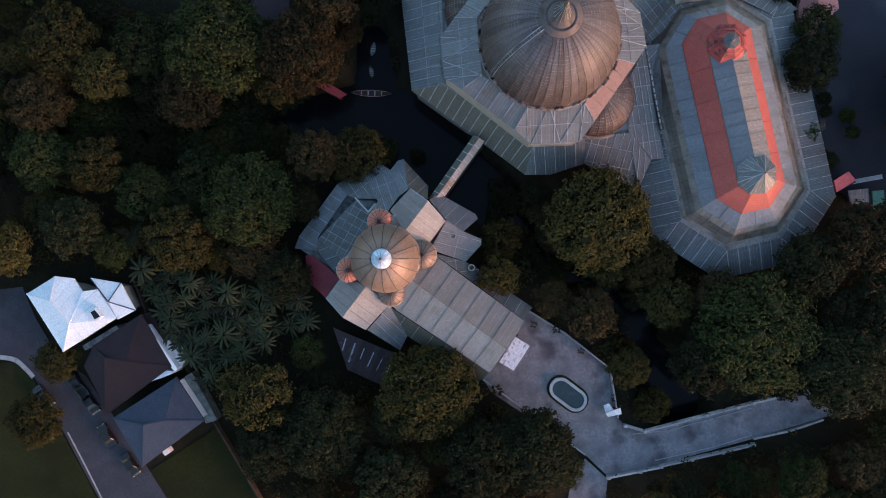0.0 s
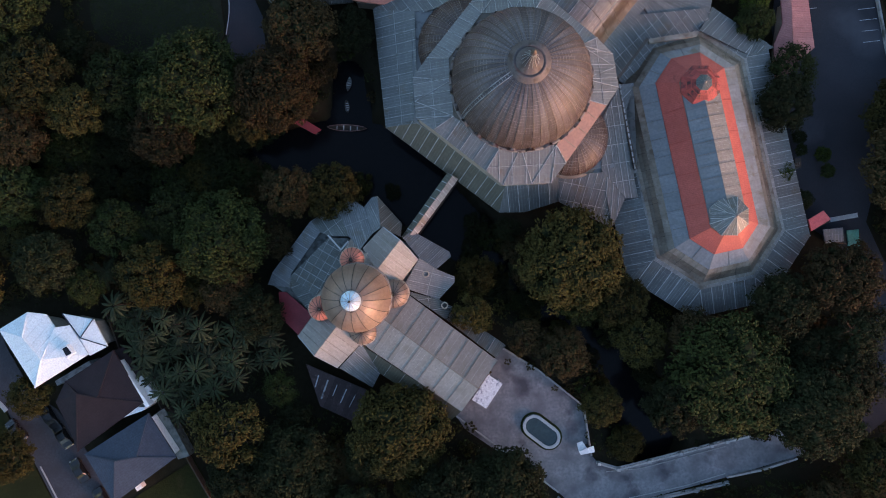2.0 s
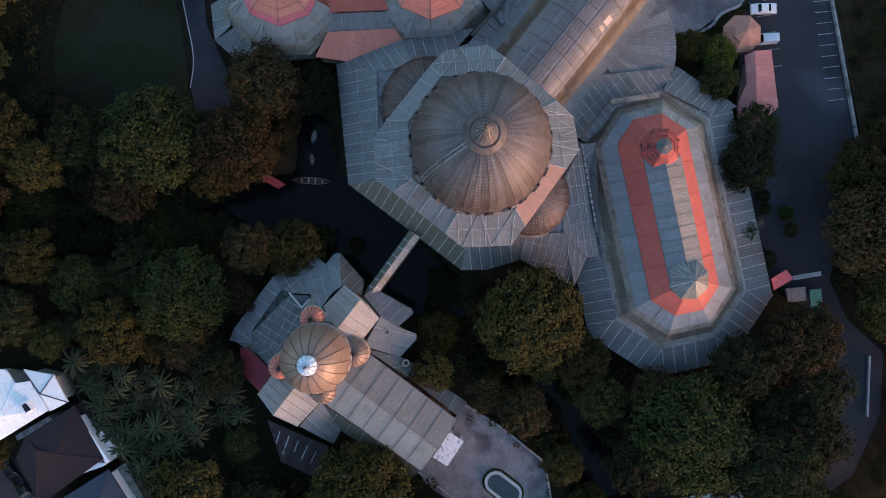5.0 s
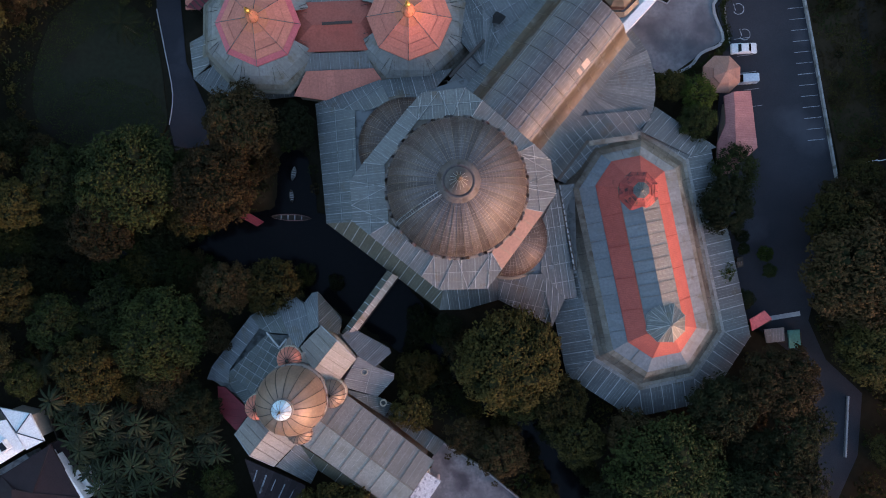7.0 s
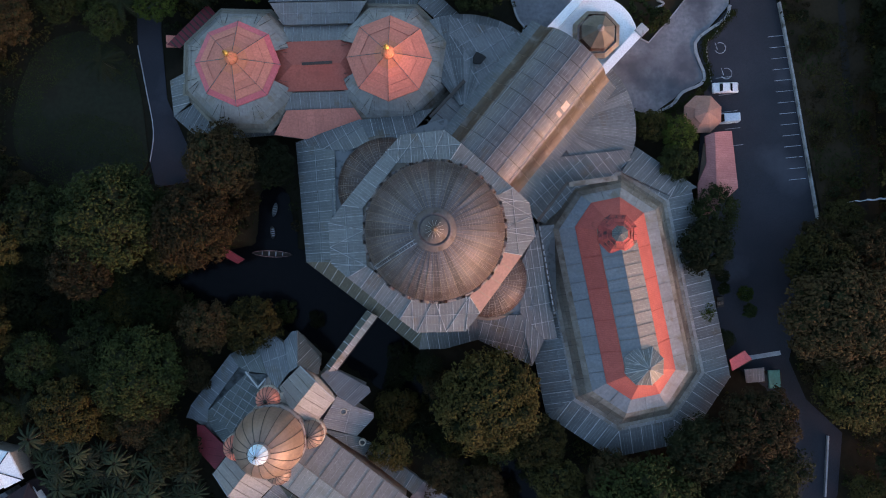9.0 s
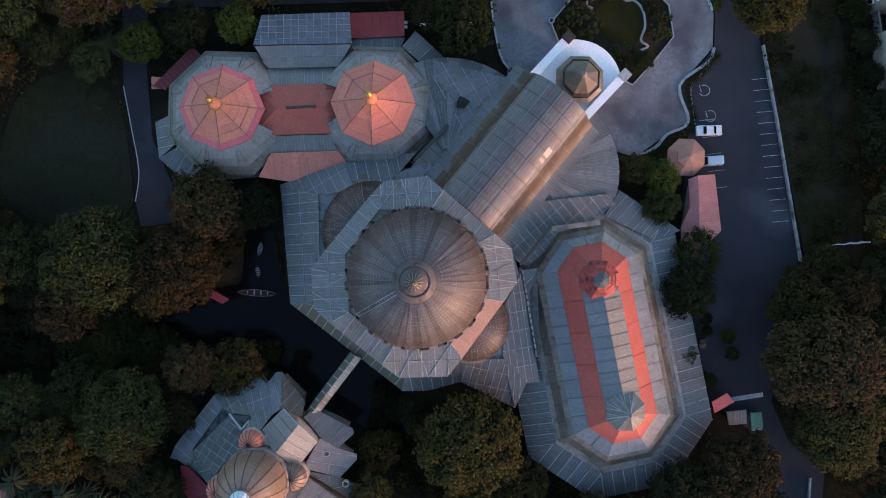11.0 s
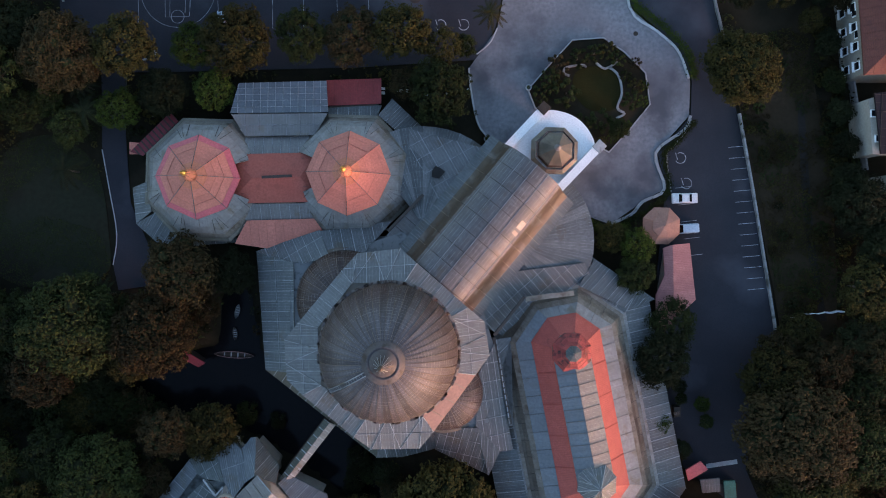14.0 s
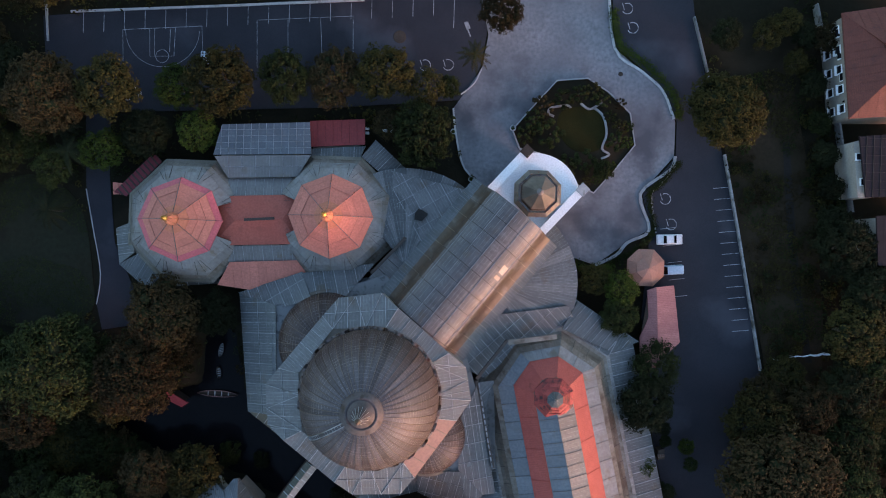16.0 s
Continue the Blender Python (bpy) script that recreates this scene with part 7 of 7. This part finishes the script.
for spot, r, kind, tint in (((53.0, -14.4), 10.0, "big", "green"), ((66.6, -20.2), 8.0, "big", "dark"), ((47.7, -8.0), 5, "broad", "rust"), ((67.2, -10.4), 4.8, "broad", "dark"), ((9.6, -4.6), 3.4, "loose", "olive"), ((32.0, -20.5), 3.8, "broad", "olive"),
                            ((15.2, -33.9), 7.0, "big", "dark"), ((6.2, -35.3), 6.6, "broad", "dark"), ((-20.7, -31.0), 7.5, "big", "dark"), ((-29.6, -33.9), 6, "broad", "dark"), ((-8.9, -38.6), 6, "broad", "dark"), ((-69.0, 7.3), 3.4, "broad", "olive"), ((-66.3, -19.2), 4.0, "broad", "olive"), ((-69.4, -29.2), 4.6, "broad", "olive")):
    plant(kind, tint, 1 + int(r * 3) % 2, *spot, r)
for spot, r, kind, tint in (((71.5, 2.0), 6.8, "broad", "rust"), ((84.5, 19.8), 9.5, "big", "rust"), ((88.4, 8.7), 8.0, "big", "olive"), ((62.5, 31.4), 5.2, "broad", "dark"), ((64.3, 37.6), 4.2, "loose", "green"), ((58.0, 50.6), 3.2, "broad", "lime"), ((57.8, 45.9), 3.4, "broad", "green"),
                            ((81.1, 29.0), 6.0, "broad", "olive"), ((53.6, 52.1), 2.8, "broad", "olive"), ((10.2, 1.7), 3.6, "loose", "olive"), ((63.0, 19.8), 2.2, "broad", "lime"), ((61.9, -2.7), 6.0, "broad", "dark"), ((-19.7, 43.8), 6.4, "broad", "rust"), ((-11.5, 44.0), 4.2, "broad", "dark")):
    plant(kind, tint, 2 + int(r * 3) % 2, *spot, r)
for spot, r, kind, tint in (((-19.4, 82.7), 3.8, "broad", "lime"), ((-11.6, 83.2), 5.8, "broad", "olive"), ((-0.9, 84.8), 4.6, "broad", "green"), ((7.7, 85.1), 5.2, "broad", "rust"), ((16.2, 85.9), 5.2, "broad", "olive"), ((23.4, 84.0), 3.4, "loose", "olive"), ((27.2, 84.6), 2.2, "broad", "green"),
                            ((-15.6, 75.1), 3.8, "broad", "lime"), ((-32.0, 71.3), 3.8, "broad", "lime"), ((-24.4, 74.4), 4.2, "broad", "dark"), ((-30.7, 81.6), 6.0, "broad", "olive"), ((-41.5, 80.3), 6.8, "big", "rust"), ((74.3, 81.7), 6.4, "big", "olive"), ((35.8, 97.7), 3.8, "broad", "rust"), ((54.6, 71.1), 2.0, "broad", "green")):
    plant(kind, tint, 1 + int(r * 5) % 2, *spot, r)
for spot, r, kind, tint in (((95.6, 58.7), 5.0, "broad", "dark"), ((100.2, 51.2), 5.6, "broad", "dark"), ((97.1, 44.5), 5.6, "broad", "olive"), ((101.5, 39.9), 5.6, "broad", "green"), ((96.5, 34.9), 5.0, "broad", "dark"), ((88.7, 95.8), 2.4, "broad", "dark"), ((86.9, 90.8), 2.2, "loose", "olive"), ((90.2, 87.0), 2.4, "broad", "dark"),
                            ((91.7, 80.7), 2.2, "broad", "green"), ((92.9, 75.3), 2.4, "broad", "dark"), ((93.8, 69.4), 2.4, "broad", "dark"), ((85.2, 97.6), 2.6, "broad", "olive"), ((81.9, 95.6), 2.8, "loose", "olive"), ((75.0, 95.3), 2.8, "broad", "dark"), ((94.2, 63.5), 3.2, "broad", "dark"), ((82.7, 33.1), 4.2, "broad", "rust"), ((86.4, 36.6), 3.8, "broad", "olive"), ((90.0, 31.6), 5.0, "broad", "rust"), ((84.0, 24.7), 5.0, "broad", "olive")):
    plant(kind, tint, 1 + int(r * 5) % 2, *spot, r)
for spot, r, kind, tint in (((10.5, 10.6), 2.6, "loose", "dark"), ((13.2, 8.6), 2.8, "loose", "green"), ((15.8, 10.0), 2.2, "loose", "dark"), ((-16.8, 15.6), 2.6, "broad", "olive"), ((-10.2, 18.0), 2.2, "loose", "green"), ((14.0, 1.6), 2.6, "loose", "olive"),
                            ((19.8, -3.2), 3.0, "loose", "dark"), ((9.8, 6.4), 2.2, "loose", "dark"), ((70.8, 23.4), 1.5, "broad", "lime"), ((71.6, 20.4), 1.4, "broad", "green"), ((66.8, 26.4), 1.3, "broad", "dark"), ((67.2, 24.2), 1.2, "broad", "green"), ((67.4, 15.4), 1.8, "broad", "dark"), ((-4.6, 16.8), 1.6, "loose", "dark")):
    plant(kind, tint, 1 + int(r * 10) % 2, *spot, r)
GROVE = [(-53.0, -1.0), (-47.5, -3.5), (-36.0, -6.5), (-24.5, -8.0), (-22.5, -13.0), (-33.0, -17.0), (-41.0, -23.5), (-44.0, -18.5), (-50.0, -9.5)]
BANANA = []


def banana(x, y, r, h):
    """A banana plant: a rosette of broad arching blades, each folded along its midrib and torn at the edge."""
    if not BANANA:
        for seed in (3, 8):
            g = np.random.default_rng(seed)
            V, F = [], []
            for i in range(15):
                a, lift, ln = 2.4 * i + g.uniform(-0.2, 0.2), g.uniform(0.25, 1.0), g.uniform(0.75, 1.1)
                ca, sa_ = math.cos(a), math.sin(a)
                for k in range(8):
                    t0, t1 = 0.1 + k * 0.112, 0.1 + k * 0.112 + 0.108
                    for s in (-1, 1):
                        b0, tear = len(V), g.uniform(0.8, 1.05)
                        for t, e in ((t0, 0.0), (t1, 0.0), (t1 + 0.03, 1.0), (t0 + 0.03, 1.0)):
                            w = e * tear * 0.085 * math.sin(math.pi * min(1, max(0.0, (t - 0.06) / 0.98))) ** 0.6
                            V.append((ln * t * ca - s * w * sa_, ln * t * sa_ + s * w * ca, lift * t * 0.6 - 0.85 * t * t * (1.15 - 0.45 * lift) - 0.4 * w))
                        F.append((b0, b0 + 1, b0 + 2, b0 + 3) if s < 0 else (b0 + 3, b0 + 2, b0 + 1, b0))
            me = bpy.data.meshes.new("leaf_rosette")
            me.from_pydata(V, [], F)
            me.materials.append(FOLIAGE["banana"])
            BANANA.append(me)
        BANANA.append(mesh_of("stem", turned([(0.22, -1.0), (0.17, 0.5), (0.13, 0.97), (0.03, 1.0)], 8), M["bark"]))
    t = thing("banana_plant", "banana plant with broad torn arching leaves", "banana plant", (x, y, -depth_below(x, y)), group="banana grove")
    f = new("leaf_rosette", BANANA[rng.randrange(2)])
    f.parent, f.location, f.scale, f.rotation_euler = t, (0, 0, h), (r, r, r * 0.8), (0, 0, rng.uniform(0, 6.28))
    st_ = new("stem", BANANA[2])
    st_.parent, st_.scale = t, (1, 1, h)


taken = []
for _ in range(900):
    x, y = rng.uniform(-54, -22), rng.uniform(-24, 0)
    hit = False
    for (x0, y0), (x1, y1) in zip(GROVE, GROVE[1:] + GROVE[:1]):
        if (y0 > y) != (y1 > y) and x < (x1 - x0) * (y - y0) / (y1 - y0) + x0:
            hit = not hit
    if hit and all((x - a) ** 2 + (y - b) ** 2 > 3.4 for a, b in taken):
        taken.append((x, y))
        banana(x, y, rng.uniform(1.9, 3.0), rng.uniform(3.6, 6.6))
for spot, r in (((31.4, 89.8), 3.6), ((-37.5, 70.8), 4.2), ((-38.7, 75.6), 4.0), ((-40.7, 60.7), 4.4), ((-33.6, 39.4), 3.8), ((-44.3, 7.2), 4.6), ((-52.8, 2.2), 4.2)):
    palm(*spot, r, 5.5, "olive" if spot[0] > 20 else "dark")
for c, r in (((20.7, 76.8), 0.42), ((24.5, 77.1), 0.42), ((28.2, 77.3), 0.42), ((38.8, 78.3), 0.45), ((31.7, 69.0), 0.45)):
    pot = thing("planter", "round pale stone planter with clipped yellow-green plant", "planter", group="terrace planters")
    bm = bmesh.new()
    strip(bm, [(c[0] + r * math.cos(k * math.pi / 8), c[1] + r * math.sin(k * math.pi / 8)) for k in range(16)], 0.16, 0.0, 0.6, closed=True)
    part("rim", bm, M["kerb"], pot)
    g = np.random.default_rng(int(c[0] * 10))
    d = g.normal(0, 1, (90, 3))
    d[:, 2] = np.abs(d[:, 2])
    d /= np.linalg.norm(d, axis=1, keepdims=True)
    f = new("foliage", leaf_mesh("foliage", np.array([c[0], c[1], 0.5]) + d * r * 0.85, d, g.uniform(0.12, 0.22, 90), FOLIAGE["lime"], 9))
    f.parent = pot
# clipped shrubs in the garden island and along the kerbs
for spot, r, tint in (((55.8, 80.8), 0.9, "green"), ((57.6, 79.0), 1.1, "olive"), ((57.0, 76.3), 1.5, "green"), ((59.0, 76.4), 0.8, "lime"), ((56.4, 72.1), 0.7, "lime"), ((53.7, 69.7), 0.8, "lime"), ((50.2, 84.6), 1.3, "dark"), ((52.7, 85.1), 1.2, "olive"), ((47.2, 83.5), 1.6, "dark"), ((43.8, 82.3), 1.5, "rust"),
                      ((57.5, 83.0), 0.9, "rust"), ((42.4, 79.8), 1.5, "dark"), ((41.0, 77.2), 1.4, "green"), ((45.4, 77.4), 2.0, "dark"), ((51.6, 72.6), 1.8, "green"), ((48.6, 72.0), 1.6, "dark"), ((54.2, 83.7), 1.2, "green"), ((43.4, 79.3), 1.0, "olive"), ((52.0, 69.2), 0.7, "olive"), ((59.2, 79.2), 0.7, "lime")):
    plant("ball" if r < 1.55 else "shrub", {"dark": "green"}.get(tint, tint), 3, *spot, r * 1.25, 0.15)
for spot, r in (((20.1, -14.2), 0.9), ((24.6, -18.1), 0.7), ((29.8, -21.6), 0.8), ((12.1, -15.4), 1.2), ((9.6, -24.9), 1.1), ((16.1, -13.4), 0.7), ((31.8, 69.2), 0.7), ((29.4, 73.4), 0.6)):
    plant("shrub", "olive", 3, *spot, r, 0)
# hedges beside the kerbs
for line, w in (([(55.9, 99.6), (57.3, 93.8), (62.2, 90.2), (66.9, 85.4), (68.2, 81.4)], 1.5), ([(68.4, 73.0), (65.5, 69.5), (63.3, 67.1), (64.3, 61.1), (61.4, 57.5), (56.9, 55.1)], 1.1), ([(43.7, 58.9), (47.9, 55.8), (53.5, 53.4), (57.0, 54.3)], 1.6)):
    ln = smooth_line(line, 10)
    g = np.random.default_rng(11)
    n = int(len(ln) * 34 * w)
    base = np.array([ln[k] for k in g.integers(0, len(ln), n)])
    pl = np.column_stack([base + g.normal(0, w * 0.3, (n, 2)), g.uniform(0.25, 0.65, n)])
    ob = tagged(new("hedge", leaf_mesh("hedge", pl, np.tile([0.0, 0.0, 1.0], (n, 1)), g.uniform(0.2, 0.42, n), FOLIAGE["lime" if w > 1.3 else "green"], 4)), "low clipped green hedge along the kerb", "hedge", kind="stuff")

# ---- woodland fill ----
KEEP = [PLAZA, LANE, LOT, COURT, STREET, PATH, LAWN, DRIVE, ISLE]
KEEP += [[(-8.6, 49.5), (-6.2, 26.0), (14.2, 11.3), (34.3, 9.3), (35.4, 1.5), (48.3, -5.6), (62.9, -3.8), (69.5, 8.1), (64.1, 33.4), (61.9, 43.1), (48.8, 56.1), (34.7, 68.3), (20.8, 70.8), (14.7, 75.5), (-12.9, 78.0), (-30.1, 65.1), (-30.6, 51.3), (-23.5, 46.6)],
         [(-26.4, 0.1), (-18.6, 11.9), (-8.3, 16.3), (5.5, 20.7), (8.5, 17.8), (0.6, 9.4), (7.5, 5.5), (7.5, -4.8), (15.8, -10.7), (6.0, -24.5), (-6.3, -17.6), (-9.2, -25.0), (-18.1, -21.5), (-24.0, -6.8)],
         [(-74.1, -7.3), (-67.2, -3.8), (-53.0, -4.8), (-43.6, -19.6), (-37.7, -30.4), (-52.0, -39.7), (-68.2, -15.6)], [(-89.0, -24.1), (-72.9, -24.1), (-60.8, -46.2), (-89.0, -46.2)], [(-51.7, -40.2), (-38.6, -32.1), (-29.6, -46.2), (-47.7, -46.2)],
         GROVE,
         [(71.7, 106.2), (84.8, 106.6), (91.3, 78.7), (94.8, 38.5), (85.2, 38.2)], [(-99.0, -20.0), (-72.9, -22.0), (-60.8, -55.2), (-99.0, -55.2)], [(93.9, 106.9), (118.0, 107.8), (119.8, 55.5), (99.4, 64.9)], [(68.6, 13.5), (79.7, 13.7), (79.8, 5.7), (69.8, 5.5)], [(59.4, 57.4), (70.4, 57.8), (71.2, 35.7), (62.2, 35.4)], [(64.3, 27.4), (72.4, 27.6), (72.8, 5.6), (66.8, 5.5)]]


def inside(poly, x, y):
    hit = False
    for (x0, y0), (x1, y1) in zip(poly, poly[1:] + poly[:1]):
        if (y0 > y) != (y1 > y) and x < (x1 - x0) * (y - y0) / (y1 - y0) + x0:
            hit = not hit
    return hit


def free(x, y, r):
    for poly in KEEP:
        if inside(poly, x, y):
            return False
        for (x0, y0), (x1, y1) in zip(poly, poly[1:] + poly[:1]):
            dx, dy = x1 - x0, y1 - y0
            t = min(max(((x - x0) * dx + (y - y0) * dy) / (dx * dx + dy * dy + 1e-9), 0), 1)
            if math.hypot(x - x0 - t * dx, y - y0 - t * dy) < r:
                return False
    return True


stand = [(t.location.x, t.location.y, t.scale.x * {"tree": 5.0}.get(t["category"], 2.0)) for t in scene.objects if t.get("category") in ("tree", "palm")]
wood = random.Random(21)


def in_sight(x, y):
    return any(abs(x - 27.6 * k / 8) < 83 and abs(y - 56.2 * k / 8) < 49 for k in range(9))


tones = ("green", "olive", "rust", "dark", "olive", "rust", "dark")
count = 0
for r0, r1, gap, tries, kinds in ((4.4, 6.4, 1.4, 3000, ("broad", "broad", "loose")), (2.6, 3.6, 1.4, 3000, ("broad", "loose"))):
    for _ in range(tries):
        x, y, r = wood.uniform(-86, 114), wood.uniform(-52, 108), wood.uniform(r0, r1)
        if count > 225 or not in_sight(x, y) or depth_below(x, y) > (1.5 if r > 4 else 3.9) or not free(x, y, r * 0.8):
            continue
        if any((x - a) ** 2 + (y - b) ** 2 < ((r + c) / gap) ** 2 for a, b, c in stand):
            continue
        count += 1
        stand.append((x, y, r))
        zone = noise.noise((x * 0.03, y * 0.03, 3.0))
        tint = tones[int((zone * 1.6 + 0.5 + wood.uniform(-0.3, 0.3)) * len(tones)) % len(tones)]
        plant(wood.choice(kinds), tint, wood.choice((1, 2)), x, y, r)
# growth that hangs over the banks
for line in (RIVER,):
    for (p, w0), (q, w1) in zip(line, line[1:]):
        n = max(1, int(math.hypot(q[0] - p[0], q[1] - p[1]) / 3.4))
        for k in range(n):
            t = (k + wood.uniform(0.1, 0.9)) / n
            x, y, w = p[0] + t * (q[0] - p[0]), p[1] + t * (q[1] - p[1]), w0 + t * (w1 - w0)
            d = Vector((q[0] - p[0], q[1] - p[1])).normalized()
            for s in (-1, 1):
                r = wood.uniform(1.8, 3.2) if x > -30 else wood.uniform(2.4, 4.2)
                o = w * (wood.uniform(0.75, 1.05) if x > -30 else wood.uniform(0.5, 0.95))
                a, b = x - s * d.y * o, y + s * d.x * o
                if not in_sight(a, b) or not free(a, b, r * 0.75) or -24 < a < -6 and b < 34:
                    continue
                plant(wood.choice(("loose", "broad")), wood.choice(("dark", "dark", "green", "olive")), wood.choice((1, 2)), a, b, r, -3.6)
low = 0
for _ in range(4200):
    x, y, r = wood.uniform(-86, 114), wood.uniform(-52, 108), wood.uniform(0.9, 2.0)
    if low > 150 or not in_sight(x, y) or depth_below(x, y) > 3.8 or not free(x, y, r * 0.7) or any((x - a) ** 2 + (y - b) ** 2 < (0.7 * c) ** 2 for a, b, c in stand):
        continue
    low += 1
    plant("shrub", wood.choice(("dark", "olive", "green", "rust")), wood.choice((1, 2)), x, y, r)
# undergrowth between the trees
for tint, seed in (("dark", 31), ("olive", 32), ("green", 33)):
    g = np.random.default_rng(seed)
    spots = []
    while len(spots) < 900:
        x, y = g.uniform(-86, 114), g.uniform(-52, 108)
        if in_sight(x, y) and depth_below(x, y) < 3.2 and free(x, y, 0.7):
            spots.append((x, y, -depth_below(x, y), g.uniform(0.5, 1.6)))
    pl, outs = [], []
    for x, y, z, r in spots:
        d = g.normal(0, 1, (14, 3))
        d[:, 2] = np.abs(d[:, 2])
        d /= np.linalg.norm(d, axis=1, keepdims=True)
        pl.append(np.array([x, y, z + 0.2]) + d * r)
        outs.append(d)
    pl, outs = np.concatenate(pl), np.concatenate(outs)
    tagged(new("undergrowth", leaf_mesh("undergrowth", pl, outs, g.uniform(0.35, 0.8, len(pl)), FOLIAGE[tint], seed)), "tangled leafy undergrowth between the trees", "undergrowth", kind="stuff")
# rough growth on the open strip east of the lane
strip_e = [(74.5, 88.0), (77.3, 75.2), (85.2, 38.2), (95.2, 38.6), (97.5, 66.0), (91.8, 92.0)]
for tint, seed, n, bias in (("olive", 51, 4600, 0.05), ("rust", 52, 3200, 0.12), ("green", 53, 1800, 0.25)):
    g = np.random.default_rng(seed)
    pl = []
    while len(pl) < n:
        x, y = g.uniform(73, 98), g.uniform(37, 93)
        if inside(strip_e, x, y) and noise.noise((x * 0.14, y * 0.14, seed)) > bias - 0.1:
            pl.append((x, y, g.uniform(0.06, 0.5)))
    pl = np.array(pl)
    up_ = np.column_stack([g.normal(0, 0.5, (n, 2)), np.ones(n)])
    tagged(new("rough_grass", leaf_mesh("rough_grass", pl, up_, g.uniform(0.25, 0.6, n), FOLIAGE[tint], seed)), "rough dry grass and weeds on the verge", "grass", kind="stuff")
for _ in range(420):
    x, y = wood.uniform(72, 99), wood.uniform(36, 93)
    if inside(strip_e, x, y) and noise.noise((x * 0.12, y * 0.12, 7.0)) > 0.02:
        plant("shrub", wood.choice(("olive", "rust", "dark", "green")), 1, x, y, wood.uniform(0.5, 1.4))
# open grass of the shaded lawn
g = np.random.default_rng(61)
pl = []
while len(pl) < 5000:
    x, y = g.uniform(-60, -34), g.uniform(39, 68)
    if inside(LAWN, x, y) and noise.noise((x * 0.1, y * 0.1, 2.0)) > -0.2:
        pl.append((x, y, g.uniform(0.04, 0.16)))
pl = np.array(pl)
tagged(new("lawn_grass", leaf_mesh("lawn_grass", pl, np.column_stack([g.normal(0, 0.3, (len(pl), 2)), np.ones(len(pl))]), g.uniform(0.2, 0.45, len(pl)), FOLIAGE["green"], 61)), "short uneven grass in deep shade", "grass", kind="stuff")
for p in PROTO.values():
    if isinstance(p, list) and not p[1]:
        for o in (*p[0].children, p[0]):
            bpy.data.objects.remove(o)
